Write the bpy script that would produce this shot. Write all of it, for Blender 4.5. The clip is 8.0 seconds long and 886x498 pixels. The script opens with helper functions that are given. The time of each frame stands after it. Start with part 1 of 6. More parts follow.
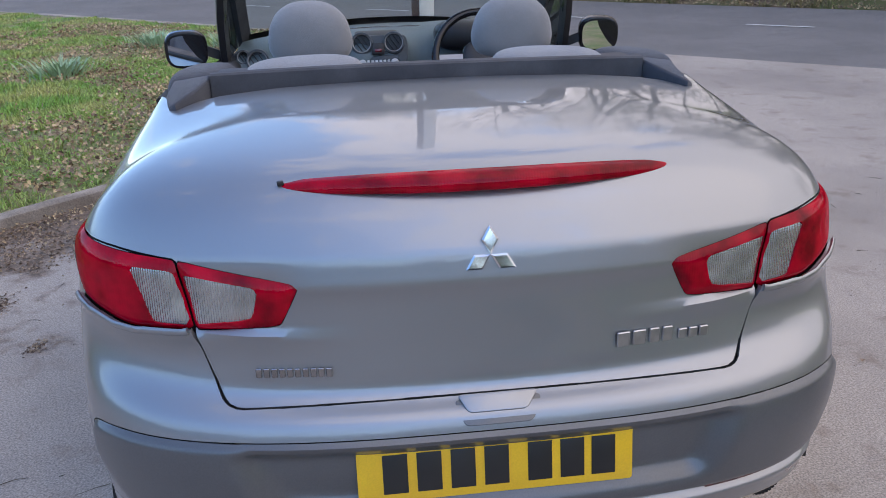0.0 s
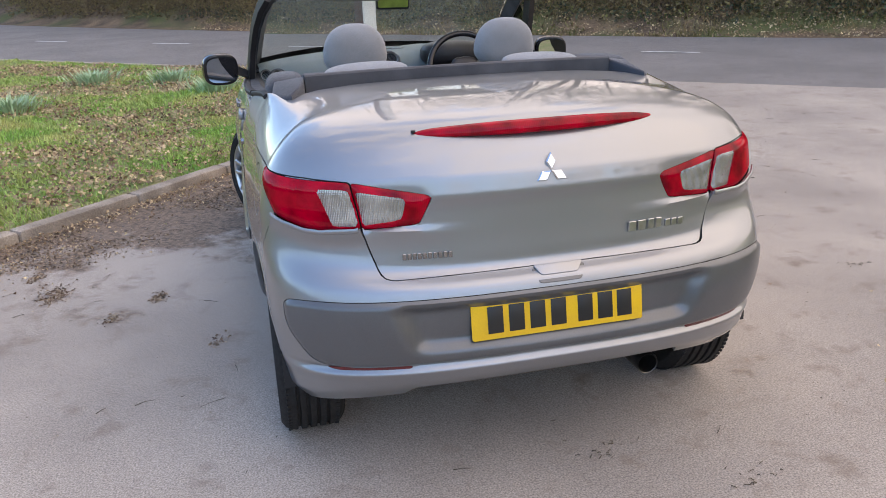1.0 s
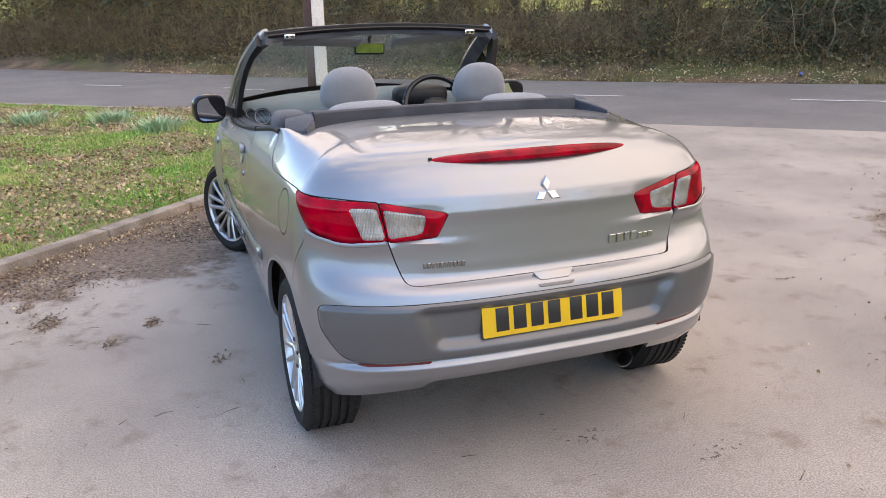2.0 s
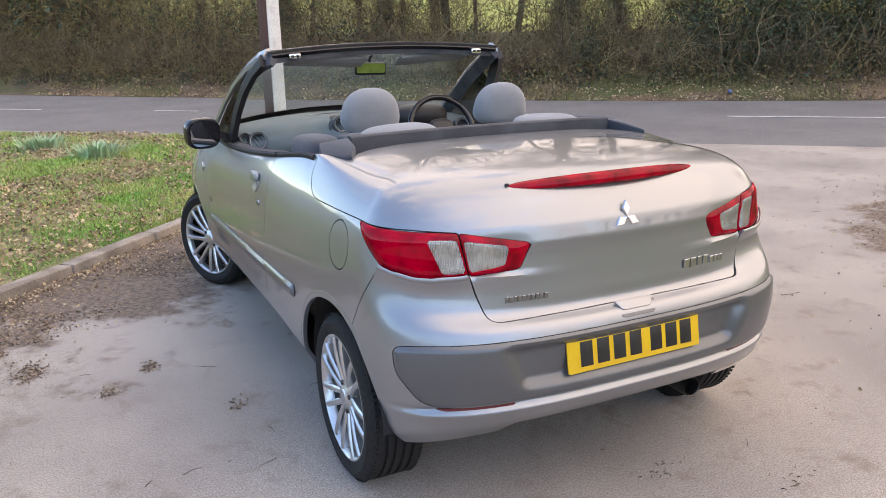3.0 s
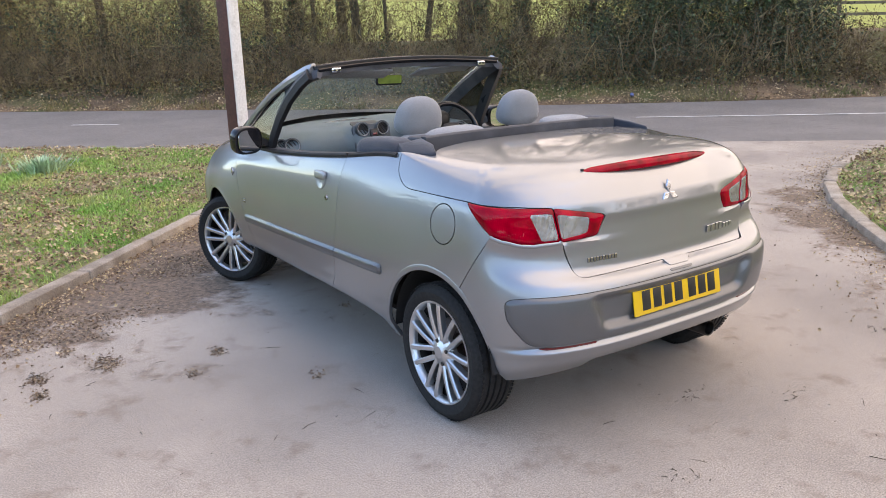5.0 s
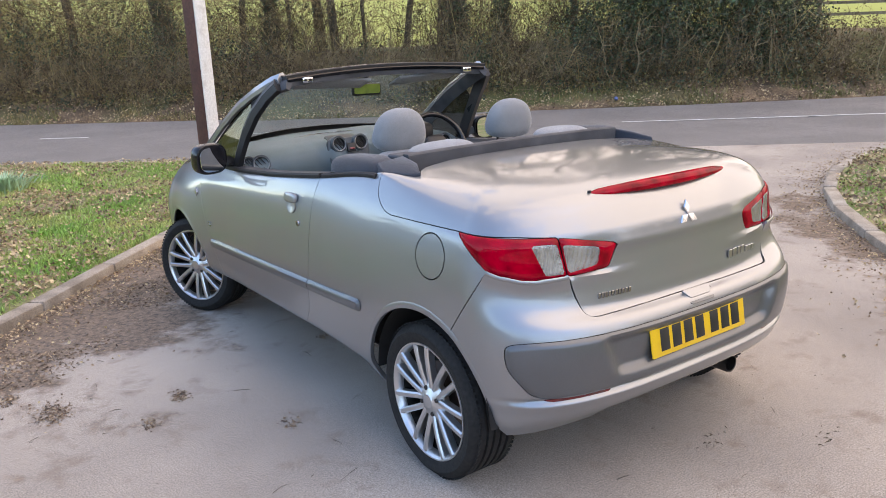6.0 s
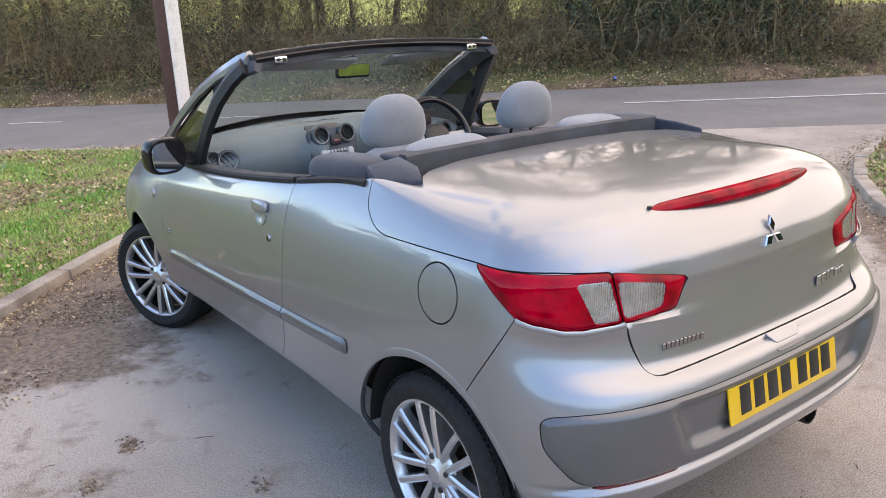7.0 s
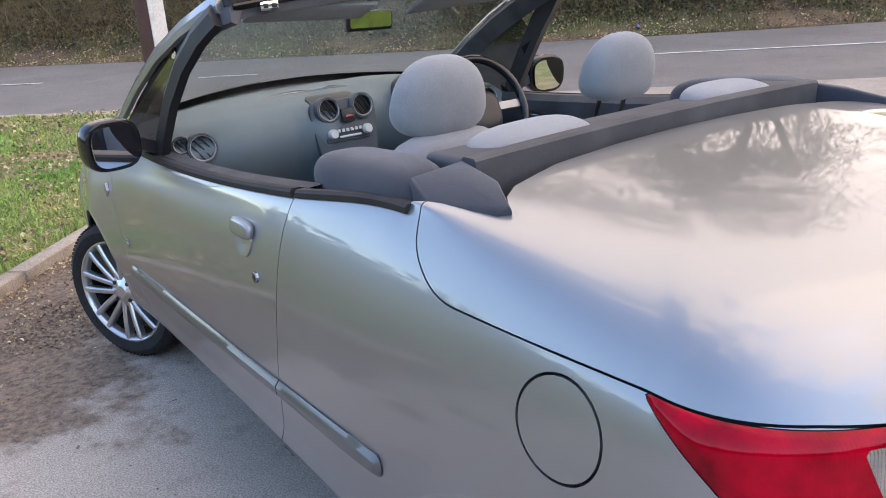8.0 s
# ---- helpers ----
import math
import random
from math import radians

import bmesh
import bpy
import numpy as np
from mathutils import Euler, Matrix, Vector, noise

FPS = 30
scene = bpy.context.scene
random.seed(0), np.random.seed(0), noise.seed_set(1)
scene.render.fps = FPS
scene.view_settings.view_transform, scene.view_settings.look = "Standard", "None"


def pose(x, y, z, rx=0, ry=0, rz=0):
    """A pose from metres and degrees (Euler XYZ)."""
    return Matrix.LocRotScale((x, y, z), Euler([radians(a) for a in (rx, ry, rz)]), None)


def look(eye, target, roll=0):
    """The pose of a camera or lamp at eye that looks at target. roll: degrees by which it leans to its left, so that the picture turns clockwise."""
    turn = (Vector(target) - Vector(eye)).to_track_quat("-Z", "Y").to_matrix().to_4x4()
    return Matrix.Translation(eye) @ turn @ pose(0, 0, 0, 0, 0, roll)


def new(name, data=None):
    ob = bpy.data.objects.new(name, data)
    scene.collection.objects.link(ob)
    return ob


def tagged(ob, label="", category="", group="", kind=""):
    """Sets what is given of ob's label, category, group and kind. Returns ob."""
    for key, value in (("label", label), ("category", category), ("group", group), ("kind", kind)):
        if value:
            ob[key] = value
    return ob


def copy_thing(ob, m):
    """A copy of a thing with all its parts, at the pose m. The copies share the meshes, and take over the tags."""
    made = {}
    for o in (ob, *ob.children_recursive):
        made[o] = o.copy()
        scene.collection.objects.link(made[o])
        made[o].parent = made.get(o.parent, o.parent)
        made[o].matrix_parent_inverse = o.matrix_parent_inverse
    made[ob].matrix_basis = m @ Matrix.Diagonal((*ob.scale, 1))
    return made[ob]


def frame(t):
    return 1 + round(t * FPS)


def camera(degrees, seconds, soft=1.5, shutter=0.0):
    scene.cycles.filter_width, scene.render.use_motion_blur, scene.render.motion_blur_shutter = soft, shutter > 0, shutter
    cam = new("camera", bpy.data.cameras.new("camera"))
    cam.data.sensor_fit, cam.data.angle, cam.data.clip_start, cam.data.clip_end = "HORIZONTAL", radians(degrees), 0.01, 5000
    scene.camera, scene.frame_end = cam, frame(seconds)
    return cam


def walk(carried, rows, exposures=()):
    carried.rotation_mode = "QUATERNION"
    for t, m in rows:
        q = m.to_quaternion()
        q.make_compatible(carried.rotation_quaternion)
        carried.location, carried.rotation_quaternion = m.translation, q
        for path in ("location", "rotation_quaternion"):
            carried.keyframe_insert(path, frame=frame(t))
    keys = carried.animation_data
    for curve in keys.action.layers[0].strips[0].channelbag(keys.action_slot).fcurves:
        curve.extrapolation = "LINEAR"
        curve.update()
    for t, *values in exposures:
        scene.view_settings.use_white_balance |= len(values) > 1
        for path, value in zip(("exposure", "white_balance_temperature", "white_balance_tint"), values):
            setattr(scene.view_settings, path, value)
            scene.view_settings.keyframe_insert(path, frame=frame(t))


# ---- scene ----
cam = camera(58.9, 8.0, 0.9)
PATH = [
    (0, (-0.229, -1.766, 1.456), (-0.016, 0.076, 0.707), -1.4),
    (0.5, (-0.528, -2.133, 1.418), (-0.18, -0.307, 0.681), -2.0),
    (1, (-0.808, -2.489, 1.462), (-0.354, -0.66, 0.792), -1.9),
    (1.5, (-0.982, -2.744, 1.476), (-0.437, -0.916, 0.874), -1.6),
    (1.7, (-1.065, -2.779, 1.495), (-0.476, -0.961, 0.903), -1.4),
    (2.8, (-1.452, -2.471, 1.475), (-0.651, -0.716, 0.946), -0.9),
    (3, (-1.552, -2.396, 1.489), (-0.71, -0.661, 0.958), -1.1),
    (3.5, (-1.922, -2.411, 1.512), (-0.979, -0.727, 0.987), -1.2),
    (4, (-2.204, -2.548, 1.515), (-1.19, -0.905, 0.994), -1.5),
    (4.2, (-2.291, -2.615, 1.548), (-1.276, -0.973, 1.026), -1.7),
    (5.3, (-2.473, -2.487, 1.539), (-1.373, -0.898, 1.025), -1.7),
    (5.5, (-2.434, -2.43, 1.532), (-1.328, -0.843, 1.026), -1.9),
    (6, (-2.239, -2.196, 1.54), (-1.123, -0.615, 1.033), -2.4),
    (6.5, (-2.041, -1.919, 1.511), (-0.913, -0.352, 0.986), -2.6),
    (7, (-1.896, -1.625, 1.512), (-0.769, -0.069, 0.956), -2.6),
    (7.5, (-1.674, -1.248, 1.488), (-0.562, 0.302, 0.887), -3.0),
    (8, (-1.461, -0.759, 1.457), (-0.368, 0.777, 0.79), -3.5),
]
walk(cam, [(t, look(eye, target, roll)) for t, eye, target, roll in PATH], exposures=[(0.0, 1.16, 6200, 15), (0.5, 1.3, 6750, 15), (1.0, 1.54, 7150, 15), (1.5, 1.69, 7450, 16), (6.0, 1.8, 7500, 16), (7.0, 1.82, 7400, 16), (8.0, 1.8, 7300, 16)])

# ---- world and sun ----
SUN_DIR = Vector((0.42, -0.40, 0.81)).normalized()
world = bpy.data.worlds.new("sky")
scene.world = world
world.use_nodes = True
wn, wl = world.node_tree.nodes, world.node_tree.links
wn.clear()
sky = wn.new("ShaderNodeTexSky")
sky.sky_type = "NISHITA"
sky.sun_disc = False
sky.sun_elevation = math.asin(SUN_DIR.z)
sky.sun_rotation = math.atan2(SUN_DIR.x, SUN_DIR.y)
sky.air_density, sky.dust_density, sky.ozone_density = 1.1, 0.3, 3.6
cloud = wn.new("ShaderNodeTexNoise")
cloud.inputs["Scale"].default_value = 4.6
cloud.inputs["Detail"].default_value = 10
cloud.inputs["Roughness"].default_value = 0.56
cloud_ramp = wn.new("ShaderNodeValToRGB")
cloud_ramp.color_ramp.elements[0].position, cloud_ramp.color_ramp.elements[1].position = 0.49, 0.61
cloud_mix = wn.new("ShaderNodeMix")
cloud_mix.data_type = "RGBA"
cloud_mix.inputs[7].default_value = (4.1, 3.8, 3.75, 1)
back = wn.new("ShaderNodeBackground")
back.inputs["Strength"].default_value = 0.15
wout = wn.new("ShaderNodeOutputWorld")
# the cloud thins out towards the open sky over the lawn
wtc = wn.new("ShaderNodeTexCoord")
wdot = wn.new("ShaderNodeVectorMath")
wdot.operation = "DOT_PRODUCT"
wdot.inputs[1].default_value = (0.85, 0.10, 0.10)
wl.new(wtc.outputs["Generated"], wdot.inputs[0])
wadd = wn.new("ShaderNodeMath")
wadd.operation = "MULTIPLY_ADD"
wadd.inputs[1].default_value = 0.36
wl.new(wdot.outputs["Value"], wadd.inputs[0])
wl.new(cloud.outputs["Fac"], wadd.inputs[2])
wl.new(wadd.outputs[0], cloud_ramp.inputs["Fac"])
wl.new(cloud_ramp.outputs["Color"], cloud_mix.inputs[0])
wl.new(sky.outputs["Color"], cloud_mix.inputs[6])
wl.new(cloud_mix.outputs[2], back.inputs["Color"])
wl.new(back.outputs["Background"], wout.inputs["Surface"])

sun_data = bpy.data.lights.new("sun", "SUN")
sun_data.energy, sun_data.angle, sun_data.color = 0.24, radians(75), (1.0, 0.80, 0.58)
sun = new("sun", sun_data)
sun.matrix_world = look((SUN_DIR * 30)[:], (0, 0, 0))


# ---- materials ----
def rgb(v):
    return (v[0], v[1], v[2], 1.0)


def material(name, base, rough=0.5, metal=0.0, second=None, scale=8.0, detail=5.0, spread=(0.35, 0.65), grain=0.0,
             grain_scale=300.0, bump=0.0, bump_scale=200.0, coat=0.0, coat_rough=0.03, random_hue=0.0, sheen=0.0, rough_var=0.0, island=False, spec=0.5):
    """A principled material: a base colour that wanders to a second one, fine grain on top, and a fine relief."""
    m = bpy.data.materials.new(name)
    m.use_nodes = True
    n, l = m.node_tree.nodes, m.node_tree.links
    b = n["Principled BSDF"]
    b.inputs["Roughness"].default_value, b.inputs["Metallic"].default_value = rough, metal
    b.inputs["Coat Weight"].default_value, b.inputs["Coat Roughness"].default_value = coat, coat_rough
    b.inputs["Sheen Weight"].default_value = sheen
    b.inputs["Specular IOR Level"].default_value = spec
    tc = n.new("ShaderNodeTexCoord")
    colour = n.new("ShaderNodeRGB")
    colour.outputs[0].default_value = rgb(base)
    out = colour.outputs[0]
    if second:
        big = n.new("ShaderNodeTexNoise")
        big.inputs["Scale"].default_value, big.inputs["Detail"].default_value = scale, detail
        l.new(tc.outputs["Object"], big.inputs["Vector"])
        ramp = n.new("ShaderNodeMapRange")
        ramp.inputs["From Min"].default_value, ramp.inputs["From Max"].default_value = spread
        l.new(big.outputs["Fac"], ramp.inputs["Value"])
        mix = n.new("ShaderNodeMix")
        mix.data_type = "RGBA"
        mix.inputs[7].default_value = rgb(second)
        l.new(ramp.outputs["Result"], mix.inputs[0])
        l.new(out, mix.inputs[6])
        out = mix.outputs[2]
        if rough_var:
            rr = n.new("ShaderNodeMapRange")
            rr.inputs["To Min"].default_value, rr.inputs["To Max"].default_value = rough - rough_var, rough + rough_var
            l.new(big.outputs["Fac"], rr.inputs["Value"])
            l.new(rr.outputs["Result"], b.inputs["Roughness"])
    if grain:
        fine = n.new("ShaderNodeTexNoise")
        fine.inputs["Scale"].default_value, fine.inputs["Detail"].default_value = grain_scale, 3
        l.new(tc.outputs["Object"], fine.inputs["Vector"])
        gr = n.new("ShaderNodeMapRange")
        gr.inputs["From Min"].default_value, gr.inputs["From Max"].default_value = 0.3, 0.7
        gr.inputs["To Min"].default_value, gr.inputs["To Max"].default_value = 1 - grain, 1 + grain
        l.new(fine.outputs["Fac"], gr.inputs["Value"])
        mul = n.new("ShaderNodeMix")
        mul.data_type, mul.blend_type = "RGBA", "MULTIPLY"
        mul.inputs[0].default_value = 1
        l.new(out, mul.inputs[6])
        l.new(gr.outputs["Result"], mul.inputs[7])
        out = mul.outputs[2]
    if random_hue:
        if island:
            info = n.new("ShaderNodeNewGeometry").outputs["Random Per Island"]
        else:
            info = n.new("ShaderNodeObjectInfo").outputs["Random"]
        hsv = n.new("ShaderNodeHueSaturation")
        vr = n.new("ShaderNodeMapRange")
        vr.inputs["To Min"].default_value, vr.inputs["To Max"].default_value = 1 - random_hue, 1 + random_hue
        l.new(info, vr.inputs["Value"])
        l.new(vr.outputs["Result"], hsv.inputs["Value"])
        hr = n.new("ShaderNodeMath")
        hr.operation = "MULTIPLY_ADD"
        hr.inputs[1].default_value, hr.inputs[2].default_value = 0.06 * random_hue, 0.5 - 0.03 * random_hue
        l.new(info, hr.inputs[0])
        l.new(hr.outputs[0], hsv.inputs["Hue"])
        l.new(out, hsv.inputs["Color"])
        out = hsv.outputs["Color"]
    l.new(out, b.inputs["Base Color"])
    if bump:
        bn = n.new("ShaderNodeTexNoise")
        bn.inputs["Scale"].default_value, bn.inputs["Detail"].default_value = bump_scale, 4
        l.new(tc.outputs["Object"], bn.inputs["Vector"])
        bu = n.new("ShaderNodeBump")
        bu.inputs["Strength"].default_value, bu.inputs["Distance"].default_value = bump, 0.004
        l.new(bn.outputs["Fac"], bu.inputs["Height"])
        l.new(bu.outputs["Normal"], b.inputs["Normal"])
    return m


def glass(name, colour, rough=0.0, ior=1.45):
    m = bpy.data.materials.new(name)
    m.use_nodes = True
    b = m.node_tree.nodes["Principled BSDF"]
    b.inputs["Base Color"].default_value = rgb(colour)
    b.inputs["Transmission Weight"].default_value = 1.0
    b.inputs["Roughness"].default_value, b.inputs["IOR"].default_value = rough, ior
    return m


PAINT = material("silver_paint", (0.305, 0.318, 0.333), 0.40, 0.80, (0.288, 0.300, 0.315), 2.0, grain=0.08, grain_scale=1400, coat=1.0, coat_rough=0.035)
PAINT.node_tree.nodes["Principled BSDF"].inputs["Coat IOR"].default_value = 1.6
GREY_TRIM = material("grey_painted_plastic", (0.12, 0.125, 0.13), 0.36, 0.4, (0.105, 0.11, 0.115), 5.0, grain=0.06, bump=0.05, bump_scale=900, coat=0.6, coat_rough=0.1)
BLACK_PLASTIC = material("black_plastic", (0.013, 0.013, 0.015), 0.45, 0, (0.019, 0.019, 0.021), 9, bump=0.12, bump_scale=700)
GLOSS_BLACK = material("gloss_black_plastic", (0.008, 0.008, 0.010), 0.22, 0, (0.013, 0.013, 0.015), 6, coat=0.3, spec=0.3)
SEAL = material("rubber_seal", (0.010, 0.010, 0.012), 0.65, 0, (0.018, 0.017, 0.017), 14, bump=0.1)
UNDER = material("dark_underbody", (0.012, 0.012, 0.013), 0.8, 0, (0.02, 0.018, 0.016), 5)
TYRE = material("tyre_rubber", (0.022, 0.021, 0.020), 0.8, 0, (0.028, 0.026, 0.024), 6, spread=(0.5, 0.85), grain=0.25, grain_scale=60, bump=0.25, bump_scale=260, spec=0.25)
ALLOY = material("alloy_wheel_silver", (0.64, 0.645, 0.65), 0.30, 0.9, (0.50, 0.50, 0.50), 12, spread=(0.5, 0.9), coat=0.5)
STEEL = material("brake_disc_steel", (0.16, 0.14, 0.13), 0.42, 0.9, (0.16, 0.10, 0.07), 22)
CHROME = material("chrome", (0.80, 0.81, 0.82), 0.07, 1.0, (0.74, 0.75, 0.77), 30)
CHROME_DIM = material("satin_chrome", (0.30, 0.30, 0.31), 0.22, 1.0, (0.36, 0.36, 0.37), 40)
BADGE = material("brushed_badge_metal", (0.52, 0.53, 0.55), 0.28, 1.0, (0.40, 0.41, 0.43), 40)
# soot on the tailpipe; on the rim barrel the dark tone stands for shade
DARK_METAL = material("sooty_and_shaded_metal", (0.10, 0.095, 0.09), 0.4, 0.9, (0.05, 0.045, 0.04), 20)
RED_LENS = material("red_lamp_lens", (0.46, 0.0003, 0.016), 0.30, 0, (0.13, 0.0003, 0.005), 13, spread=(0.38, 0.68), coat=0.4, coat_rough=0.015, spec=0.0)
RED_DEEP = material("deep_red_lens", (0.15, 0.003, 0.008), 0.2, 0, (0.10, 0.002, 0.006), 40, coat=1.0)
CLEAR_LENS = material("ribbed_clear_lens", (0.52, 0.515, 0.51), 0.22, 0.7, (0.37, 0.365, 0.36), 26, spread=(0.38, 0.62), coat=0.8)


def ribbed(m, scale, depth, across=0.0):
    """Fine ribs moulded into a lens: upright, and crossed by level ones where across is given."""
    n, l = m.node_tree.nodes, m.node_tree.links
    tc = n.new("ShaderNodeTexCoord")
    height = None
    for way, k in (("X", 1.0), ("Z", across)):
        if not k:
            continue
        w = n.new("ShaderNodeTexWave")
        w.bands_direction = way
        w.inputs["Scale"].default_value = scale
        w.inputs["Distortion"].default_value = 0.3
        l.new(tc.outputs["Object"], w.inputs["Vector"])
        mul = n.new("ShaderNodeMath")
        mul.operation = "MULTIPLY_ADD"
        mul.inputs[1].default_value, mul.inputs[2].default_value = k, 0.0
        l.new(w.outputs["Fac"], mul.inputs[0])
        if height is not None:
            l.new(height, mul.inputs[2])
        height = mul.outputs[0]
    bu = n.new("ShaderNodeBump")
    bu.inputs["Strength"].default_value, bu.inputs["Distance"].default_value = depth, 0.003
    l.new(height, bu.inputs["Height"])
    l.new(bu.outputs["Normal"], n["Principled BSDF"].inputs["Normal"])


ribbed(CLEAR_LENS, 70, 0.5, 0.15)
ribbed(RED_LENS, 60, 0.10)
PLATE_YELLOW = material("number_plate_yellow", (0.83, 0.52, 0.012), 0.35, 0, (0.76, 0.46, 0.012), 7, grain=0.05, coat=0.6, coat_rough=0.1)
PLATE_BLACK = material("number_plate_black", (0.012, 0.012, 0.012), 0.4, 0, (0.02, 0.02, 0.02), 7)
FABRIC = material("grey_seat_fabric", (0.255, 0.26, 0.268), 0.9, 0, (0.215, 0.22, 0.228), 10, grain=0.22, grain_scale=420, bump=0.35, bump_scale=520, sheen=0.3)
FABRIC_DARK = material("dark_grey_fabric", (0.036, 0.039, 0.050), 0.9, 0, (0.048, 0.051, 0.062), 9, grain=0.25, grain_scale=420, bump=0.35, bump_scale=520, sheen=0.2)
TRIM_GREY = material("slate_grey_vinyl", (0.038, 0.040, 0.047), 0.66, 0, (0.075, 0.077, 0.085), 7, grain=0.12, bump=0.2, bump_scale=460)
DASH = material("teal_grey_dash_plastic", (0.14, 0.185, 0.20), 0.5, 0, (0.12, 0.162, 0.178), 6, grain=0.08, bump=0.18, bump_scale=480)
SILVER_PLASTIC = material("silver_console_plastic", (0.34, 0.345, 0.35), 0.35, 0.5, (0.30, 0.30, 0.31), 12)
CARPET = material("charcoal_carpet", (0.03, 0.03, 0.034), 0.95, 0, (0.045, 0.045, 0.05), 20, bump=0.4, bump_scale=300)
WHITE_KNOB = material("pale_knob_plastic", (0.62, 0.63, 0.63), 0.4, 0, (0.55, 0.56, 0.56), 20)
SCREEN_GLASS = glass("windscreen_glass", (0.90, 0.965, 0.94))
SIDE_GLASS = glass("tinted_side_glass", (0.13, 0.15, 0.15), ior=1.2)
CONSOLE = material("slate_grey_console", (0.060, 0.075, 0.087), 0.5, 0, (0.07, 0.085, 0.098), 9, grain=0.08, bump=0.15, bump_scale=480)
MIRROR_GLASS = material("mirror_glass", (0.84, 0.85, 0.86), 0.02, 1.0, (0.74, 0.75, 0.76), 4)
# inside mirror: the yellow-green it reflects is put into the glass colour
MIRROR_GREEN = material("mirror_glass_green_reflection", (0.36, 0.47, 0.085), 0.30, 0.3, (0.22, 0.30, 0.06), 14, coat=0.5)


# ---- mesh helpers ----
def link(name, verts, faces, mat, parent=None, label="", smooth=True):
    me = bpy.data.meshes.new(name)
    me.from_pydata([tuple(v) for v in verts], [], faces)
    me.update()
    if smooth:
        me.polygons.foreach_set("use_smooth", [True] * len(me.polygons))
    me.materials.append(mat)
    ob = new(name, me)
    if parent is not None:
        ob.parent = parent
    if label:
        ob["label"] = label
    return ob


def part(name, bm, mat, parent, label="", smooth=True, angle=35):
    me = bpy.data.meshes.new(name)
    bmesh.ops.recalc_face_normals(bm, faces=bm.faces)
    bm.to_mesh(me)
    bm.free()
    if smooth:
        me.polygons.foreach_set("use_smooth", [True] * len(me.polygons))
        me.set_sharp_from_angle(angle=radians(angle))
    me.materials.append(mat)
    ob = new(name, me)
    if parent is not None:
        ob.parent = parent
    if label:
        ob["label"] = label
    return ob


def box(bm, size, m, bevel=0.0, seg=2):
    """A box with rounded edges, of that size, at the pose m."""
    made = bmesh.ops.create_cube(bm, size=1.0, matrix=Matrix.Diagonal((*size, 1)))["verts"]
    if bevel:
        edges = list({e for v in made for e in v.link_edges})
        done = bmesh.ops.bevel(bm, geom=edges, offset=bevel, segments=seg, profile=0.5, affect="EDGES")
        made = list({v for f in done["faces"] for v in f.verts} | {v for v in made if v.is_valid})
    bmesh.ops.transform(bm, matrix=m, verts=made)
    return made


def lathe(bm, profile, m, steps=48, closed=False):
    """Turns a profile of (radius, height) round the z axis of m."""
    rings = []
    for k in range(steps):
        a = 2 * math.pi * k / steps
        rings.append([bm.verts.new(m @ Vector((r * math.cos(a), r * math.sin(a), h))) for r, h in profile])
    for k in range(steps):
        p, q = rings[k], rings[(k + 1) % steps]
        for i in range(len(profile) - 1):
            bm.faces.new((p[i], q[i], q[i + 1], p[i + 1]))
        if closed:
            bm.faces.new((p[-1], q[-1], q[0], p[0]))


def tube(bm, points, radius, sides=8, cap=True):
    """A round bar along points; radius is a number or one for each point."""
    pts = [Vector(p) for p in points]
    rad = radius if isinstance(radius, (list, tuple)) else [radius] * len(pts)
    rings, up = [], Vector((0.13, 0.2, 1))
    for i, p in enumerate(pts):
        d = (pts[min(i + 1, len(pts) - 1)] - pts[max(i - 1, 0)]).normalized()
        a = d.cross(up)
        if a.length < 1e-4:
            a = d.cross(Vector((1, 0, 0)))
        a.normalize()
        b = d.cross(a)
        rings.append([bm.verts.new(p + rad[i] * (math.cos(2 * math.pi * k / sides) * a + math.sin(2 * math.pi * k / sides) * b)) for k in range(sides)])
    for p, q in zip(rings, rings[1:]):
        for k in range(sides):
            bm.faces.new((p[k], p[(k + 1) % sides], q[(k + 1) % sides], q[k]))
    if cap:
        bm.faces.new(rings[0][::-1])
        bm.faces.new(rings[-1])


def sweep(bm, points, section, ups=None, cap=True):
    """A bar along points with a flat section of (across, up)."""
    pts = [Vector(p) for p in points]
    rings = []
    for i, p in enumerate(pts):
        d = (pts[min(i + 1, len(pts) - 1)] - pts[max(i - 1, 0)]).normalized()
        up = Vector(ups[i] if ups else (0, 0, 1))
        a = d.cross(up).normalized()
        b = a.cross(d)
        rings.append([bm.verts.new(p + s * a + t * b) for s, t in section])
    n = len(section)
    for p, q in zip(rings, rings[1:]):
        for k in range(n):
            bm.faces.new((p[k], p[(k + 1) % n], q[(k + 1) % n], q[k]))
    if cap:
        bm.faces.new(rings[0][::-1])
        bm.faces.new(rings[-1])


def slab(bm, outline, m, thick, bevel=0.0, seg=2):
    """A plate with that outline in the xy plane of m, thick along its z."""
    lo = [bm.verts.new(m @ Vector((x, y, 0))) for x, y in outline]
    f = bm.faces.new(lo)
    ext = bmesh.ops.extrude_face_region(bm, geom=[f])
    top = [v for v in ext["geom"] if isinstance(v, bmesh.types.BMVert)]
    bmesh.ops.translate(bm, verts=top, vec=(m.to_3x3() @ Vector((0, 0, thick))))
    if bevel:
        rim = [e for e in {e for v in top for e in v.link_edges} if e.verts[0] in top and e.verts[1] in top]
        bmesh.ops.bevel(bm, geom=rim, offset=bevel, segments=seg, profile=0.5, affect="EDGES")


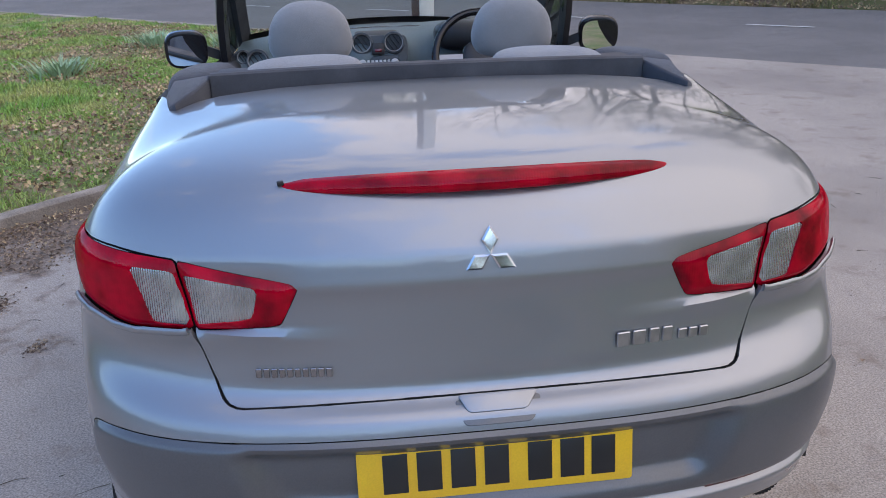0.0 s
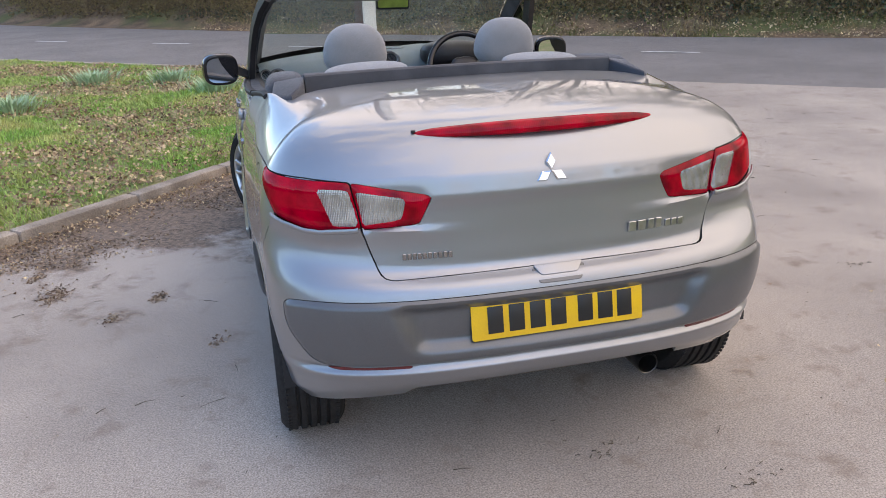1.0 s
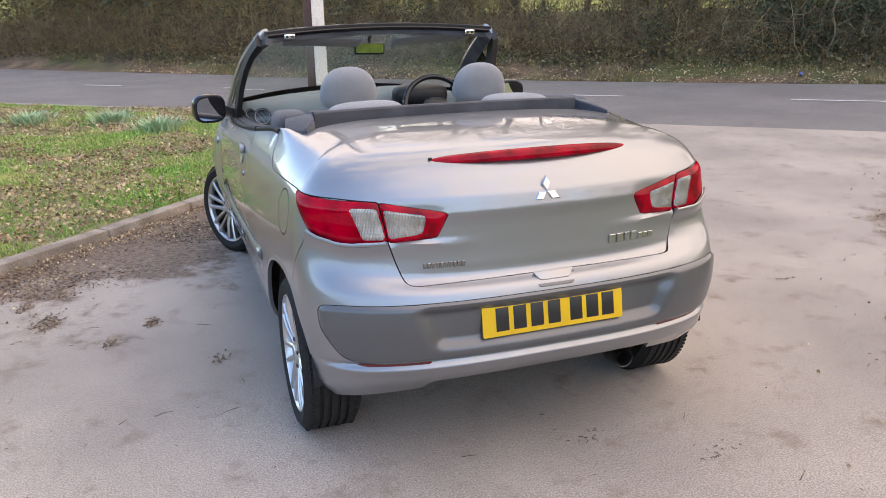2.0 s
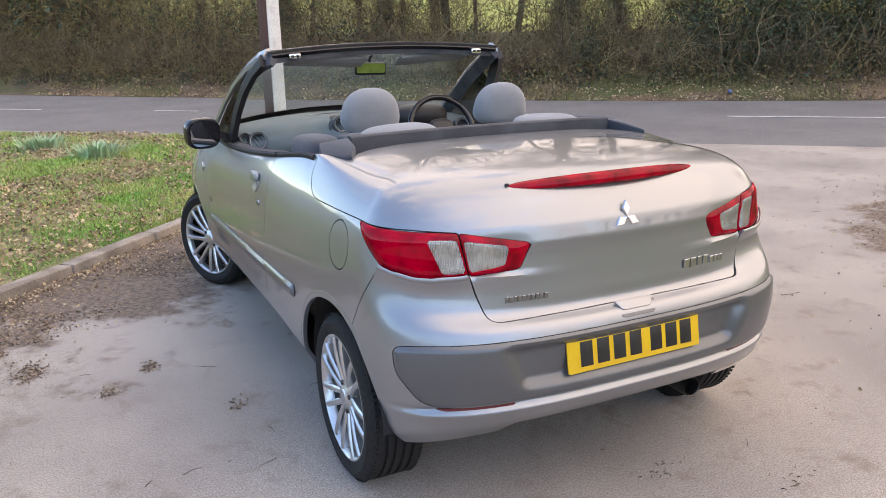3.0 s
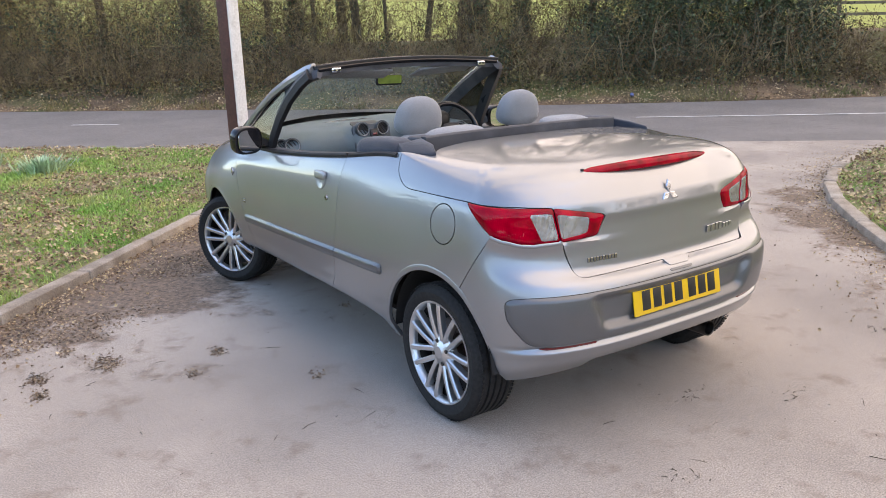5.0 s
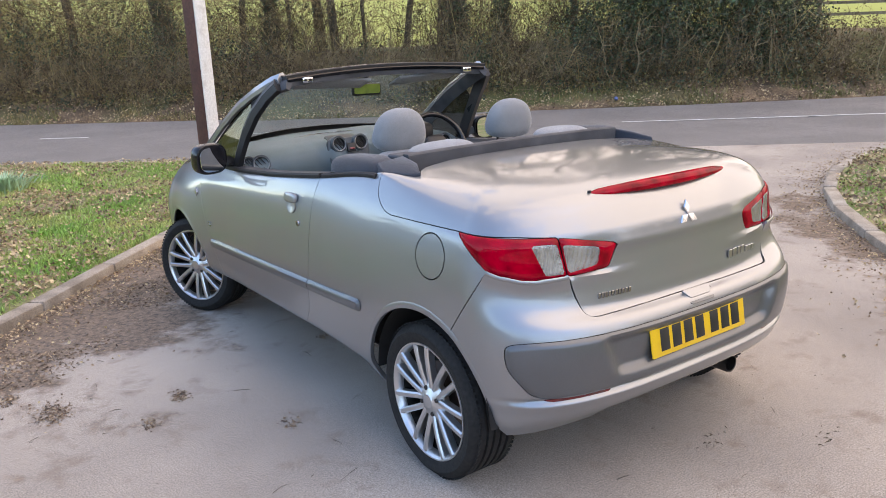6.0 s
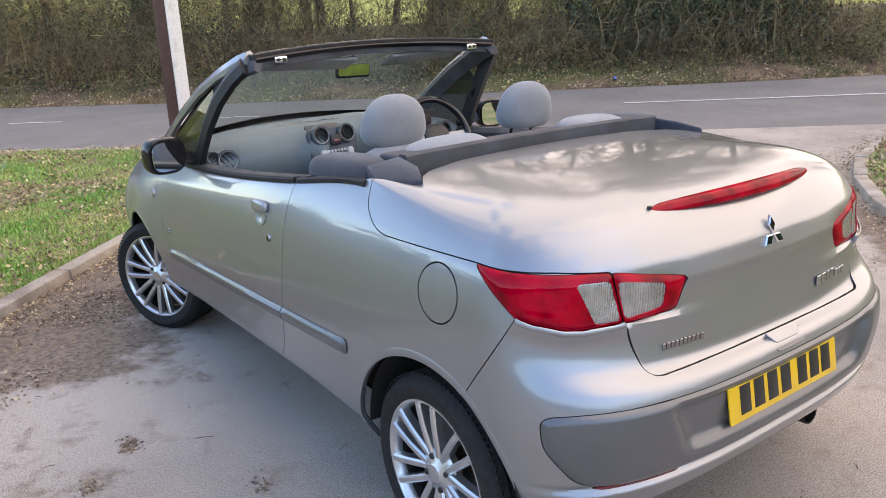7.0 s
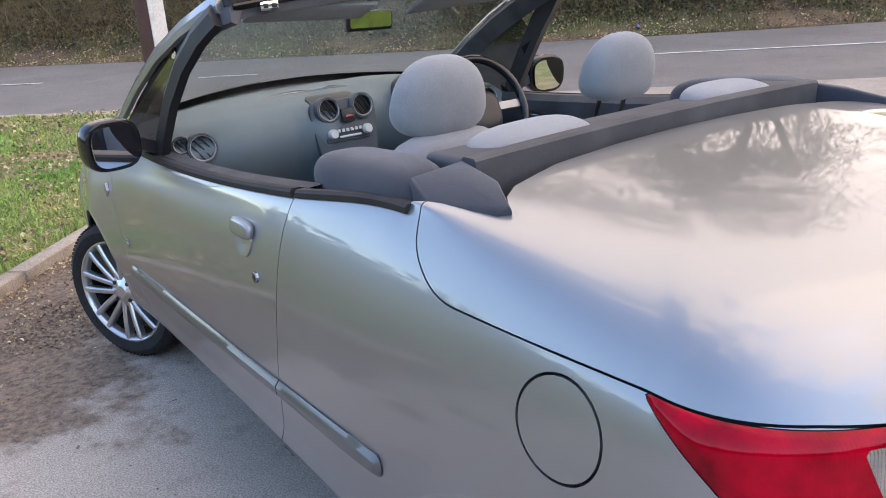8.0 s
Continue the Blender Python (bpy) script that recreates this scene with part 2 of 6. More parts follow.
def superblock(bm, size, m, p=3.0, nu=32, nv=18, taper=0.0, lean=0.0):
    """A cushion-like rounded block: a superellipsoid; taper narrows it towards the top."""
    def pw(c, e):
        return math.copysign(abs(c) ** e, c)
    rings = []
    e = 2.0 / p
    for j in range(nv + 1):
        v = -math.pi / 2 + math.pi * j / nv
        ring = []
        for i in range(nu):
            u = 2 * math.pi * i / nu
            x, y, z = pw(math.cos(v), e) * pw(math.cos(u), e), pw(math.cos(v), e) * pw(math.sin(u), e), pw(math.sin(v), e)
            k = 1 - taper * (z + 1) / 2
            ring.append(bm.verts.new(m @ Vector((x * size[0] / 2 * k, y * size[1] / 2 * k + lean * z, z * size[2] / 2))))
        rings.append(ring)
    for a, b in zip(rings, rings[1:]):
        for i in range(nu):
            bm.faces.new((a[i], a[(i + 1) % nu], b[(i + 1) % nu], b[i]))
    bmesh.ops.remove_doubles(bm, verts=rings[0] + rings[-1], dist=1e-5)


def thing(name, label, category, group="", at=(0, 0, 0)):
    ob = new(name)
    ob.location = at
    ob.empty_display_size = 0.2
    return tagged(ob, label, category, group)

# ---- the lie of the land ----
# along: down the road; out: square to the road, away from the car
ALONG, OUT = Vector((-0.741, 0.671, 0)), Vector((0.671, 0.741, 0))
ROAD_NEAR, ROAD_LINE = 7.8, 11.0


def road_far(s):
    return 13.6 + (0.012 if s < 1.5 else 0.004) * (s - 1.5) ** 2


def plan(s, n):
    """The place at s down the road and n out from the car."""
    p = ALONG * s + OUT * n
    return p.x, p.y


def ground_height(x, y):
    s, n = ALONG.x * x + ALONG.y * y, OUT.x * x + OUT.y * y
    e = n - road_far(max(-30.0, min(40.0, s)))
    h = -0.015 + 0.115 * max(0.0, min(1.0, (n - 4.0) / 9.0))
    if e > 0.15:
        k = min(e - 0.15, 1.6) / 1.6
        h += 0.42 * k * k * (3 - 2 * k)
    if e > 1.4:
        k = min((e - 1.4) / 3.2, 1.0)
        h += 0.95 * k * k * (3 - 2 * k)
    if e > 9:
        h += 0.085 * (min(e, 400) - 9)
    if e > 0.15:
        h += 0.10 * min(1, e) * noise.noise(Vector((x * 0.9, y * 0.9, 3.1))) + 0.04 * min(1, e) * noise.noise(Vector((x * 3.1, y * 3.1, 7.7)))
    return h


def ground_material():
    """Leaf litter and soil by the road, field grass far beyond."""
    m = material("leaf_litter_soil", (0.055, 0.038, 0.022), 0.95, 0, (0.21, 0.14, 0.08), 1.6, spread=(0.3, 0.7), grain=0.5, grain_scale=26, bump=0.9, bump_scale=38)
    n, l = m.node_tree.nodes, m.node_tree.links
    b = n["Principled BSDF"]
    was = b.inputs["Base Color"].links[0].from_socket
    tc = n.new("ShaderNodeTexCoord")
    dot = n.new("ShaderNodeVectorMath")
    dot.operation = "DOT_PRODUCT"
    dot.inputs[1].default_value = OUT
    l.new(tc.outputs["Object"], dot.inputs[0])
    far = n.new("ShaderNodeMapRange")
    far.inputs["From Min"].default_value, far.inputs["From Max"].default_value = 20.5, 23.0
    l.new(dot.outputs["Value"], far.inputs["Value"])
    patches = n.new("ShaderNodeTexNoise")
    patches.inputs["Scale"].default_value, patches.inputs["Detail"].default_value = 0.5, 6
    l.new(tc.outputs["Object"], patches.inputs["Vector"])
    pr = n.new("ShaderNodeMapRange")
    pr.inputs["From Min"].default_value, pr.inputs["From Max"].default_value = 0.47, 0.62
    pr.inputs["To Max"].default_value = 0.75
    l.new(patches.outputs["Fac"], pr.inputs["Value"])
    most = n.new("ShaderNodeMath")
    most.operation = "MAXIMUM"
    l.new(far.outputs["Result"], most.inputs[0])
    l.new(pr.outputs["Result"], most.inputs[1])
    green = n.new("ShaderNodeMix")
    green.data_type = "RGBA"
    green.inputs[6].default_value, green.inputs[7].default_value = (0.075, 0.10, 0.022, 1), (0.30, 0.34, 0.07, 1)
    l.new(far.outputs["Result"], green.inputs[0])
    mix = n.new("ShaderNodeMix")
    mix.data_type = "RGBA"
    l.new(most.outputs[0], mix.inputs[0])
    l.new(was, mix.inputs[6])
    l.new(green.outputs[2], mix.inputs[7])
    l.new(mix.outputs[2], b.inputs["Base Color"])
    return m


def tarmac(name, light, dark, worn):
    """Worn tarmac: grey with pale grit, broad stains and, along the kerb, trodden soil."""
    m = material(name, light, 0.88, 0, dark, 0.8, detail=10, spread=(0.36, 0.66), grain=0.42, grain_scale=170, bump=0.35, bump_scale=190)
    n, l = m.node_tree.nodes, m.node_tree.links
    b = n["Principled BSDF"]
    was = b.inputs["Base Color"].links[0].from_socket
    tc = n.new("ShaderNodeTexCoord")
    grit = n.new("ShaderNodeTexVoronoi")
    grit.inputs["Scale"].default_value = 95
    l.new(tc.outputs["Object"], grit.inputs["Vector"])
    gr = n.new("ShaderNodeMapRange")
    gr.inputs["From Min"].default_value, gr.inputs["From Max"].default_value = 0.0, 0.55
    gr.inputs["To Min"].default_value, gr.inputs["To Max"].default_value = 1.05, 0.95
    l.new(grit.outputs["Distance"], gr.inputs["Value"])
    mul = n.new("ShaderNodeMix")
    mul.data_type, mul.blend_type = "RGBA", "MULTIPLY"
    mul.inputs[0].default_value = 1
    l.new(was, mul.inputs[6])
    l.new(gr.outputs["Result"], mul.inputs[7])
    spots = n.new("ShaderNodeTexNoise")
    spots.inputs["Scale"].default_value, spots.inputs["Detail"].default_value, spots.inputs["Roughness"].default_value = 4.5, 10, 0.72
    l.new(tc.outputs["Object"], spots.inputs["Vector"])
    sr = n.new("ShaderNodeMapRange")
    sr.inputs["From Min"].default_value, sr.inputs["From Max"].default_value = 0.54, 0.70
    sr.inputs["To Max"].default_value = 0.75
    l.new(spots.outputs["Fac"], sr.inputs["Value"])
    stain = n.new("ShaderNodeMix")
    stain.data_type = "RGBA"
    stain.inputs[7].default_value = rgb(worn)
    l.new(sr.outputs["Result"], stain.inputs[0])
    l.new(mul.outputs[2], stain.inputs[6])
    l.new(stain.outputs[2], b.inputs["Base Color"])
    return m


def soil_along_kerb(m):
    """Trodden soil and rotted leaves spread from the kerb over the tarmac, with a ragged edge."""
    n, l = m.node_tree.nodes, m.node_tree.links
    b = n["Principled BSDF"]
    was = b.inputs["Base Color"].links[0].from_socket
    tc = n.new("ShaderNodeTexCoord")
    def along(v, name):
        d = n.new("ShaderNodeVectorMath")
        d.operation = "DOT_PRODUCT"
        d.inputs[1].default_value = v
        l.new(tc.outputs["Object"], d.inputs[0])
        return d.outputs["Value"]
    s, o = along(ALONG, "s"), along(OUT, "n")
    rag = n.new("ShaderNodeTexNoise")
    rag.inputs["Scale"].default_value, rag.inputs["Detail"].default_value, rag.inputs["Roughness"].default_value = 1.5, 9, 0.68
    l.new(tc.outputs["Object"], rag.inputs["Vector"])
    def near(at, half, value):
        d = n.new("ShaderNodeMath"); d.operation = "SUBTRACT"; d.inputs[1].default_value = at
        l.new(value, d.inputs[0])
        a = n.new("ShaderNodeMath"); a.operation = "ABSOLUTE"; l.new(d.outputs[0], a.inputs[0])
        q = n.new("ShaderNodeMapRange")
        q.inputs["From Min"].default_value, q.inputs["From Max"].default_value = half, 0.0
        q.inputs["To Min"].default_value = 0.0
        l.new(a.outputs[0], q.inputs["Value"])
        return q.outputs["Result"]
    def add(a, c, op="ADD"):
        d = n.new("ShaderNodeMath"); d.operation = op
        for k, v in enumerate((a, c)):
            if isinstance(v, float):
                d.inputs[k].default_value = v
            else:
                l.new(v, d.inputs[k])
        return d.outputs[0]
    left = add(near(3.6, 2.2, s), near(2.1, 3.9, o), "MULTIPLY")
    right = add(add(near(-2.2, 0.7, s), near(3.0, 3.5, o), "MULTIPLY"), 0.5, "MULTIPLY")
    zone = add(left, right, "MAXIMUM")
    cover = add(add(zone, 1.15, "MULTIPLY"), add(add(rag.outputs["Fac"], -0.5), 1.7, "MULTIPLY"), "ADD")
    edge = n.new("ShaderNodeMapRange")
    edge.inputs["From Min"].default_value, edge.inputs["From Max"].default_value = 0.27, 0.42
    edge.inputs["To Max"].default_value = 0.85
    l.new(cover, edge.inputs["Value"])
    fine = n.new("ShaderNodeTexNoise")
    fine.inputs["Scale"].default_value, fine.inputs["Detail"].default_value = 42, 9
    fine.inputs["Roughness"].default_value = 0.68
    l.new(tc.outputs["Object"], fine.inputs["Vector"])
    soil = n.new("ShaderNodeMix")
    soil.data_type = "RGBA"
    soil.inputs[6].default_value, soil.inputs[7].default_value = (0.042, 0.028, 0.018, 1), (0.25, 0.172, 0.113, 1)
    fr = n.new("ShaderNodeMapRange")
    fr.inputs["From Min"].default_value, fr.inputs["From Max"].default_value = 0.38, 0.62
    l.new(fine.outputs["Fac"], fr.inputs["Value"])
    l.new(fr.outputs["Result"], soil.inputs[0])
    mix = n.new("ShaderNodeMix")
    mix.data_type = "RGBA"
    l.new(edge.outputs["Result"], mix.inputs[0])
    l.new(was, mix.inputs[6])
    l.new(soil.outputs[2], mix.inputs[7])
    l.new(mix.outputs[2], b.inputs["Base Color"])
    return m


GROUND = ground_material()
DRIVE_TARMAC = soil_along_kerb(tarmac("worn_drive_tarmac", (0.43, 0.378, 0.322), (0.30, 0.264, 0.228), (0.20, 0.155, 0.12)))
ROAD_TARMAC = tarmac("grey_road_tarmac", (0.205, 0.193, 0.181), (0.165, 0.156, 0.147), (0.125, 0.117, 0.108))
LINE_PAINT = material("worn_white_line_paint", (0.62, 0.62, 0.60), 0.7, 0, (0.34, 0.335, 0.32), 9, spread=(0.45, 0.75), grain=0.25, grain_scale=90)
KERB_STONE = material("weathered_concrete_kerb", (0.42, 0.365, 0.30), 0.9, 0, (0.25, 0.21, 0.165), 5, grain=0.3, grain_scale=120, bump=0.5, bump_scale=120, random_hue=0.12)
TURF = material("turf_soil", (0.13, 0.18, 0.045), 0.95, 0, (0.30, 0.235, 0.135), 2.2, spread=(0.4, 0.65), grain=0.45, grain_scale=40, bump=0.8, bump_scale=60)


def build_ground():
    far = [18.2, 18.6, 19, 20, 21, 23, 26, 32, 45, 70, 120, 300, 900, 2500]
    ns = [-2500, -600, -120, -40, -15, 0, 5.5] + [6 + 0.5 * k for k in range(14)] + [13 + 0.2 * k for k in range(26)] + far
    ss = [-2500, -700, -200, -80, -45] + [-30 + 0.7 * k for k in range(80)] + [28, 34, 50, 90, 250, 700, 2500]
    verts, faces = [], []
    for s in ss:
        for n in ns:
            x, y = plan(s, n)
            verts.append((x, y, ground_height(x, y) - (0.06 if n < road_far(max(-30, min(40, s))) + 0.1 else 0.0)))
    w = len(ns)
    for a in range(len(ss) - 1):
        for c in range(w - 1):
            i = a * w + c
            faces.append((i, i + w, i + w + 1, i + 1))
    ob = link("ground", verts, faces, GROUND)
    return tagged(ob, "leaf-littered soil bank and rough grass field beyond the road", "ground", kind="structure")


def sheet(name, s_range, n_range, mat, label, category, lift, ds=0.7, n_far=None, shape=None):
    verts, faces = [], []
    ss = np.arange(s_range[0], s_range[1] + ds / 2, ds)
    for s in ss:
        n0, n1 = n_range[0], (n_far(s) if n_far else n_range[1])
        for k in range(25):
            n = n0 + (n1 - n0) * k / 24
            x, y = plan(s, n)
            verts.append((x, y, ground_height(x, y) + lift))
    for a in range(len(ss) - 1):
        for c in range(24):
            i = a * 25 + c
            faces.append((i, i + 25, i + 26, i + 1))
    return tagged(link(name, verts, faces, mat), label, category, kind="structure")


build_ground()
sheet("road", (-60, 60), (ROAD_NEAR - 0.25, 0), ROAD_TARMAC, "grey tarmac road with worn white lines", "road", 0.0, 1.0, n_far=lambda s: road_far(max(-30, min(40, s))))
sheet("drive", (-14, 16), (-24, ROAD_NEAR + 0.1), DRIVE_TARMAC, "worn pale tarmac drive with soil and leaves along the kerb", "drive", 0.004)


def road_marks():
    stretches = [(-30.0, -1.35, 0.11), (1.3, 2.25, 0.10), (4.9, 5.9, 0.10), (8.6, 9.6, 0.10), (12.4, 13.5, 0.10), (16.5, 17.6, 0.10), (20.5, 21.6, 0.1)]
    for s0, s1, wide in stretches:
        steps = max(2, int((s1 - s0) / 0.4))
        verts, faces = [], []
        for k in range(steps + 1):
            s = s0 + (s1 - s0) * k / steps
            for d in (-wide / 2, wide / 2):
                x, y = plan(s, ROAD_LINE + d + (0.006 * (s + 1.3) ** 2 if s < -1.3 else 0))
                verts.append((x, y, ground_height(x, y) + 0.008))
        faces = [(2 * k, 2 * k + 2, 2 * k + 3, 2 * k + 1) for k in range(steps)]
        tagged(link("road_marking", verts, faces, LINE_PAINT), "worn white painted line on the road", "road marking", "road markings", kind="structure")


road_marks()


def smooth_path(points, step):
    """Even steps along a Catmull-Rom curve through plan points."""
    pts = [Vector((p[0], p[1], 0)) for p in points]
    pts = [2 * pts[0] - pts[1]] + pts + [2 * pts[-1] - pts[-2]]
    fine = []
    for a, b, c, d in zip(pts, pts[1:], pts[2:], pts[3:]):
        for k in range(24):
            t = k / 24
            fine.append(0.5 * (2 * b + (c - a) * t + (2 * a - 5 * b + 4 * c - d) * t * t + (3 * b - a - 3 * c + d) * t ** 3))
    fine.append(pts[-2])
    out, gone = [fine[0]], 0.0
    for p, q in zip(fine, fine[1:]):
        seg = (q - p).length
        while seg > 0 and gone + seg >= step:
            p = p + (q - p) * ((step - gone) / seg)
            seg = (q - p).length
            gone = 0.0
            out.append(p.copy())
        gone += seg
    return out


LEFT_KERB = [(-10.9, -6.6), (-6.4, -1.85), (-2.2, 2.5), (-1.35, 3.42), (-0.45, 4.42), (0.6, 5.5), (1.35, 6.45), (1.75, 7.5), (1.35, 8.6), (-0.3, 10.35), (-3.0, 12.75), (-9.0, 18.1), (-18, 26.2)]
RIGHT_KERB = [(-4.0, -7.0), (0.4, -2.55), (2.35, -0.62), (3.05, 0.06), (3.75, 0.74), (4.45, 1.34), (5.2, 1.83), (6.1, 2.22), (7.2, 2.45), (8.5, 2.25), (10.5, 0.8), (14.0, -2.5), (20, -8.3)]


def kerb_run(name, points, side):
    """Kerbstones end to end, 0.9 m each, set 90 mm above the drive; side: +1 where the grass lies to the left of the run."""
    root = thing(name, "weathered concrete kerb edging the grass", "kerb")
    root["kind"] = "structure"
    path = smooth_path(points, 0.9)
    for k, (p, q) in enumerate(zip(path, path[1:])):
        d = (q - p)
        length = d.length - 0.012
        d.normalize()
        mid = (p + q) / 2 + side * 0.06 * Vector((-d.y, d.x, 0))
        bm = bmesh.new()
        h = 0.075 + 0.008 * noise.noise(Vector((k * 1.7, 0.3, 0)))
        m = Matrix.Translation((mid.x, mid.y, ground_height(mid.x, mid.y) + h / 2 - 0.047)) @ Matrix.Rotation(math.atan2(d.y, d.x) + 0.006 * noise.noise(Vector((k, 5, 0))), 4, "Z")
        box(bm, (length, 0.122, h + 0.09), m, 0.018, 2)
        part("kerbstone", bm, KERB_STONE, root)
    return path


def inside(points, x, y):
    odd = False
    for (x0, y0), (x1, y1) in zip(points, points[1:] + points[:1]):
        if (y0 > y) != (y1 > y) and x < (x1 - x0) * (y - y0) / (y1 - y0) + x0:
            odd = not odd
    return odd


left_path = kerb_run("kerb_left", LEFT_KERB, 1)
right_path = kerb_run("kerb_right", RIGHT_KERB, -1)
LEFT_LAWN = [(p.x, p.y) for p in smooth_path(LEFT_KERB, 0.45)] + [(-40, 20), (-40, -10), (-18, -12)]
RIGHT_LAWN = [(p.x, p.y) for p in smooth_path(RIGHT_KERB, 0.45)] + [(26, -16), (8, -24), (-3.5, -14)]


def offset_ring(points, side, d):
    out = []
    for a, b, c in zip(points[-1:] + points[:-1], points, points[1:] + points[:1]):
        t = Vector((c[0] - a[0], c[1] - a[1], 0)).normalized()
        out.append((b[0] - side * d * t.y, b[1] + side * d * t.x))
    return out


def lawn_height(x, y):
    return ground_height(x, y) + 0.058 + 0.04 * noise.noise(Vector((x * 0.5, y * 0.5, 9))) + 0.025 * noise.noise(Vector((x * 2.3, y * 2.3, 4)))


def lawn(name, ring, side, label):
    bm = bmesh.new()
    inner = offset_ring(ring, side, 0.100)
    face = bm.faces.new([bm.verts.new((x, y, 0)) for x, y in inner])
    bmesh.ops.triangulate(bm, faces=[face])
    for _ in range(5):
        long = [e for e in bm.edges if e.calc_length() > (0.8 if e.verts[0].co.length < 14 else 4.0)]
        if not long:
            break
        bmesh.ops.subdivide_edges(bm, edges=long, cuts=1)
        bmesh.ops.triangulate(bm, faces=bm.faces)
    for v in bm.verts:
        v.co.z = lawn_height(v.co.x, v.co.y)
    ob = part(name, bm, TURF, None, angle=60)
    return tagged(ob, label, "grass verge", kind="structure")


lawn("lawn_left", LEFT_LAWN, 1, "mossy turf verge strewn with dead leaves")
lawn("lawn_right", RIGHT_LAWN, -1, "turf island strewn with dead leaves behind the kerb")

# ---- the car's skin ----
# Levels run from the sill to the middle of the deck. Each gives half widths and heights at stations along the side,
# then how the level turns round the tail and the nose.
STATIONS = np.array([-0.2, 0.1, 0.4, 0.8, 1.2, 1.6, 2.0, 2.45, 2.75])
LEVELS = []


def level(w, z, tail, nose):
    LEVELS.append((np.array(w), np.array(z), tail, nose))


def cubic(xs, ys, x):
    """Smooth curve through (xs, ys), by finite-difference Hermite."""
    xs, ys, x = np.asarray(xs, float), np.asarray(ys, float), np.asarray(x, float)
    d = np.gradient(ys, xs)
    i = np.clip(np.searchsorted(xs, x) - 1, 0, len(xs) - 2)
    h = xs[i + 1] - xs[i]
    t = np.clip((x - xs[i]) / h, 0, 1)
    return (2 * t**3 - 3 * t**2 + 1) * ys[i] + (t**3 - 2 * t**2 + t) * h * d[i] + (3 * t**2 - 2 * t**3) * ys[i + 1] + (t**3 - t**2) * h * d[i + 1]


# half widths, heights, (tail y, tail height, roundness), (nose y, nose height, roundness)
level((.735, .755, .750, .640, .620, .620, .640, .750, .740), (.238, .235, .235, .235, .235, .235, .235, .24, .25), (-.505, .300, 3.0), (3.13, .22, 2.4))
level((.772, .790, .785, .710, .695, .695, .710, .785, .775), (.300, .295, .29, .285, .28, .28, .28, .29, .30), (-.560, .350, 3.0), (3.19, .30, 2.4))
level((.782, .803, .815, .806, .802, .801, .806, .828, .788), (.358, .350, .343, .338, .336, .335, .336, .343, .355), (-.574, .392, 3.0), (3.215, .352, 2.4))
level((.790, .812, .825, .822, .820, .818, .820, .845, .800), (.425, .43, .43, .43, .425, .42, .42, .43, .43), (-.585, .435, 3.0), (3.24, .41, 2.4))
level((.800, .822, .832, .836, .836, .834, .834, .858, .815), (.560, .57, .575, .572, .56, .545, .535, .545, .55), (-.600, .545, 3.0), (3.25, .52, 2.4))
level((.800, .820, .828, .833, .834, .833, .834, .852, .815), (.655, .67, .68, .675, .665, .655, .645, .655, .65), (-.582, .642, 2.9), (3.22, .60, 2.4))
level((.797, .810, .816, .824, .826, .826, .826, .832, .795), (.765, .785, .80, .79, .78, .77, .76, .765, .74), (-.528, .685, 2.6), (3.16, .67, 2.3))
level((.787, .796, .798, .812, .816, .815, .812, .800, .765), (.855, .88, .90, .885, .87, .86, .85, .84, .81), (-.513, .835, 2.4), (3.06, .73, 2.2))
level((.766, .772, .768, .792, .798, .796, .786, .765, .725), (.935, .96, .985, .962, .935, .915, .902, .892, .86), (-.502, .945, 2.4), (2.96, .78, 2.2))
level((.715, .725, .722, .762, .775, .772, .755, .715, .67), (1.005, 1.035, 1.058, 1.018, .982, .958, .945, .935, .90), (-.440, 1.035, 2.3), (2.84, .83, 2.2))
DECK = [  # half width at the deck's front, at the turn, where it turns, tail y; heights there
    (.690, .628, -.10, -.350, 1.078, 1.060, 1.072, 2.2),
    (.440, .420, .04, -.150, 1.088, 1.084, 1.089, 2.0),
    (.220, .205, .20, .060, 1.090, 1.091, 1.093, 2.0),
    (.0001, .0001, .398, .396, 1.090, 1.090, 1.090, 2.0),
]
HOOD = [  # the same for the bonnet, up to the foot of the windscreen
    (.690, .610, 2.60, 2.70, .980, .955, .895, 2.2),
    (.430, .400, 2.45, 2.48, 1.030, 1.010, .975, 2.0),
    (.210, .195, 2.25, 2.28, 1.045, 1.038, 1.025, 2.0),
    (.0001, .0001, 2.052, 2.054, 1.050, 1.050, 1.050, 2.0),
]
Y_DECK, Y_HOOD = 0.40, 2.05


def round_tail(w, yc, yr, zc, zr, n, th):
    c, s = np.cos(th) ** (2 / n), np.sin(th) ** (2 / n)
    k = np.sin(th) ** 2
    k = 0.5 * k + 0.5 * s
    return np.stack([w * c, yc + (yr - yc) * s, zc + (zr - zc) * k], -1)


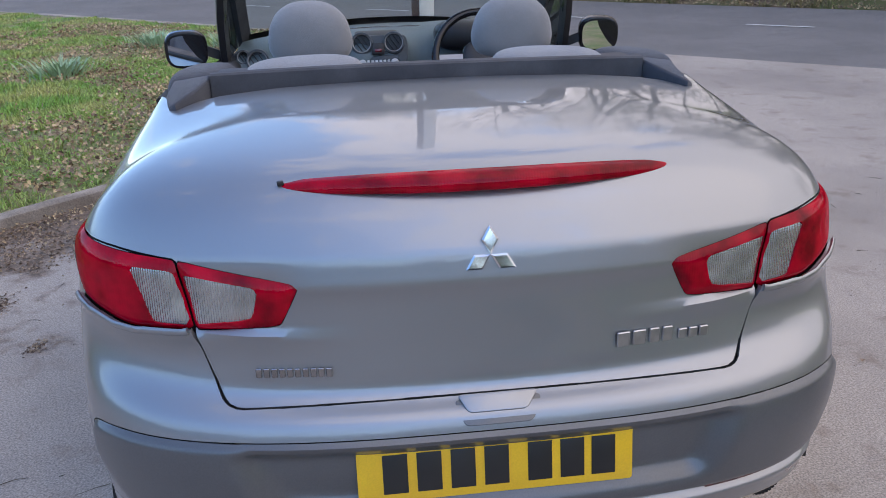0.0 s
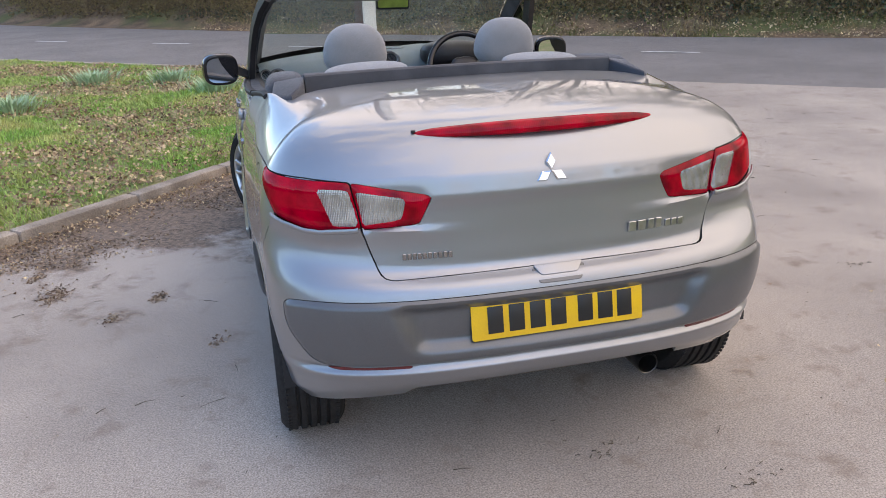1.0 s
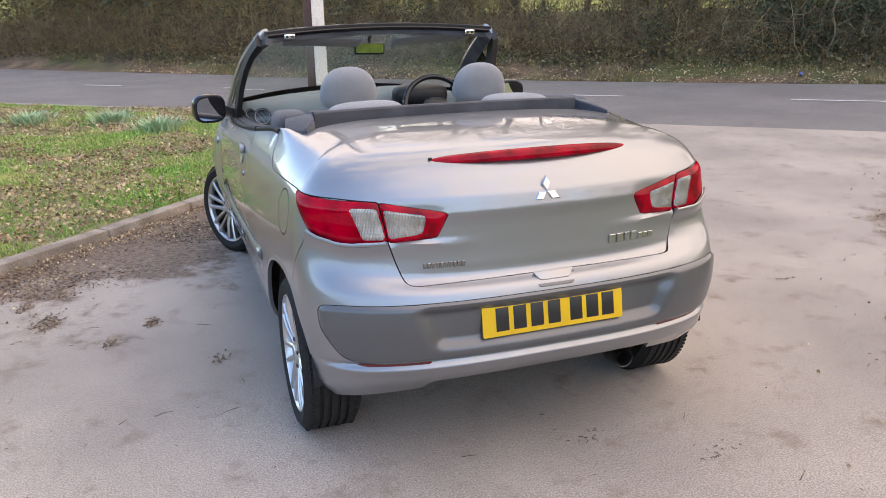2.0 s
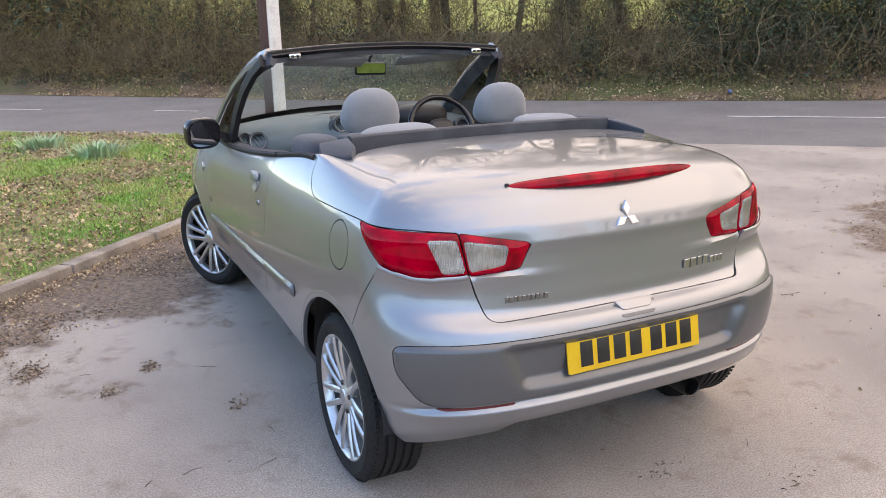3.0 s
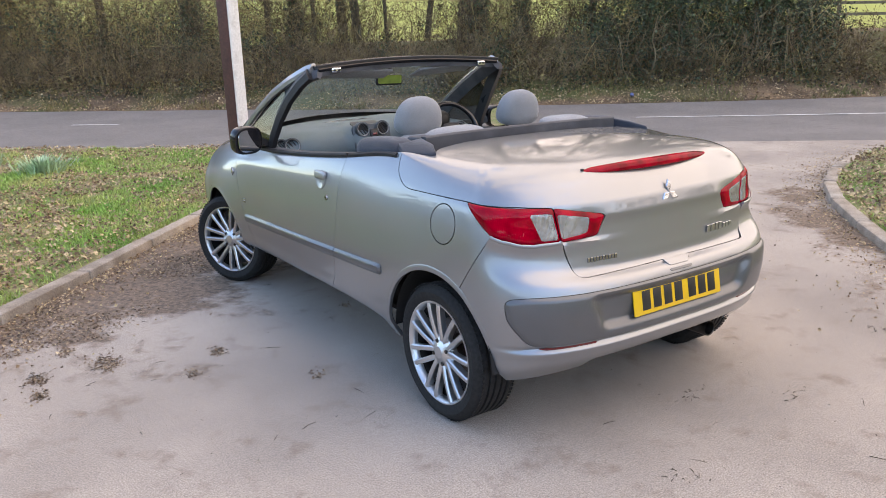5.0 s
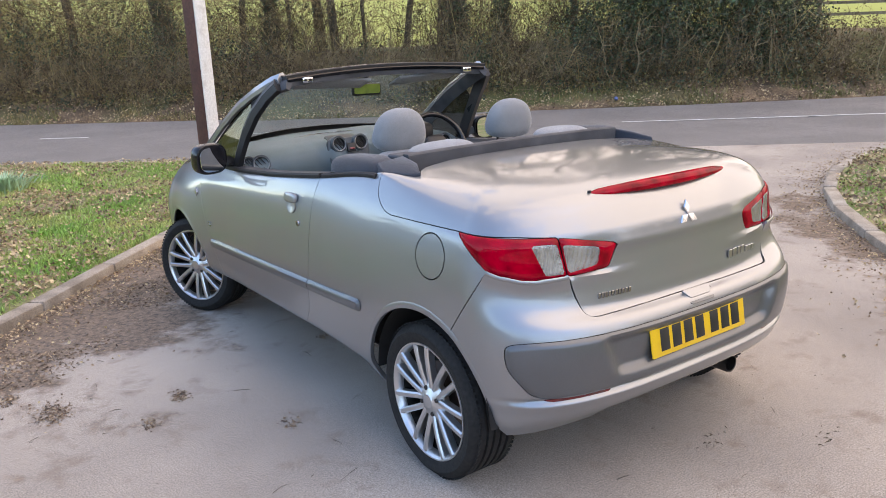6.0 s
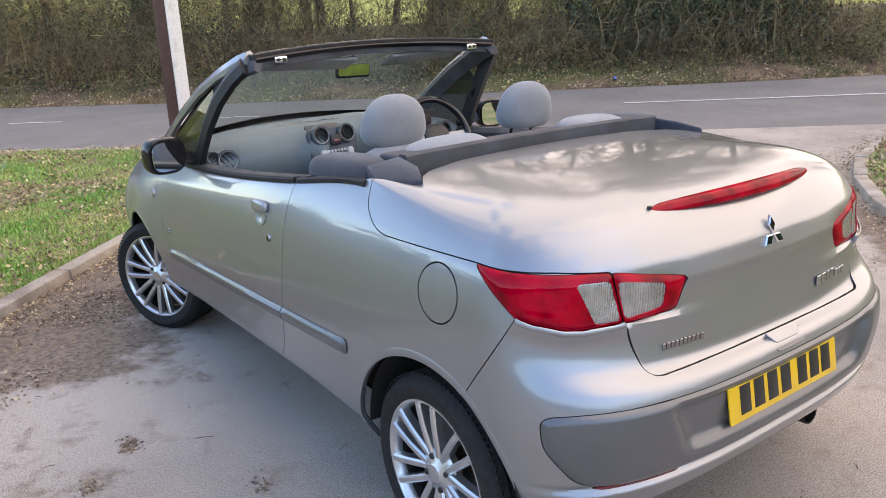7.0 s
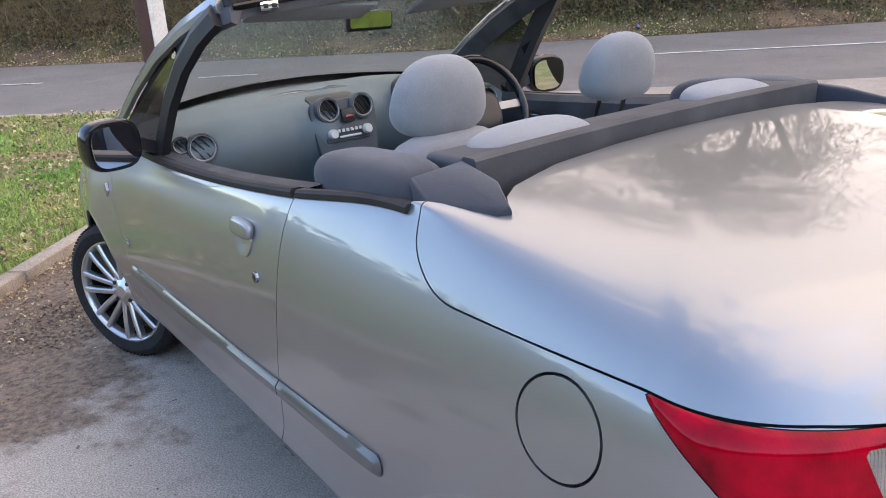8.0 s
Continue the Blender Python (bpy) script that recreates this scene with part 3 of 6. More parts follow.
def level_curves():
    """The levels of the tail, the side and the nose, as arrays of points."""
    th = np.linspace(0, np.pi / 2, 64)[1:]
    tail, side, nose = [], [], []
    ys_t, ys_s, ys_n = np.linspace(Y_DECK, -0.2, 41), np.linspace(Y_DECK, Y_HOOD, 101), np.linspace(Y_HOOD, 2.75, 45)
    for w, z, (yr, zr, n), (yf, zf, nf) in LEVELS:
        at = lambda y: np.stack([cubic(STATIONS, w, y), y, cubic(STATIONS, z, y)], -1)
        tail.append(np.concatenate([at(ys_t), round_tail(w[0], -0.2, yr, z[0], zr, n, th)]))
        side.append(at(ys_s))
        nose.append(np.concatenate([at(ys_n), round_tail(w[-1], 2.75, yf, z[-1], zf, nf, th)]))
    for rows, out, y0, count in ((DECK, tail, Y_DECK, 41), (HOOD, nose, Y_HOOD, 45)):
        for w0, wc, yc, yr, z0, zc, zr, n in rows:
            t = np.linspace(0, 1, count)
            e = t * t * (3 - 2 * t)
            flat = np.stack([w0 + (wc - w0) * e, y0 + (yc - y0) * t, z0 + (zc - z0) * e], -1)
            out.append(np.concatenate([flat, round_tail(wc, yc, yr, zc, zr, n, th)]))
    for _ in DECK:
        side.append(side[-1] + np.array([-0.062, 0, 0.034]))
    return np.array(tail), np.array(side), np.array(nose)


def loft(levels, steps):
    """Catmull-Rom over the levels; returns a grid of points."""
    p = np.concatenate([2 * levels[:1] - levels[1:2], levels, 2 * levels[-1:] - levels[-2:-1]])
    rows = []
    for i in range(1, len(p) - 2):
        a, b, c, d = p[i - 1], p[i], p[i + 1], p[i + 2]
        for k in range(steps):
            t = k / steps
            rows.append(0.5 * (2 * b + (c - a) * t + (2 * a - 5 * b + 4 * c - d) * t * t + (3 * b - a - 3 * c + d) * t**3))
    rows.append(levels[-1])
    return np.array(rows)


class Skin:
    """A surface of half the car (half width, y, z) that can be cut along lines into panels."""

    def __init__(self, verts, faces):
        self.v, self.f = verts, faces

    @classmethod
    def grid(cls, g):
        r, c, _ = g.shape
        faces = [(i * c + j, i * c + j + 1, (i + 1) * c + j + 1, (i + 1) * c + j) for i in range(r - 1) for j in range(c - 1)]
        return cls(g.reshape(-1, 3), faces)

    def cut(self, phi):
        """The part where phi <= 0, with a clean edge along phi = 0."""
        verts, cache, keep = [], {}, {}
        faces = []

        def old(i):
            if i not in keep:
                keep[i] = len(verts)
                verts.append(self.v[i])
            return keep[i]

        def mid(i, j):
            key = (min(i, j), max(i, j))
            if key not in cache:
                i, j = key
                t = phi[i] / (phi[i] - phi[j])
                cache[key] = len(verts)
                verts.append(self.v[i] + (self.v[j] - self.v[i]) * t)
            return cache[key]

        neg = phi <= 0
        for f in self.f:
            ins = [neg[i] for i in f]
            if all(ins):
                faces.append(tuple(old(i) for i in f))
            elif any(ins):
                poly = []
                for a, b in zip(f, f[1:] + f[:1]):
                    if neg[a]:
                        poly.append(old(a))
                    if neg[a] != neg[b]:
                        m = mid(a, b)
                        if not poly or poly[-1] != m:
                            poly.append(m)
                if len(poly) >= 3:
                    faces.append(tuple(poly))
        return Skin(np.array(verts).reshape(-1, 3), faces)

    def normals(self):
        """Unit normals at the vertices, pointing out of the car."""
        n = np.zeros_like(self.v)
        for f in self.f:
            p = self.v[list(f)]
            k = np.cross(p[1] - p[0], p[2] - p[0]) + (np.cross(p[2] - p[0], p[3] - p[0]) if len(f) > 3 else 0)
            for i in f:
                n[i] += k
        n /= -(np.linalg.norm(n, axis=1, keepdims=True) + 1e-12)
        return n

    def pushed(self, d):
        """The surface moved out by d (a number or one for each vertex)."""
        return Skin(self.v + self.normals() * np.reshape(d, (-1, 1)), self.f)


def outline_distance(poly, q):
    """Signed distance of points q from a closed outline; negative inside."""
    poly = np.array(poly, float)
    a, b = poly, np.roll(poly, -1, 0)
    best = np.full(len(q), 1e9)
    odd = np.zeros(len(q), bool)
    for p0, p1 in zip(a, b):
        d = p1 - p0
        t = np.clip(((q - p0) @ d) / (d @ d + 1e-12), 0, 1)
        best = np.minimum(best, np.linalg.norm(q - (p0 + t[:, None] * d), axis=1))
        hit = (p0[1] > q[:, 1]) != (p1[1] > q[:, 1])
        with np.errstate(divide="ignore", invalid="ignore"):
            x = (p1[0] - p0[0]) * (q[:, 1] - p0[1]) / (p1[1] - p0[1]) + p0[0]
        odd ^= hit & (q[:, 0] < x)
    return np.where(odd, -best, best)


def rounded(poly, r, seg=5):
    """An outline with its corners rounded off."""
    out = []
    pts = [Vector(p) for p in poly]
    for a, b, c in zip(pts[-1:] + pts[:-1], pts, pts[1:] + pts[:1]):
        e, f = (a - b), (c - b)
        k = min(r, e.length * 0.45, f.length * 0.45)
        p, q = b + e.normalized() * k, b + f.normalized() * k
        for i in range(seg + 1):
            t = i / seg
            out.append(tuple((1 - t) ** 2 * p + 2 * t * (1 - t) * b + t * t * q))
    return out


def eased(poly, r, seg=5):
    """A line with its inner corners rounded off; its ends stay."""
    out = [tuple(poly[0])]
    pts = [Vector(p) for p in poly]
    for a, b, c in zip(pts, pts[1:], pts[2:]):
        e, f = (a - b), (c - b)
        k = min(r, e.length * 0.45, f.length * 0.45)
        p, q = b + e.normalized() * k, b + f.normalized() * k
        for i in range(seg + 1):
            t = i / seg
            out.append(tuple((1 - t) ** 2 * p + 2 * t * (1 - t) * b + t * t * q))
    return out + [tuple(poly[-1])]


TURN_M = 0.0132  # metres for a degree round the tail


def around(v):
    """Plan of the tail unrolled: (metres round from the middle, height)."""
    y = np.where((v[:, 2] > 1.06) & (v[:, 0] < 0.68), np.minimum(v[:, 1], 0.33), v[:, 1])
    a = np.degrees(np.arctan2(v[:, 0], 0.35 - y))
    return np.stack([a * TURN_M, v[:, 2]], -1)


def tail_at(w, y, z):
    return (math.degrees(math.atan2(w, 0.35 - y)) * TURN_M, z)


def both(skin, name, mat, parent, flange=0.010, label="", halves=False, close=False):
    """Links a panel of the skin with a turned-in edge: one object for each side, or one for both joined at the middle."""
    n = skin.normals()
    sides = []
    count = {}
    for f in skin.f:
        for a, b in zip(f, f[1:] + f[:1]):
            count[(a, b)] = count.get((a, b), 0) + 1
    rim = [(a, b) for (a, b) in count if (b, a) not in count]
    used = sorted({i for e in rim for i in e if True})
    if halves:
        rim = [(a, b) for a, b in rim if skin.v[a, 0] > 0.002 or skin.v[b, 0] > 0.002]
    base = len(skin.v)
    where = {i: base + k for k, i in enumerate(used)}
    v = np.concatenate([skin.v, skin.v[used] - n[used] * flange]) if flange else skin.v
    faces = list(skin.f) + ([(b, a, where[a], where[b]) for a, b in rim] if flange else [])
    left = v * np.array([-1, 1, 1])
    if halves:
        vs = np.concatenate([left, v])
        fs = faces + [tuple(i + len(v) for i in f[::-1]) for f in faces]
        me_v, me_f = vs, fs
        bm = bmesh.new()
        bv = [bm.verts.new(p) for p in me_v]
        for f in me_f:
            if len(set(f)) > 2:
                try:
                    bm.faces.new([bv[i] for i in f])
                except ValueError:
                    pass
        bmesh.ops.remove_doubles(bm, verts=bm.verts, dist=0.0008)
        return [part(name, bm, mat, parent, label, angle=40)]
    for vs, fs in ((left, faces), (v, [f[::-1] for f in faces])):
        ob = link(name, vs, fs, mat, parent, label)
        ob.data.set_sharp_from_angle(angle=radians(40))
        sides.append(ob)
    return sides

def body_skin(steps=13):
    """Half the car's outer surface as one sheet: sides and ends up to the waist, with the deck and the bonnet above."""
    tail, side, nose = level_curves()
    t, s, n = loft(tail, steps), loft(side, steps), loft(nose, steps)
    waist = (len(LEVELS) - 1) * steps
    # an even roundness over the tail's shoulder
    ease = np.clip(np.arange(t.shape[1]) / 12, 0, 1)[None, :, None]
    a, b = waist - steps, waist + 2 * steps
    for _ in range(60):
        t[a:b] += 0.5 * ease * (0.5 * (t[a - 1:b - 1] + t[a + 1:b + 1]) - t[a:b])
    low = np.concatenate([n[:waist + 1, ::-1], s[:waist + 1, ::-1][:, 1:], t[:waist + 1, 1:]], 1)
    r, c, _ = low.shape
    verts, faces = [*low.reshape(-1, 3)], []
    for i in range(r - 1):
        for j in range(c - 1):
            a = i * c + j
            faces.append((a, a + 1, a + c + 1, a + c))
    n_cols, s_cols = n.shape[1], s.shape[1]
    for g, first in ((n[waist:, ::-1], 0), (t[waist:], n_cols + s_cols - 2)):
        rows, cols, _ = g.shape
        index = np.zeros((rows, cols), int)
        index[0] = (r - 1) * c + first + np.arange(cols)
        for i in range(1, rows):
            index[i] = len(verts) + np.arange(cols)
            verts.extend(g[i])
        for i in range(rows - 1):
            for j in range(cols - 1):
                faces.append((index[i, j], index[i, j + 1], index[i + 1, j + 1], index[i + 1, j]))
    return Skin(np.array(verts), faces)


def smoothstep(a, b, x):
    t = np.clip((x - a) / (b - a), 0, 1)
    return t * t * (3 - 2 * t)


car = thing("convertible_car", "silver two-door convertible parked with its roof down on the drive", "car")
AXLE_R, AXLE_F, WHEEL_R = 0.0, 2.5, 0.294
ARCH = 0.350

skin = body_skin()
yz = lambda k: k.v[:, 1:3]


def arch_phi(k):
    p = yz(k)
    return np.maximum(ARCH - np.hypot(p[:, 0] - AXLE_R, p[:, 1] - 0.285), ARCH + 0.008 - np.hypot(p[:, 0] - AXLE_F, p[:, 1] - 0.290))


skin = skin.cut(arch_phi(skin))
top = (skin.v[:, 1] < 0.5) & (skin.v[:, 2] > cubic(STATIONS, LEVELS[-1][1], np.clip(skin.v[:, 1], -0.2, 2.7)) + 0.002) & (skin.v[:, 1] > -0.05)
deck_edge = np.interp(skin.v[:, 0], [0, .2, .4, .55, .60, .645, .70, .74], [.365, .355, .33, .285, .25, .185, .34, .42])
skin = skin.cut(np.where(top, skin.v[:, 1] - deck_edge, -1.0))
lip = np.where(skin.v[:, 1] < -0.3, 0.245 + 0.088 * (1 - smoothstep(0.41, 0.47, skin.v[:, 0])) - skin.v[:, 2], -1.0)
skin = skin.cut(lip)

# a dark inner skin behind the panel gaps
inner = skin.pushed(-0.016 - 0.045 * ((skin.v[:, 1] < -0.3) & (skin.v[:, 2] < 0.63) & (skin.v[:, 2] > 0.40)))
both(inner, "inner_panel", UNDER, car, 0)

GAP = 0.0016
lamp_tip, seam_top, seam_low = tail_at(.754, -.183, .945), tail_at(.558, -.447, .930), tail_at(.539, -.474, .801)
lamp_foot = tail_at(.75, -.327, .829)
lid_outline = eased([(-0.2, 1.4), (-0.2, .668), tail_at(.30, -.51, .668), tail_at(.487, -.497, .668), tail_at(.520, -.485, .735), seam_low], 0.035)
lid_outline += [seam_top, tail_at(.66, -.36, .940)]
lid_outline += eased([lamp_tip, tail_at(.782, .06, .945), tail_at(.786, .225, .945), tail_at(.752, .315, 1.0), tail_at(.729, .352, 1.075), tail_at(.729, .36, 1.4)], 0.07, 8)
phi = outline_distance(lid_outline, around(skin.v))
lid = skin.cut(phi + GAP)
rest = skin.cut(-phi + GAP)

lamp_in_outline = rounded([seam_top, tail_at(.342, -.507, .888), tail_at(.382, -.505, .810), seam_low], 0.010)
lamp_out_outline = rounded([lamp_tip, seam_top, seam_low, tail_at(.655, -.410, .797), lamp_foot], 0.012)
phi = outline_distance(lamp_in_outline, around(lid.v))
lamp_in, lid = lid.cut(phi + 0.0006), lid.cut(-phi + 0.0006)
phi = outline_distance(lamp_out_outline, around(rest.v))
lamp_out, rest = rest.cut(phi + 0.0006), rest.cut(-phi + 0.0006)

# the crease that runs in from the lamp's foot over the lid, and a pressed hollow under it
q = around(lid.v)
crease = 0.011 * np.clip((0.804 - q[:, 1]) / 0.009, 0, 1) * np.exp(-np.maximum(0, 0.795 - q[:, 1]) / 0.032) * smoothstep(0.16, 0.40, q[:, 0])
crease += 0.009 * np.exp(-np.abs(q[:, 1] - 0.884) / 0.030) * (1 - smoothstep(0.27, 0.345, q[:, 0])) * (q[:, 1] < 1.0)
crease -= 0.005 * smoothstep(0, 1, (0.722 - q[:, 1]) / 0.045) * (q[:, 1] < 0.8)
lid = lid.pushed(crease)
both(lid, "boot_lid", PAINT, car, 0.012, "smooth silver boot lid and roof cover", halves=True)

flap_at = np.array([.797, -.070, .843])
phi = np.linalg.norm((rest.v - flap_at) * np.array([0.6, 1, 1]), axis=1) - 0.080
flap, rest = rest.cut(phi + 0.0032), rest.cut(-phi + 0.0016)


door_outline = rounded([(.748, 1.2), (.757, 1.018), (.790, .80), (.812, .57), (.862, .42), (.905, .350), (.97, .328), (1.90, .328), (1.985, .39), (2.03, .50), (2.165, .84), (2.17, 1.2)], 0.05)
phi = np.where(rest.v[:, 1] > 0.3, outline_distance(door_outline, yz(rest)), 1.0)
door, rest = rest.cut(phi + GAP * 0.9), rest.cut(-phi + GAP * 0.9)

bumper_line = [tail_at(.75, -.327, .84), tail_at(.80, -.165, .585), (0.95, .30), (0.95, -.2), (-0.2, -.2), (-0.2, 1.3), tail_at(.75, -.327, 1.3)]
phi = outline_distance(bumper_line, around(rest.v))
bumper, rest = rest.cut(phi + 0.0012), rest.cut(-phi + 0.0012)

strip_outline = rounded([(-0.2, .618), tail_at(.700, -.475, .620), tail_at(.757, -.405, .612), tail_at(.752, -.41, .53), tail_at(.69, -.465, .430), tail_at(.60, -.51, .418), (-0.2, .425)], 0.03)
phi = outline_distance(strip_outline, around(bumper.v))
strip, bumper = bumper.cut(phi + 0.001), bumper.cut(-phi + 0.001)
reflector_outline = rounded([tail_at(.665, -.475, .417), tail_at(.42, -.55, .417), tail_at(.42, -.55, .407), tail_at(.63, -.495, .407)], 0.006)
phi = outline_distance(reflector_outline, around(bumper.v))
reflector, bumper = bumper.cut(phi), bumper.cut(-phi)
# a groove along the lower lip of the bumper
q = around(bumper.v)
fade = 1 - smoothstep(0.48, 0.66, q[:, 0])
bumper = bumper.pushed(fade * (-0.009 * np.exp(-((q[:, 1] - 0.413) / 0.008) ** 2) + 0.008 * np.where(q[:, 1] < 0.396, np.exp(-((0.396 - q[:, 1]) / 0.030) ** 2), np.exp(-((q[:, 1] - 0.396) / 0.006) ** 2))))
# the shoulder that stands out under the lamp, and the rounded lip over the insert
q = around(bumper.v)
under = outline_distance(lamp_out_outline, q)
bumper = bumper.pushed(0.0165 * np.exp(-(np.maximum(under, 0) / 0.026) ** 2) * (q[:, 1] < 0.84))
both(bumper, "rear_bumper", PAINT, car, 0.010, halves=True)
# the rounded lip along the lamp's foot
q = around(bumper.v)
rim_i = np.where((np.abs(outline_distance(lamp_out_outline, q)) < 0.0016) & (q[:, 1] < 0.845))[0]
rim_i = rim_i[np.argsort(q[rim_i, 0])]
lip_q = np.linspace(q[rim_i[0], 0], q[rim_i[-1], 0], 26)
lip_pts = np.stack([np.interp(lip_q, q[rim_i, 0], bumper.v[rim_i, c]) for c in range(3)], -1)
lip_out = np.stack([np.interp(lip_q, q[rim_i, 0], bumper.normals()[rim_i, c]) for c in range(3)], -1)
for sgn in (-1, 1):
    bm = bmesh.new()
    sec = [(0.0075 * math.cos(a), 0.0045 * math.sin(a) - 0.0005) for a in np.linspace(0, 2 * math.pi, 12, endpoint=False)]
    turn = np.array([sgn, 1, 1])
    sweep(bm, [tuple(v) for v in lip_pts * turn], sec, [tuple(v) for v in lip_out * turn])
    part("lamp_lip", bm, PAINT, car, "silver lip under the rear lamp")
q = around(strip.v)
edge = -outline_distance(strip_outline, q)
recess_outline = rounded([(-0.2, .603), tail_at(.480, -.567, .603), tail_at(.425, -.59, .462), (-0.2, .455)], 0.03)
hollow = smoothstep(-0.010, 0.030, -outline_distance(recess_outline, q))
strip = strip.pushed(0.010 * smoothstep(0, 0.014, edge) - 0.034 * hollow)
both(strip, "bumper_insert", GREY_TRIM, car, 0.014, "grey painted bumper insert round the number plate", halves=True)
both(reflector.pushed(-0.004), "reflector", RED_DEEP, car, 0.006, "narrow red rear reflector")
both(flap, "fuel_flap", PAINT, car, 0.008)

# lamps: a red lens with clear windows set into it
for name, k, outline, brow, windows in (
    ("tail_lamp", lamp_out, lamp_out_outline, (lamp_tip, seam_top), rounded([tail_at(.630, -.396, .914), tail_at(.563, -.450, .912), tail_at(.546, -.474, .810), tail_at(.606, -.442, .810)], 0.010)),
    ("lid_lamp", lamp_in, lamp_in_outline, (seam_top, tail_at(.342, -.507, .888)), rounded([tail_at(.547, -.455, .908), tail_at(.415, -.500, .884), tail_at(.429, -.500, .827), tail_at(.536, -.473, .812)], 0.010)),
):
    edge = -outline_distance(outline, around(k.v))
    # the brow of the lens leans back to its top edge
    a, b = np.array(brow[0]), np.array(brow[1])
    q = around(k.v)
    t = np.clip(((q - a) @ (b - a)) / ((b - a) @ (b - a)), 0, 1)
    below = np.linalg.norm(q - (a + t[:, None] * (b - a)), axis=1)
    k = k.pushed(0.004 * smoothstep(0, 0.006, edge) + 0.0055 * np.clip(below / 0.026, 0, 1) * smoothstep(0, 0.016, edge) - 0.0005)
    phi = outline_distance(windows, around(k.v))
    clear, red = k.cut(phi), k.cut(-phi)
    for lens, window in zip(both(red, name, RED_LENS, car, 0.012, "glossy red and clear rear lamp"), both(clear.pushed(-0.0025), "clear_window", CLEAR_LENS, None, 0.004, "ribbed clear lens")):
        window.parent = lens

# door and wing with their rub strips
rub_outline = rounded([(0.372, .588), (2.03, .542), (2.03, .490), (0.372, .536)], 0.016)
rub = Skin(skin.v, skin.f).cut(outline_distance(rub_outline, yz(skin)) + np.where(skin.v[:, 1] < 0.2, 1, 0))
q = yz(rub)
edge = -outline_distance(rub_outline, q)
rub = rub.pushed(0.003 + 0.011 * smoothstep(0, 0.013, edge))
split = rub.v[:, 1] - 0.812
wing_rub, door_rub = rub.cut(split + 0.0025), rub.cut(-split + 0.0025)
both(wing_rub, "rub_strip", GREY_TRIM, car, 0.012, "grey plastic rub strip on the wing")
doors = both(door, "door", PAINT, car, 0.012, "closed silver door")
for d, r in zip(doors, both(door_rub, "rub_strip", GREY_TRIM, None, 0.012, "grey plastic rub strip")):
    r.parent = d
both(rest, "body_shell", PAINT, car, 0.014, "silver wings, sills and nose", halves=True)


def skin_at(y, z):
    """The half width of the side at a place."""
    near = (np.abs(skin.v[:, 1] - y) < 0.05) & (np.abs(skin.v[:, 2] - z) < 0.05) & (skin.v[:, 0] > 0.4)
    p = skin.v[near]
    d = 1 / (0.0005 + (p[:, 1] - y) ** 2 + (p[:, 2] - z) ** 2) ** 2
    return float((p[:, 0] * d).sum() / d.sum())


# bolts of trim on the doors: handle with its bowl, and lock
for door_ob, sgn in zip(doors, (-1, 1)):
    hy, hz = 0.965, 0.898
    w = skin_at(hy, hz)
    bm = bmesh.new()
    superblock(bm, (0.026, 0.116, 0.044), pose(sgn * (w + 0.006), hy, hz + 0.014, 0, -sgn * 9, 0), 3.4)
    part("door_handle", bm, PAINT, door_ob, "silver pull handle")
    bm = bmesh.new()
    lathe(bm, [(0.0, -0.003), (0.030, -0.001), (0.043, 0.0025), (0.047, 0.002), (0.048, -0.006)], pose(sgn * (w + 0.0055), hy + 0.002, hz - 0.014, 0, sgn * 80, 0) @ Matrix.Diagonal((0.92, 1.05, 1, 1)), 32)
    part("handle_bowl", bm, PAINT, door_ob)
    bm = bmesh.new()
    w2 = skin_at(0.895, .808)
    lathe(bm, [(0.0, 0.006), (0.012, 0.006), (0.0135, 0.003), (0.0135, -0.004)], pose(sgn * (w2 + 0.001), 0.895, .808, 0, sgn * 90, 0), 20)
    lock = part("lock", bm, CHROME_DIM, door_ob, "round chrome lock")
    bm = bmesh.new()
    box(bm, (0.002, 0.003, 0.012), pose(sgn * (w2 + 0.0075), 0.895, .808))
    part("keyhole", bm, PLATE_BLACK, lock)
    bm = bmesh.new()
    w3 = skin_at(2.19, .78)
    slab(bm, [(-0.018, 0), (0, 0.026), (0.018, 0), (0, -0.026)], pose(sgn * (w3 - 0.002), 2.195, .782, 90, 0, 90 * sgn), 0.012, 0.004)
    part("side_indicator", bm, CLEAR_LENS, car, "small clear side indicator")
    w4 = skin_at(2.02, .625)
    for k in range(2):
        bm = bmesh.new()
        box(bm, (0.003, 0.040, 0.009), pose(sgn * (w4 + 0.002), 2.02, .632 - 0.014 * k), 0.001, 1)
        part("wing_badge_bar", bm, CHROME_DIM, door_ob)
    # waist seal along the door and the quarter
    bm = bmesh.new()
    pts = [(sgn * (cubic(STATIONS, LEVELS[-1][0], y) - 0.006), y, float(cubic(STATIONS, LEVELS[-1][1], y)) + 0.004) for y in np.linspace(0.765, 2.02, 22)]
    sweep(bm, pts, [(-0.018, -0.010), (0.014, -0.012), (0.015, 0.001), (0.007, 0.008), (-0.013, 0.009), (-0.019, 0.002)])
    part("waist_seal", bm, SEAL, door_ob, "black rubber waist seal")
    bm = bmesh.new()
    pts = [(sgn * (cubic(STATIONS, LEVELS[-1][0], y) - 0.008), y, float(cubic(STATIONS, LEVELS[-1][1], y)) + 0.005) for y in np.linspace(0.375, 0.752, 10)]
    sweep(bm, pts, [(-0.018, -0.012), (0.012, -0.014), (0.014, -0.002), (0.007, 0.005), (-0.012, 0.006), (-0.019, 0.000)])
    part("waist_seal", bm, SEAL, car, "black rubber waist seal")


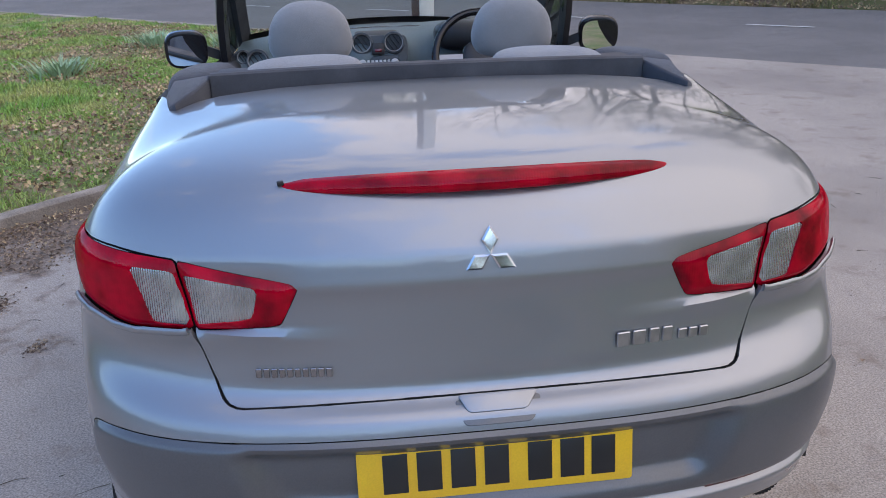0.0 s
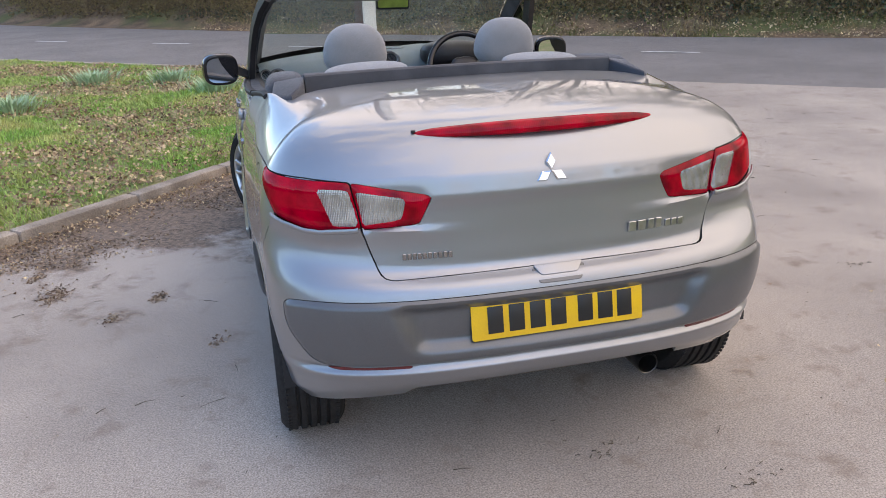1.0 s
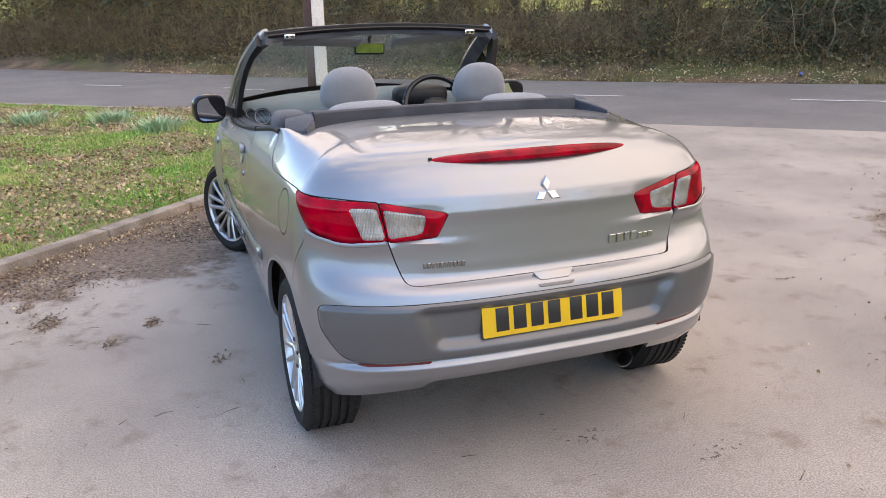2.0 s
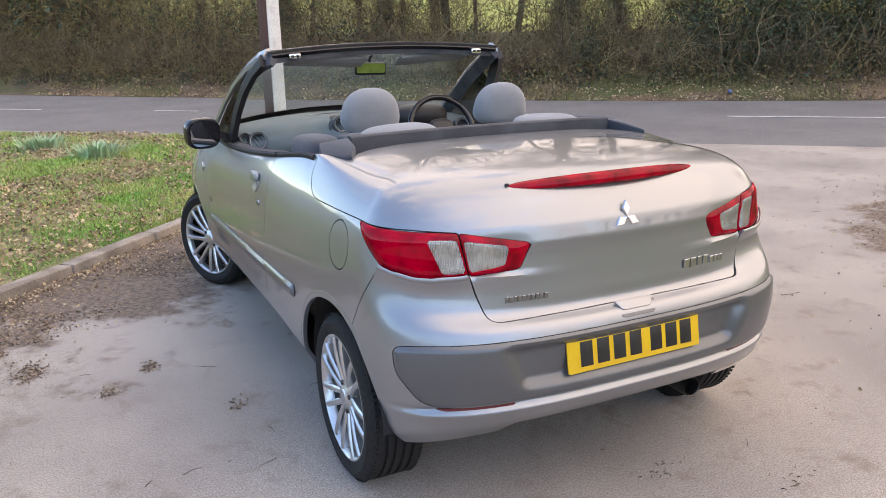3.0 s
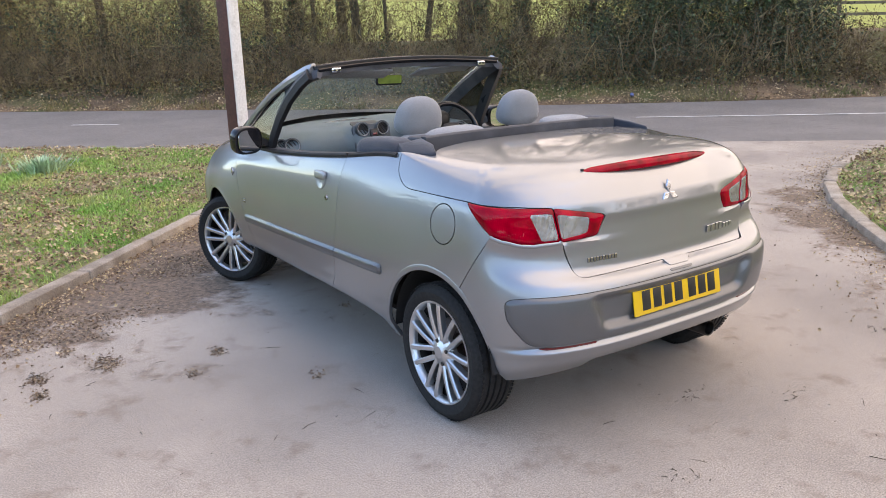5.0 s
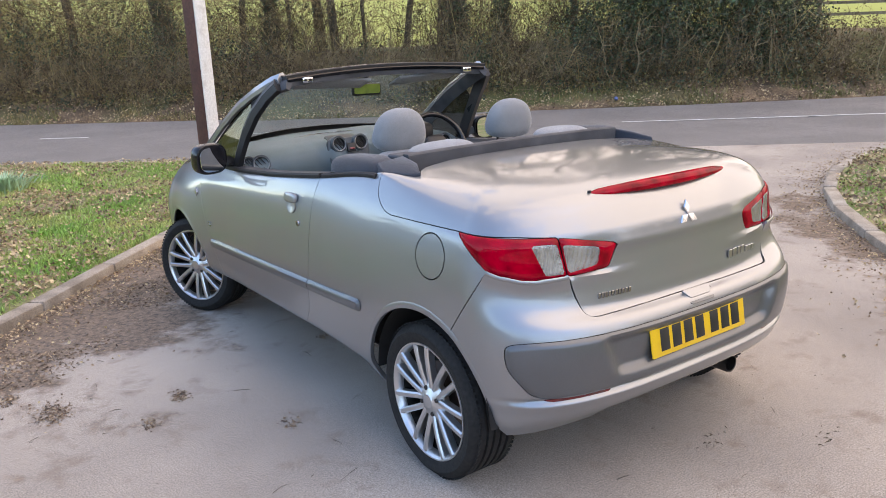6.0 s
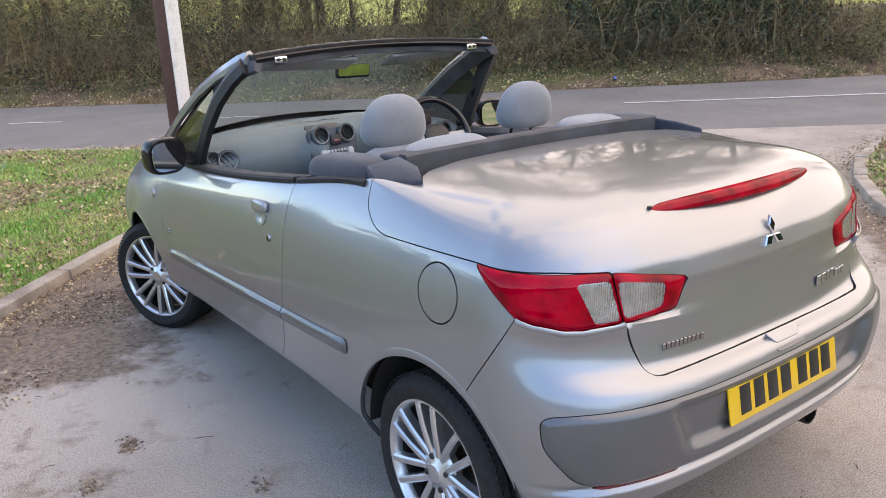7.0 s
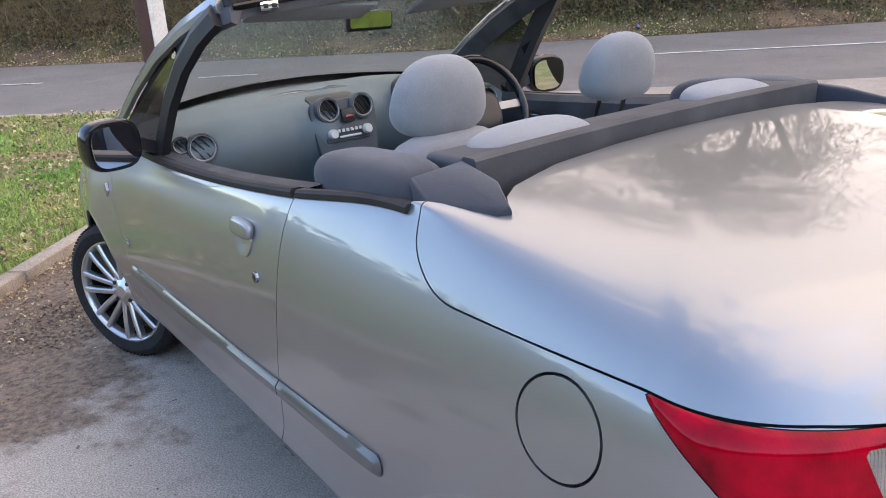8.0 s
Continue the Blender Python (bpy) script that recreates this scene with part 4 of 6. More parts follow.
# ---- wheels ----
def make_wheel():
    root = new("wheel")
    root["label"] = "silver alloy wheel with paired spokes and a low tyre"
    bm = bmesh.new()
    half, r = 0.100, WHEEL_R
    prof = [(0.215, -half + 0.012), (0.232, -half + 0.001), (0.262, -half - 0.004), (0.280, -half + 0.008), (r - 0.003, -half + 0.024)]
    for g in (-0.046, -0.016, 0.016, 0.046):
        prof += [(r, g - 0.0065), (r - 0.009, g - 0.0045), (r - 0.009, g + 0.0045), (r, g + 0.0065)]
    prof += [(r - 0.003, half - 0.024), (0.280, half - 0.008), (0.262, half + 0.004), (0.232, half - 0.001), (0.215, half - 0.012)]
    lathe(bm, prof, Matrix.Identity(4), 72)
    bmesh.ops.recalc_face_normals(bm, faces=bm.faces)
    for k in range(90):
        a = 2 * math.pi * k / 90
        for sd in (-1, 1):
            m = Matrix.Rotation(a + (0.012 if sd > 0 else 0), 4, "Z") @ Matrix.Translation((r - 0.0045, 0, sd * (half - 0.030))) @ Matrix.Rotation(0.35 * sd, 4, "Y")
            box(bm, (0.005, 0.011, 0.026), m)
    tyre = part("tyre", bm, TYRE, root, "black low-profile tyre")
    bm = bmesh.new()
    lathe(bm, [(0.203, half - 0.040), (0.206, half - 0.018), (0.2115, half - 0.009), (0.2165, half - 0.004), (0.2215, half - 0.004), (0.2225, half - 0.010), (0.216, half - 0.016)], Matrix.Identity(4), 72)
    rim = part("rim", bm, ALLOY, root, "silver alloy rim")
    # light alloy in itself: the barrel's dark colour paints in the shade behind the spokes
    bm = bmesh.new()
    lathe(bm, [(0.215, -half + 0.012), (0.205, -half + 0.02), (0.196, -0.05), (0.192, 0.02), (0.203, half - 0.038)], Matrix.Identity(4), 60)
    part("rim_barrel", bm, DARK_METAL, rim)
    bm = bmesh.new()
    for k in range(7):
        for d in (-1, 1):
            a = 2 * math.pi * k / 7 + 0.13
            m = Matrix.Rotation(a, 4, "Z")
            pts, ups = [], []
            for t in np.linspace(0, 1, 9):
                rr = 0.045 + t * 0.164
                off = d * (0.0145 + 0.0215 * t ** 0.8)
                pts.append(m @ Vector((rr, off, half - 0.026 + 0.015 * math.sin(t * 1.75))))
            wd = 0.0118
            sec = [(-wd, -0.024), (wd, -0.024), (wd, 0.001), (wd * 0.55, 0.007), (-wd * 0.55, 0.007), (-wd, 0.001)]
            sweep(bm, pts, sec)
    part("spokes", bm, ALLOY, rim)
    bm = bmesh.new()
    lathe(bm, [(0.0, half - 0.008), (0.026, half - 0.009), (0.031, half - 0.014), (0.060, half - 0.020), (0.078, half - 0.034), (0.070, half - 0.060), (0.0, half - 0.065)], Matrix.Identity(4), 40)
    hub = part("hub", bm, ALLOY, rim)
    for k in range(4):
        a = 2 * math.pi * k / 4 + 0.35
        bm = bmesh.new()
        lathe(bm, [(0.0, half - 0.012), (0.008, half - 0.013), (0.0095, half - 0.02), (0.010, half - 0.04)], Matrix.Translation((0.050 * math.cos(a), 0.050 * math.sin(a), 0)), 12)
        part("wheel_nut", bm, DARK_METAL, rim)
    bm = bmesh.new()
    lathe(bm, [(0.0, 0.012), (0.13, 0.012), (0.132, 0.008), (0.132, -0.008), (0.0, -0.012)], Matrix.Identity(4), 48)
    part("brake_disc", bm, STEEL, root, "rusty steel brake disc")
    # dark disc added behind the spokes to stand for the shade in their gaps
    bm = bmesh.new()
    lathe(bm, [(0.0, 0.004), (0.186, 0.004), (0.188, -0.006), (0.0, -0.010)], Matrix.Identity(4), 40)
    part("spoke_gap_shade", bm, UNDER, root)
    return root


wheel = make_wheel()
FACE = 0.790
wheel.parent = car
wheel.matrix_basis = pose(-(FACE - 0.094), AXLE_R, WHEEL_R - 0.016, 0, -90, 0)
for m in (pose(FACE - 0.094, AXLE_R, WHEEL_R - 0.016, 0, 90, 0) @ pose(0, 0, 0, 0, 0, 40), pose(-0.716, AXLE_F + 0.03, WHEEL_R - 0.012, 0, 0, 27) @ pose(0, 0, 0, 0, -90, 0) @ pose(0, 0, 0, 0, 0, 25), pose(0.716, AXLE_F - 0.03, WHEEL_R - 0.012, 0, 0, 25) @ pose(0, 0, 0, 0, 90, 0) @ pose(0, 0, 0, 0, 0, 70)):
    copy_thing(wheel, m)
for y in (AXLE_R, AXLE_F):
    for sgn in (-1, 1):
        bm = bmesh.new()
        arc = [(ARCH + 0.006, a) for a in np.linspace(0.03, math.pi - 0.03, 36)]
        for x0, x1 in ((0.40, 0.778),):
            rows = [[bm.verts.new((sgn * x, y + r * math.cos(a), 0.287 + r * math.sin(a))) for r, a in arc] for x in (x0, x1)]
            for k in range(len(arc) - 1):
                bm.faces.new((rows[0][k], rows[0][k + 1], rows[1][k + 1], rows[1][k]))
            bm.faces.new(rows[0])
        part("arch_liner", bm, UNDER, car)
        # the rolled flange round the wheel arch
        bm = bmesh.new()
        ring_pts = [(y + (ARCH + 0.012) * math.cos(a), 0.286 + (ARCH + 0.012) * math.sin(a)) for a in np.linspace(0.10, math.pi - (0.10 if y > 1 else 0.42), 34)]
        sweep(bm, [(sgn * (skin_at(p, q) - 0.001), p, q) for p, q in ring_pts], [(-0.012, -0.004), (0.012, -0.004), (0.0115, 0.001), (0.007, 0.003), (-0.007, 0.003), (-0.0115, 0.001)], [(sgn, 0, 0)] * len(ring_pts))
        part("arch_flange", bm, PAINT, car)
bm = bmesh.new()
box(bm, (1.10, 3.0, 0.06), pose(0, 1.45, 0.235), 0.02)
box(bm, (0.8, 0.40, 0.10), pose(0, -0.20, 0.36), 0.03)
part("floor_pan", bm, UNDER, car)
bm = bmesh.new()
tube(bm, [(0.33, 0.3, 0.24), (0.345, -0.2, 0.25), (0.350, -0.36, 0.26)], 0.022, 14)
lathe(bm, [(0.029, 0.10), (0.032, 0.0), (0.0345, -0.002), (0.0360, 0.004), (0.0355, 0.11)], pose(0.350, -0.480, 0.260, -90, 0, 0), 28)
part("exhaust_pipe", bm, DARK_METAL, car, "round steel tailpipe, sooty inside")

# ---- marks on the tail ----
bm = bmesh.new()
slope = math.atan2(0.02, 0.11)
slab(bm, rounded([(-.26, -.0555), (.26, -.0555), (.26, .0555), (-.26, .0555)], 0.008), Matrix.Translation((0, -0.578, 0.535)) @ Matrix.Rotation(math.pi / 2 - slope * 0.9, 4, "X"), 0.004, 0.001)
plate = part("number_plate", bm, PLATE_YELLOW, car, "yellow number plate with black bars")
PLATE_M = Matrix.Translation((0, -0.578, 0.535)) @ Matrix.Rotation(math.pi / 2 - slope * 0.9, 4, "X")
for x in (-.190, -.127, -.064, -.001, .081, .143, .203):
    bm = bmesh.new()
    box(bm, (0.046, 0.078, 0.0012), PLATE_M @ Matrix.Translation((x, 0, 0.0046)), 0.0004)
    part("plate_bar", bm, PLATE_BLACK, plate)
bm = bmesh.new()
for a in (90, 210, 330):
    c, s = math.cos(radians(a)), math.sin(radians(a))
    out = [(0.0, 0.0), (0.026 * c - 0.015 * s, 0.026 * s + 0.015 * c), (0.052 * c, 0.052 * s), (0.026 * c + 0.015 * s, 0.026 * s - 0.015 * c)]
    slab(bm, out, Matrix.Translation((0, -0.507, 0.929)) @ Matrix.Rotation(radians(76), 4, "X"), 0.008, 0.003, 1)
part("emblem", bm, CHROME, car, "chrome three-lobed badge")


def tail_plane(x, z):
    """A pose flat on the lid at x and z, its z axis pointing out of the car."""
    near = lid.v[(np.abs(lid.v[:, 0] - abs(x)) < 0.03) & (np.abs(lid.v[:, 2] - z) < 0.03) & (lid.v[:, 1] < -0.3)]
    y = float(near[:, 1].mean())
    a = lid.v[(np.abs(lid.v[:, 0] - abs(x) - 0.05) < 0.02) & (np.abs(lid.v[:, 2] - z) < 0.03) & (lid.v[:, 1] < -0.3)][:, 1].mean()
    yaw = math.atan2(a - y, 0.05) * (1 if x > 0 else -1)
    return Matrix.Translation((x, y, z)) @ Matrix.Rotation(yaw, 4, "Z") @ Matrix.Rotation(math.pi / 2, 4, "X")


# plain raised bars in place of lettering
m = tail_plane(-0.36, .722)
for k in range(10):
    bm = bmesh.new()
    box(bm, (0.0105, 0.018, 0.004), m @ Matrix.Translation(((k - 4.5) * 0.0142, 0, 0.002)), 0.001, 1)
    part("badge_bar", bm, CHROME_DIM, car)
m = tail_plane(0.33, .742)
for k, (x, h, w) in enumerate(((-.080, .030, .026), (-.048, .030, .026), (-.017, .030, .020), (.010, .030, .020), (.042, .021, .018), (.064, .021, .018), (.086, .021, .018))):
    bm = bmesh.new()
    box(bm, (w, h, 0.005), m @ Matrix.Translation((x, (h - .03) / 2, 0.003)), 0.0015, 1)
    part("badge_bar", bm, BADGE, car)


# high brake lamp: a long spindle-shaped red lens over the lid's edge
def brake_lamp():
    bm = bmesh.new()
    rows = []
    xs = np.sin(np.linspace(-0.5 * math.pi, 0.5 * math.pi, 57))
    for x in xs:
        wide = 0.374 * x
        k = max(0.0, 1 - abs(x) ** 2.4)
        up, deep = 0.002 + 0.0155 * k ** 0.6, 0.002 + 0.012 * k ** 0.5
        y = -0.442 + 0.060 * abs(x) ** 2.0
        z = 1.046 - 0.010 * abs(x) ** 2
        ring = [(y + 0.014, z + up)]
        for a in np.linspace(80, -80, 11):
            c, d = math.cos(radians(a)), math.sin(radians(a))
            ring.append((y - (deep + 0.004) * c ** 0.6 + 0.004 * d, z + up * d))
        ring.append((y + 0.012, z - up))
        rows.append([bm.verts.new((wide, a, b)) for a, b in ring])
    for p, q in zip(rows, rows[1:]):
        for k in range(len(p) - 1):
            bm.faces.new((p[k], q[k], q[k + 1], p[k + 1]))
        bm.faces.new((p[-1], q[-1], q[0], p[0]))
    bm.faces.new(rows[0]); bm.faces.new(rows[-1][::-1])
    return part("high_brake_lamp", bm, RED_LENS, car, "long red high-level brake lamp", angle=50)


brake_lamp()
bm = bmesh.new()
box(bm, (0.012, 0.010, 0.008), pose(-0.361, -0.390, 1.045, 0, 0, 10), 0.002)
part("lamp_clip", bm, BLACK_PLASTIC, car, "small black clip at the lamp end")

# the lid's tab over its grip recess in the bumper's ledge
LEDGE_M = pose(0.006, -0.5635, .652, 40, 0, 0)
# the recess is silver too; a grey plate paints in its shade
bm = bmesh.new()
slab(bm, rounded([(-.066, -.034), (.060, -.034), (.082, .016), (-.082, .016)], 0.012), LEDGE_M, 0.003, 0.001)
part("grip_recess_shade", bm, GREY_TRIM, car, "grey plate standing for the shade in the grip recess under the lid's edge")
bm = bmesh.new()
slab(bm, rounded([(-.058, -.012), (.050, -.012), (.076, .024), (-.076, .024)], 0.010), LEDGE_M @ Matrix.Translation((0, 0, 0.003)), 0.007, 0.003)
part("lid_grip", bm, PAINT, car, "silver tab on the lid's lower edge")

# ---- windscreen frame ----
def arc_x(x0, x1, n):
    return np.linspace(x0, x1, n)


def header_at(x):
    """The middle of the header rail: it bows up and forward in the middle."""
    k = 1 - (x / 0.62) ** 2
    return Vector((x, 1.405 + 0.055 * k, 1.395 + 0.030 * k))


def screen_foot(x):
    k = 1 - (x / 0.70) ** 2
    return Vector((x, 2.17 + 0.21 * k, 0.995 + 0.045 * k))


frame_root = new("windscreen_frame")
frame_root.parent = car
frame_root["label"] = "black-lined windscreen frame with silver pillars"
bm = bmesh.new()
pts = [header_at(x) for x in arc_x(-0.61, 0.61, 25)]
sweep(bm, pts, [(-0.050, -0.004), (0.050, -0.010), (0.060, 0.004), (0.052, 0.018), (0.0, 0.026), (-0.046, 0.022), (-0.056, 0.010)])
part("header_rail", bm, GLOSS_BLACK, frame_root, "gloss black header rail with rubber seal")
bm = bmesh.new()
sweep(bm, [p + Vector((0, -0.052, 0.018)) for p in pts], [(-0.006, -0.007), (0.006, -0.007), (0.007, 0.004), (0, 0.008), (-0.007, 0.004)])
part("header_seal", bm, SEAL, frame_root)
bm = bmesh.new()
sweep(bm, [p + Vector((0, 0.0, -0.018)) for p in pts], [(-0.044, -0.012), (0.040, -0.016), (0.044, 0.012), (-0.050, 0.014), (-0.053, 0.0)])
part("header_lining", bm, TRIM_GREY, frame_root, "dark grey padded header lining")
for sgn in (-1, 1):
    bm = bmesh.new()
    m = Matrix.Translation(header_at(sgn * 0.49) + Vector((0, -0.056, -0.012)))
    box(bm, (0.056, 0.012, 0.026), m, 0.003)
    catch = part("roof_catch", bm, CHROME, frame_root, "bright metal roof catch")
    bm = bmesh.new()
    box(bm, (0.014, 0.006, 0.012), m @ Matrix.Translation((-0.012, -0.006, 0)), 0.002)
    box(bm, (0.014, 0.006, 0.012), m @ Matrix.Translation((0.014, -0.006, 0)), 0.002)
    part("catch_slot", bm, PLATE_BLACK, catch)
    bm = bmesh.new()
    p0, p1 = header_at(sgn * 0.09), header_at(sgn * 0.50)
    box(bm, ((p1 - p0).length, 0.13, 0.016), Matrix.Translation((p0 + p1) / 2 + Vector((0, 0.055, -0.052))) @ Matrix.Rotation(-math.atan2((p1 - p0).z, abs((p1 - p0).x)) * -sgn, 4, "Y") @ pose(0, 0, 0, -20), 0.007)
    part("sun_visor", bm, FABRIC, frame_root, "grey sun visor folded up")
    # pillars: silver outside, black seal and lining behind
    side = [Vector((sgn * w, y, z)) for w, y, z in ((.735, 2.34, .960), (.722, 2.17, 1.050), (.705, 1.98, 1.165), (.685, 1.79, 1.265), (.660, 1.61, 1.340), (.632, 1.46, 1.393), (.612, 1.40, 1.408))]
    bm = bmesh.new()
    ups = [(sgn * 0.75, -0.15, 0.65)] * len(side)
    sweep(bm, side, [(-0.030, -0.010), (0.030, -0.010), (0.034, 0.004), (0.018, 0.017), (-0.018, 0.017), (-0.034, 0.004)], ups)
    part("pillar", bm, PAINT, frame_root, "silver windscreen pillar")
    bm = bmesh.new()
    low = [p + Vector((-sgn * 0.022, -0.042, -0.022)) for p in side]
    sweep(bm, low, [(-0.036, -0.014), (0.034, -0.014), (0.040, 0.006), (0.010, 0.020), (-0.030, 0.016)], ups)
    part("pillar_lining", bm, TRIM_GREY, frame_root, "dark grey pillar lining")
    bm = bmesh.new()
    strut = [Vector((sgn * w, y, z)) for w, y, z in ((.742, 1.77, .945), (.735, 1.72, 1.03), (.722, 1.64, 1.14), (.700, 1.55, 1.245), (.672, 1.46, 1.325), (.640, 1.39, 1.378))]
    sweep(bm, strut, [(-0.034, -0.016), (0.034, -0.016), (0.036, 0.010), (0.0, 0.022), (-0.036, 0.010)], [(sgn * 1, 0, 0.25)] * len(strut))
    part("window_post", bm, BLACK_PLASTIC, frame_root, "black quarter-light post with seal")
    bm = bmesh.new()
    tri = [(1.76, .955), (2.20, .965), (2.02, 1.10), (1.80, 1.235), (1.66, 1.30), (1.58, 1.20), (1.70, 1.06)]
    lo = [bm.verts.new((sgn * (.745 - 0.19 * (z - .95)), y, z)) for y, z in tri]
    hi = [bm.verts.new((sgn * (.741 - 0.19 * (z - .95)), y, z)) for y, z in tri]
    bm.faces.new(lo); bm.faces.new(hi[::-1])
    for k in range(len(tri)):
        bm.faces.new((lo[k], lo[(k + 1) % len(tri)], hi[(k + 1) % len(tri)], hi[k]))
    pane = part("quarter_light", bm, SIDE_GLASS, frame_root, "small fixed side pane")
    pane.visible_shadow = False
bm = bmesh.new()
rows = []
for t in np.linspace(0, 1, 15):
    row = []
    for x in np.linspace(-1, 1, 25):
        a, b = header_at(x * 0.600) + Vector((0, 0.05, 0.004)), screen_foot(x * 0.700) + Vector((0, 0.03, 0))
        p = a.lerp(b, t) + Vector((0, 0.035, 0.035)) * math.sin(math.pi * t)
        row.append(p)
    rows.append(row)
for d in (0, 0.0045):
    grid = [[bm.verts.new(p + Vector((0, -d * 0.4, -d * 0.9))) for p in row] for row in rows]
    for a, b in zip(grid, grid[1:]):
        for k in range(24):
            bm.faces.new((b[k], b[k + 1], a[k + 1], a[k]) if d else (a[k], a[k + 1], b[k + 1], b[k]))
me = bpy.data.meshes.new("windscreen")
bm.to_mesh(me)
bm.free()
me.polygons.foreach_set("use_smooth", [True] * len(me.polygons))
me.materials.append(SCREEN_GLASS)
screen = new("windscreen", me)
screen.parent = frame_root
screen["label"] = "clear laminated windscreen"
screen.visible_shadow = False
bm = bmesh.new()
for a, b in ((0.93, 1.0),):
    edge_rows = []
    for t in (a, b):
        row = []
        for x in np.linspace(-1, 1, 25):
            p0, p1 = header_at(x * 0.600) + Vector((0, 0.05, 0.004)), screen_foot(x * 0.700) + Vector((0, 0.03, 0))
            row.append(bm.verts.new(p0.lerp(p1, t) + Vector((0, 0.035, 0.035)) * math.sin(math.pi * t) + Vector((0, -0.004, -0.008))))
        edge_rows.append(row)
    for k in range(24):
        bm.faces.new((edge_rows[0][k], edge_rows[0][k + 1], edge_rows[1][k + 1], edge_rows[1][k]))
bmesh.ops.solidify(bm, geom=bm.faces[:], thickness=0.002)
part("screen_border", bm, PLATE_BLACK, frame_root, "black printed border at the foot of the screen")
# wipers lying along the foot of the screen
for x0, x1 in ((-0.62, -0.10), (0.0, 0.55)):
    bm = bmesh.new()
    tube(bm, [screen_foot(x) + Vector((0, 0.035, 0.012 + 0.006 * abs(t))) for t, x in zip(np.linspace(0, 1, 8), np.linspace(x0, x1, 8))], 0.007, 6)
    part("wiper", bm, BLACK_PLASTIC, frame_root)

# inside mirror
bm = bmesh.new()
box(bm, (0.172, 0.030, 0.066), pose(-0.005, 1.640, 1.312, 8, 1, -6), 0.012, 3)
mirror = part("inside_mirror", bm, BLACK_PLASTIC, car, "black inside mirror with a greenish reflection painted on its glass")
bm = bmesh.new()
slab(bm, rounded([(-.077, -.025), (.077, -.025), (.077, .025), (-.077, .025)], 0.010), pose(-0.0067, 1.6243, 1.3145, 98, 1, -6), 0.001)
part("mirror_glass", bm, MIRROR_GREEN, mirror, "mirror glass with a yellow-green reflection put into its colour")
bm = bmesh.new()
tube(bm, [(0, 1.655, 1.335), (0, 1.66, 1.365), (0, 1.62, 1.385)], 0.009, 8)
part("mirror_stalk", bm, BLACK_PLASTIC, mirror)

# door mirrors
for sgn in (-1, 1):
    bm = bmesh.new()
    m = pose(sgn * 0.895, 1.735, 1.021, 4, 0, sgn * -10)
    superblock(bm, (0.176, 0.120, 0.156), m, 3.0, 36, 20)
    for v in list(bm.verts):
        q = m.inverted() @ v.co
        if q.y < -0.030:
            q.y = -0.030 - 0.12 * (abs(q.y) - 0.030)
            v.co = m @ q
    house = part("door_mirror", bm, GLOSS_BLACK, car, "black door mirror")
    bm = bmesh.new()
    out = [(0.074 * math.copysign(abs(math.cos(a)) ** 0.6, math.cos(a)), 0.061 * math.copysign(abs(math.sin(a)) ** 0.6, math.sin(a))) for a in np.linspace(0, 2 * math.pi, 40, endpoint=False)]
    slab(bm, out, m @ pose(0, -0.0335, 0, 90 - 5, 0, 8), 0.003)
    part("mirror_glass", bm, MIRROR_GLASS, house, "door mirror glass")
    bm = bmesh.new()
    sweep(bm, [(sgn * 0.735, 1.80, 0.968), (sgn * 0.775, 1.785, 0.988), (sgn * 0.825, 1.765, 1.010)], [(-0.045, -0.018), (0.045, -0.018), (0.040, 0.020), (-0.040, 0.020)])
    part("mirror_foot", bm, BLACK_PLASTIC, house)

# ---- cabin ----
bm = bmesh.new()
box(bm, (1.36, 1.9, 0.02), pose(0, 1.35, 0.33), 0.005)
box(bm, (0.22, 1.4, 0.20), pose(0, 1.35, 0.42), 0.05)
part("cabin_floor", bm, CARPET, car, "charcoal carpeted floor and tunnel")
for sgn in (-1, 1):
    bm = bmesh.new()
    g = []
    for y in np.linspace(0.74, 2.06, 20):
        w = float(cubic(STATIONS, LEVELS[-1][0], y))
        zt = float(cubic(STATIONS, LEVELS[-1][1], y))
        sec = [(w - 0.018, zt + 0.010), (w - 0.060, zt + 0.012), (w - 0.085, zt - 0.010), (w - 0.090, zt - 0.10), (w - 0.070, zt - 0.16), (w - 0.115, zt - 0.24), (w - 0.115, zt - 0.36), (w - 0.08, 0.32)]
        g.append([bm.verts.new((sgn * a, y, b)) for a, b in sec])
    for a, b in zip(g, g[1:]):
        for k in range(7):
            bm.faces.new((a[k], a[k + 1], b[k + 1], b[k]))
    card = part("door_card", bm, TRIM_GREY, car, "slate grey inner door panel")
    bm = bmesh.new()
    superblock(bm, (0.012, 0.13, 0.055), pose(sgn * (0.688), 1.56, 0.885), 3)
    bowl = part("inner_handle_bowl", bm, BLACK_PLASTIC, card)
    bm = bmesh.new()
    superblock(bm, (0.016, 0.075, 0.022), pose(sgn * (0.680), 1.56, 0.888), 3)
    part("inner_handle", bm, CHROME_DIM, card, "satin inner door handle")


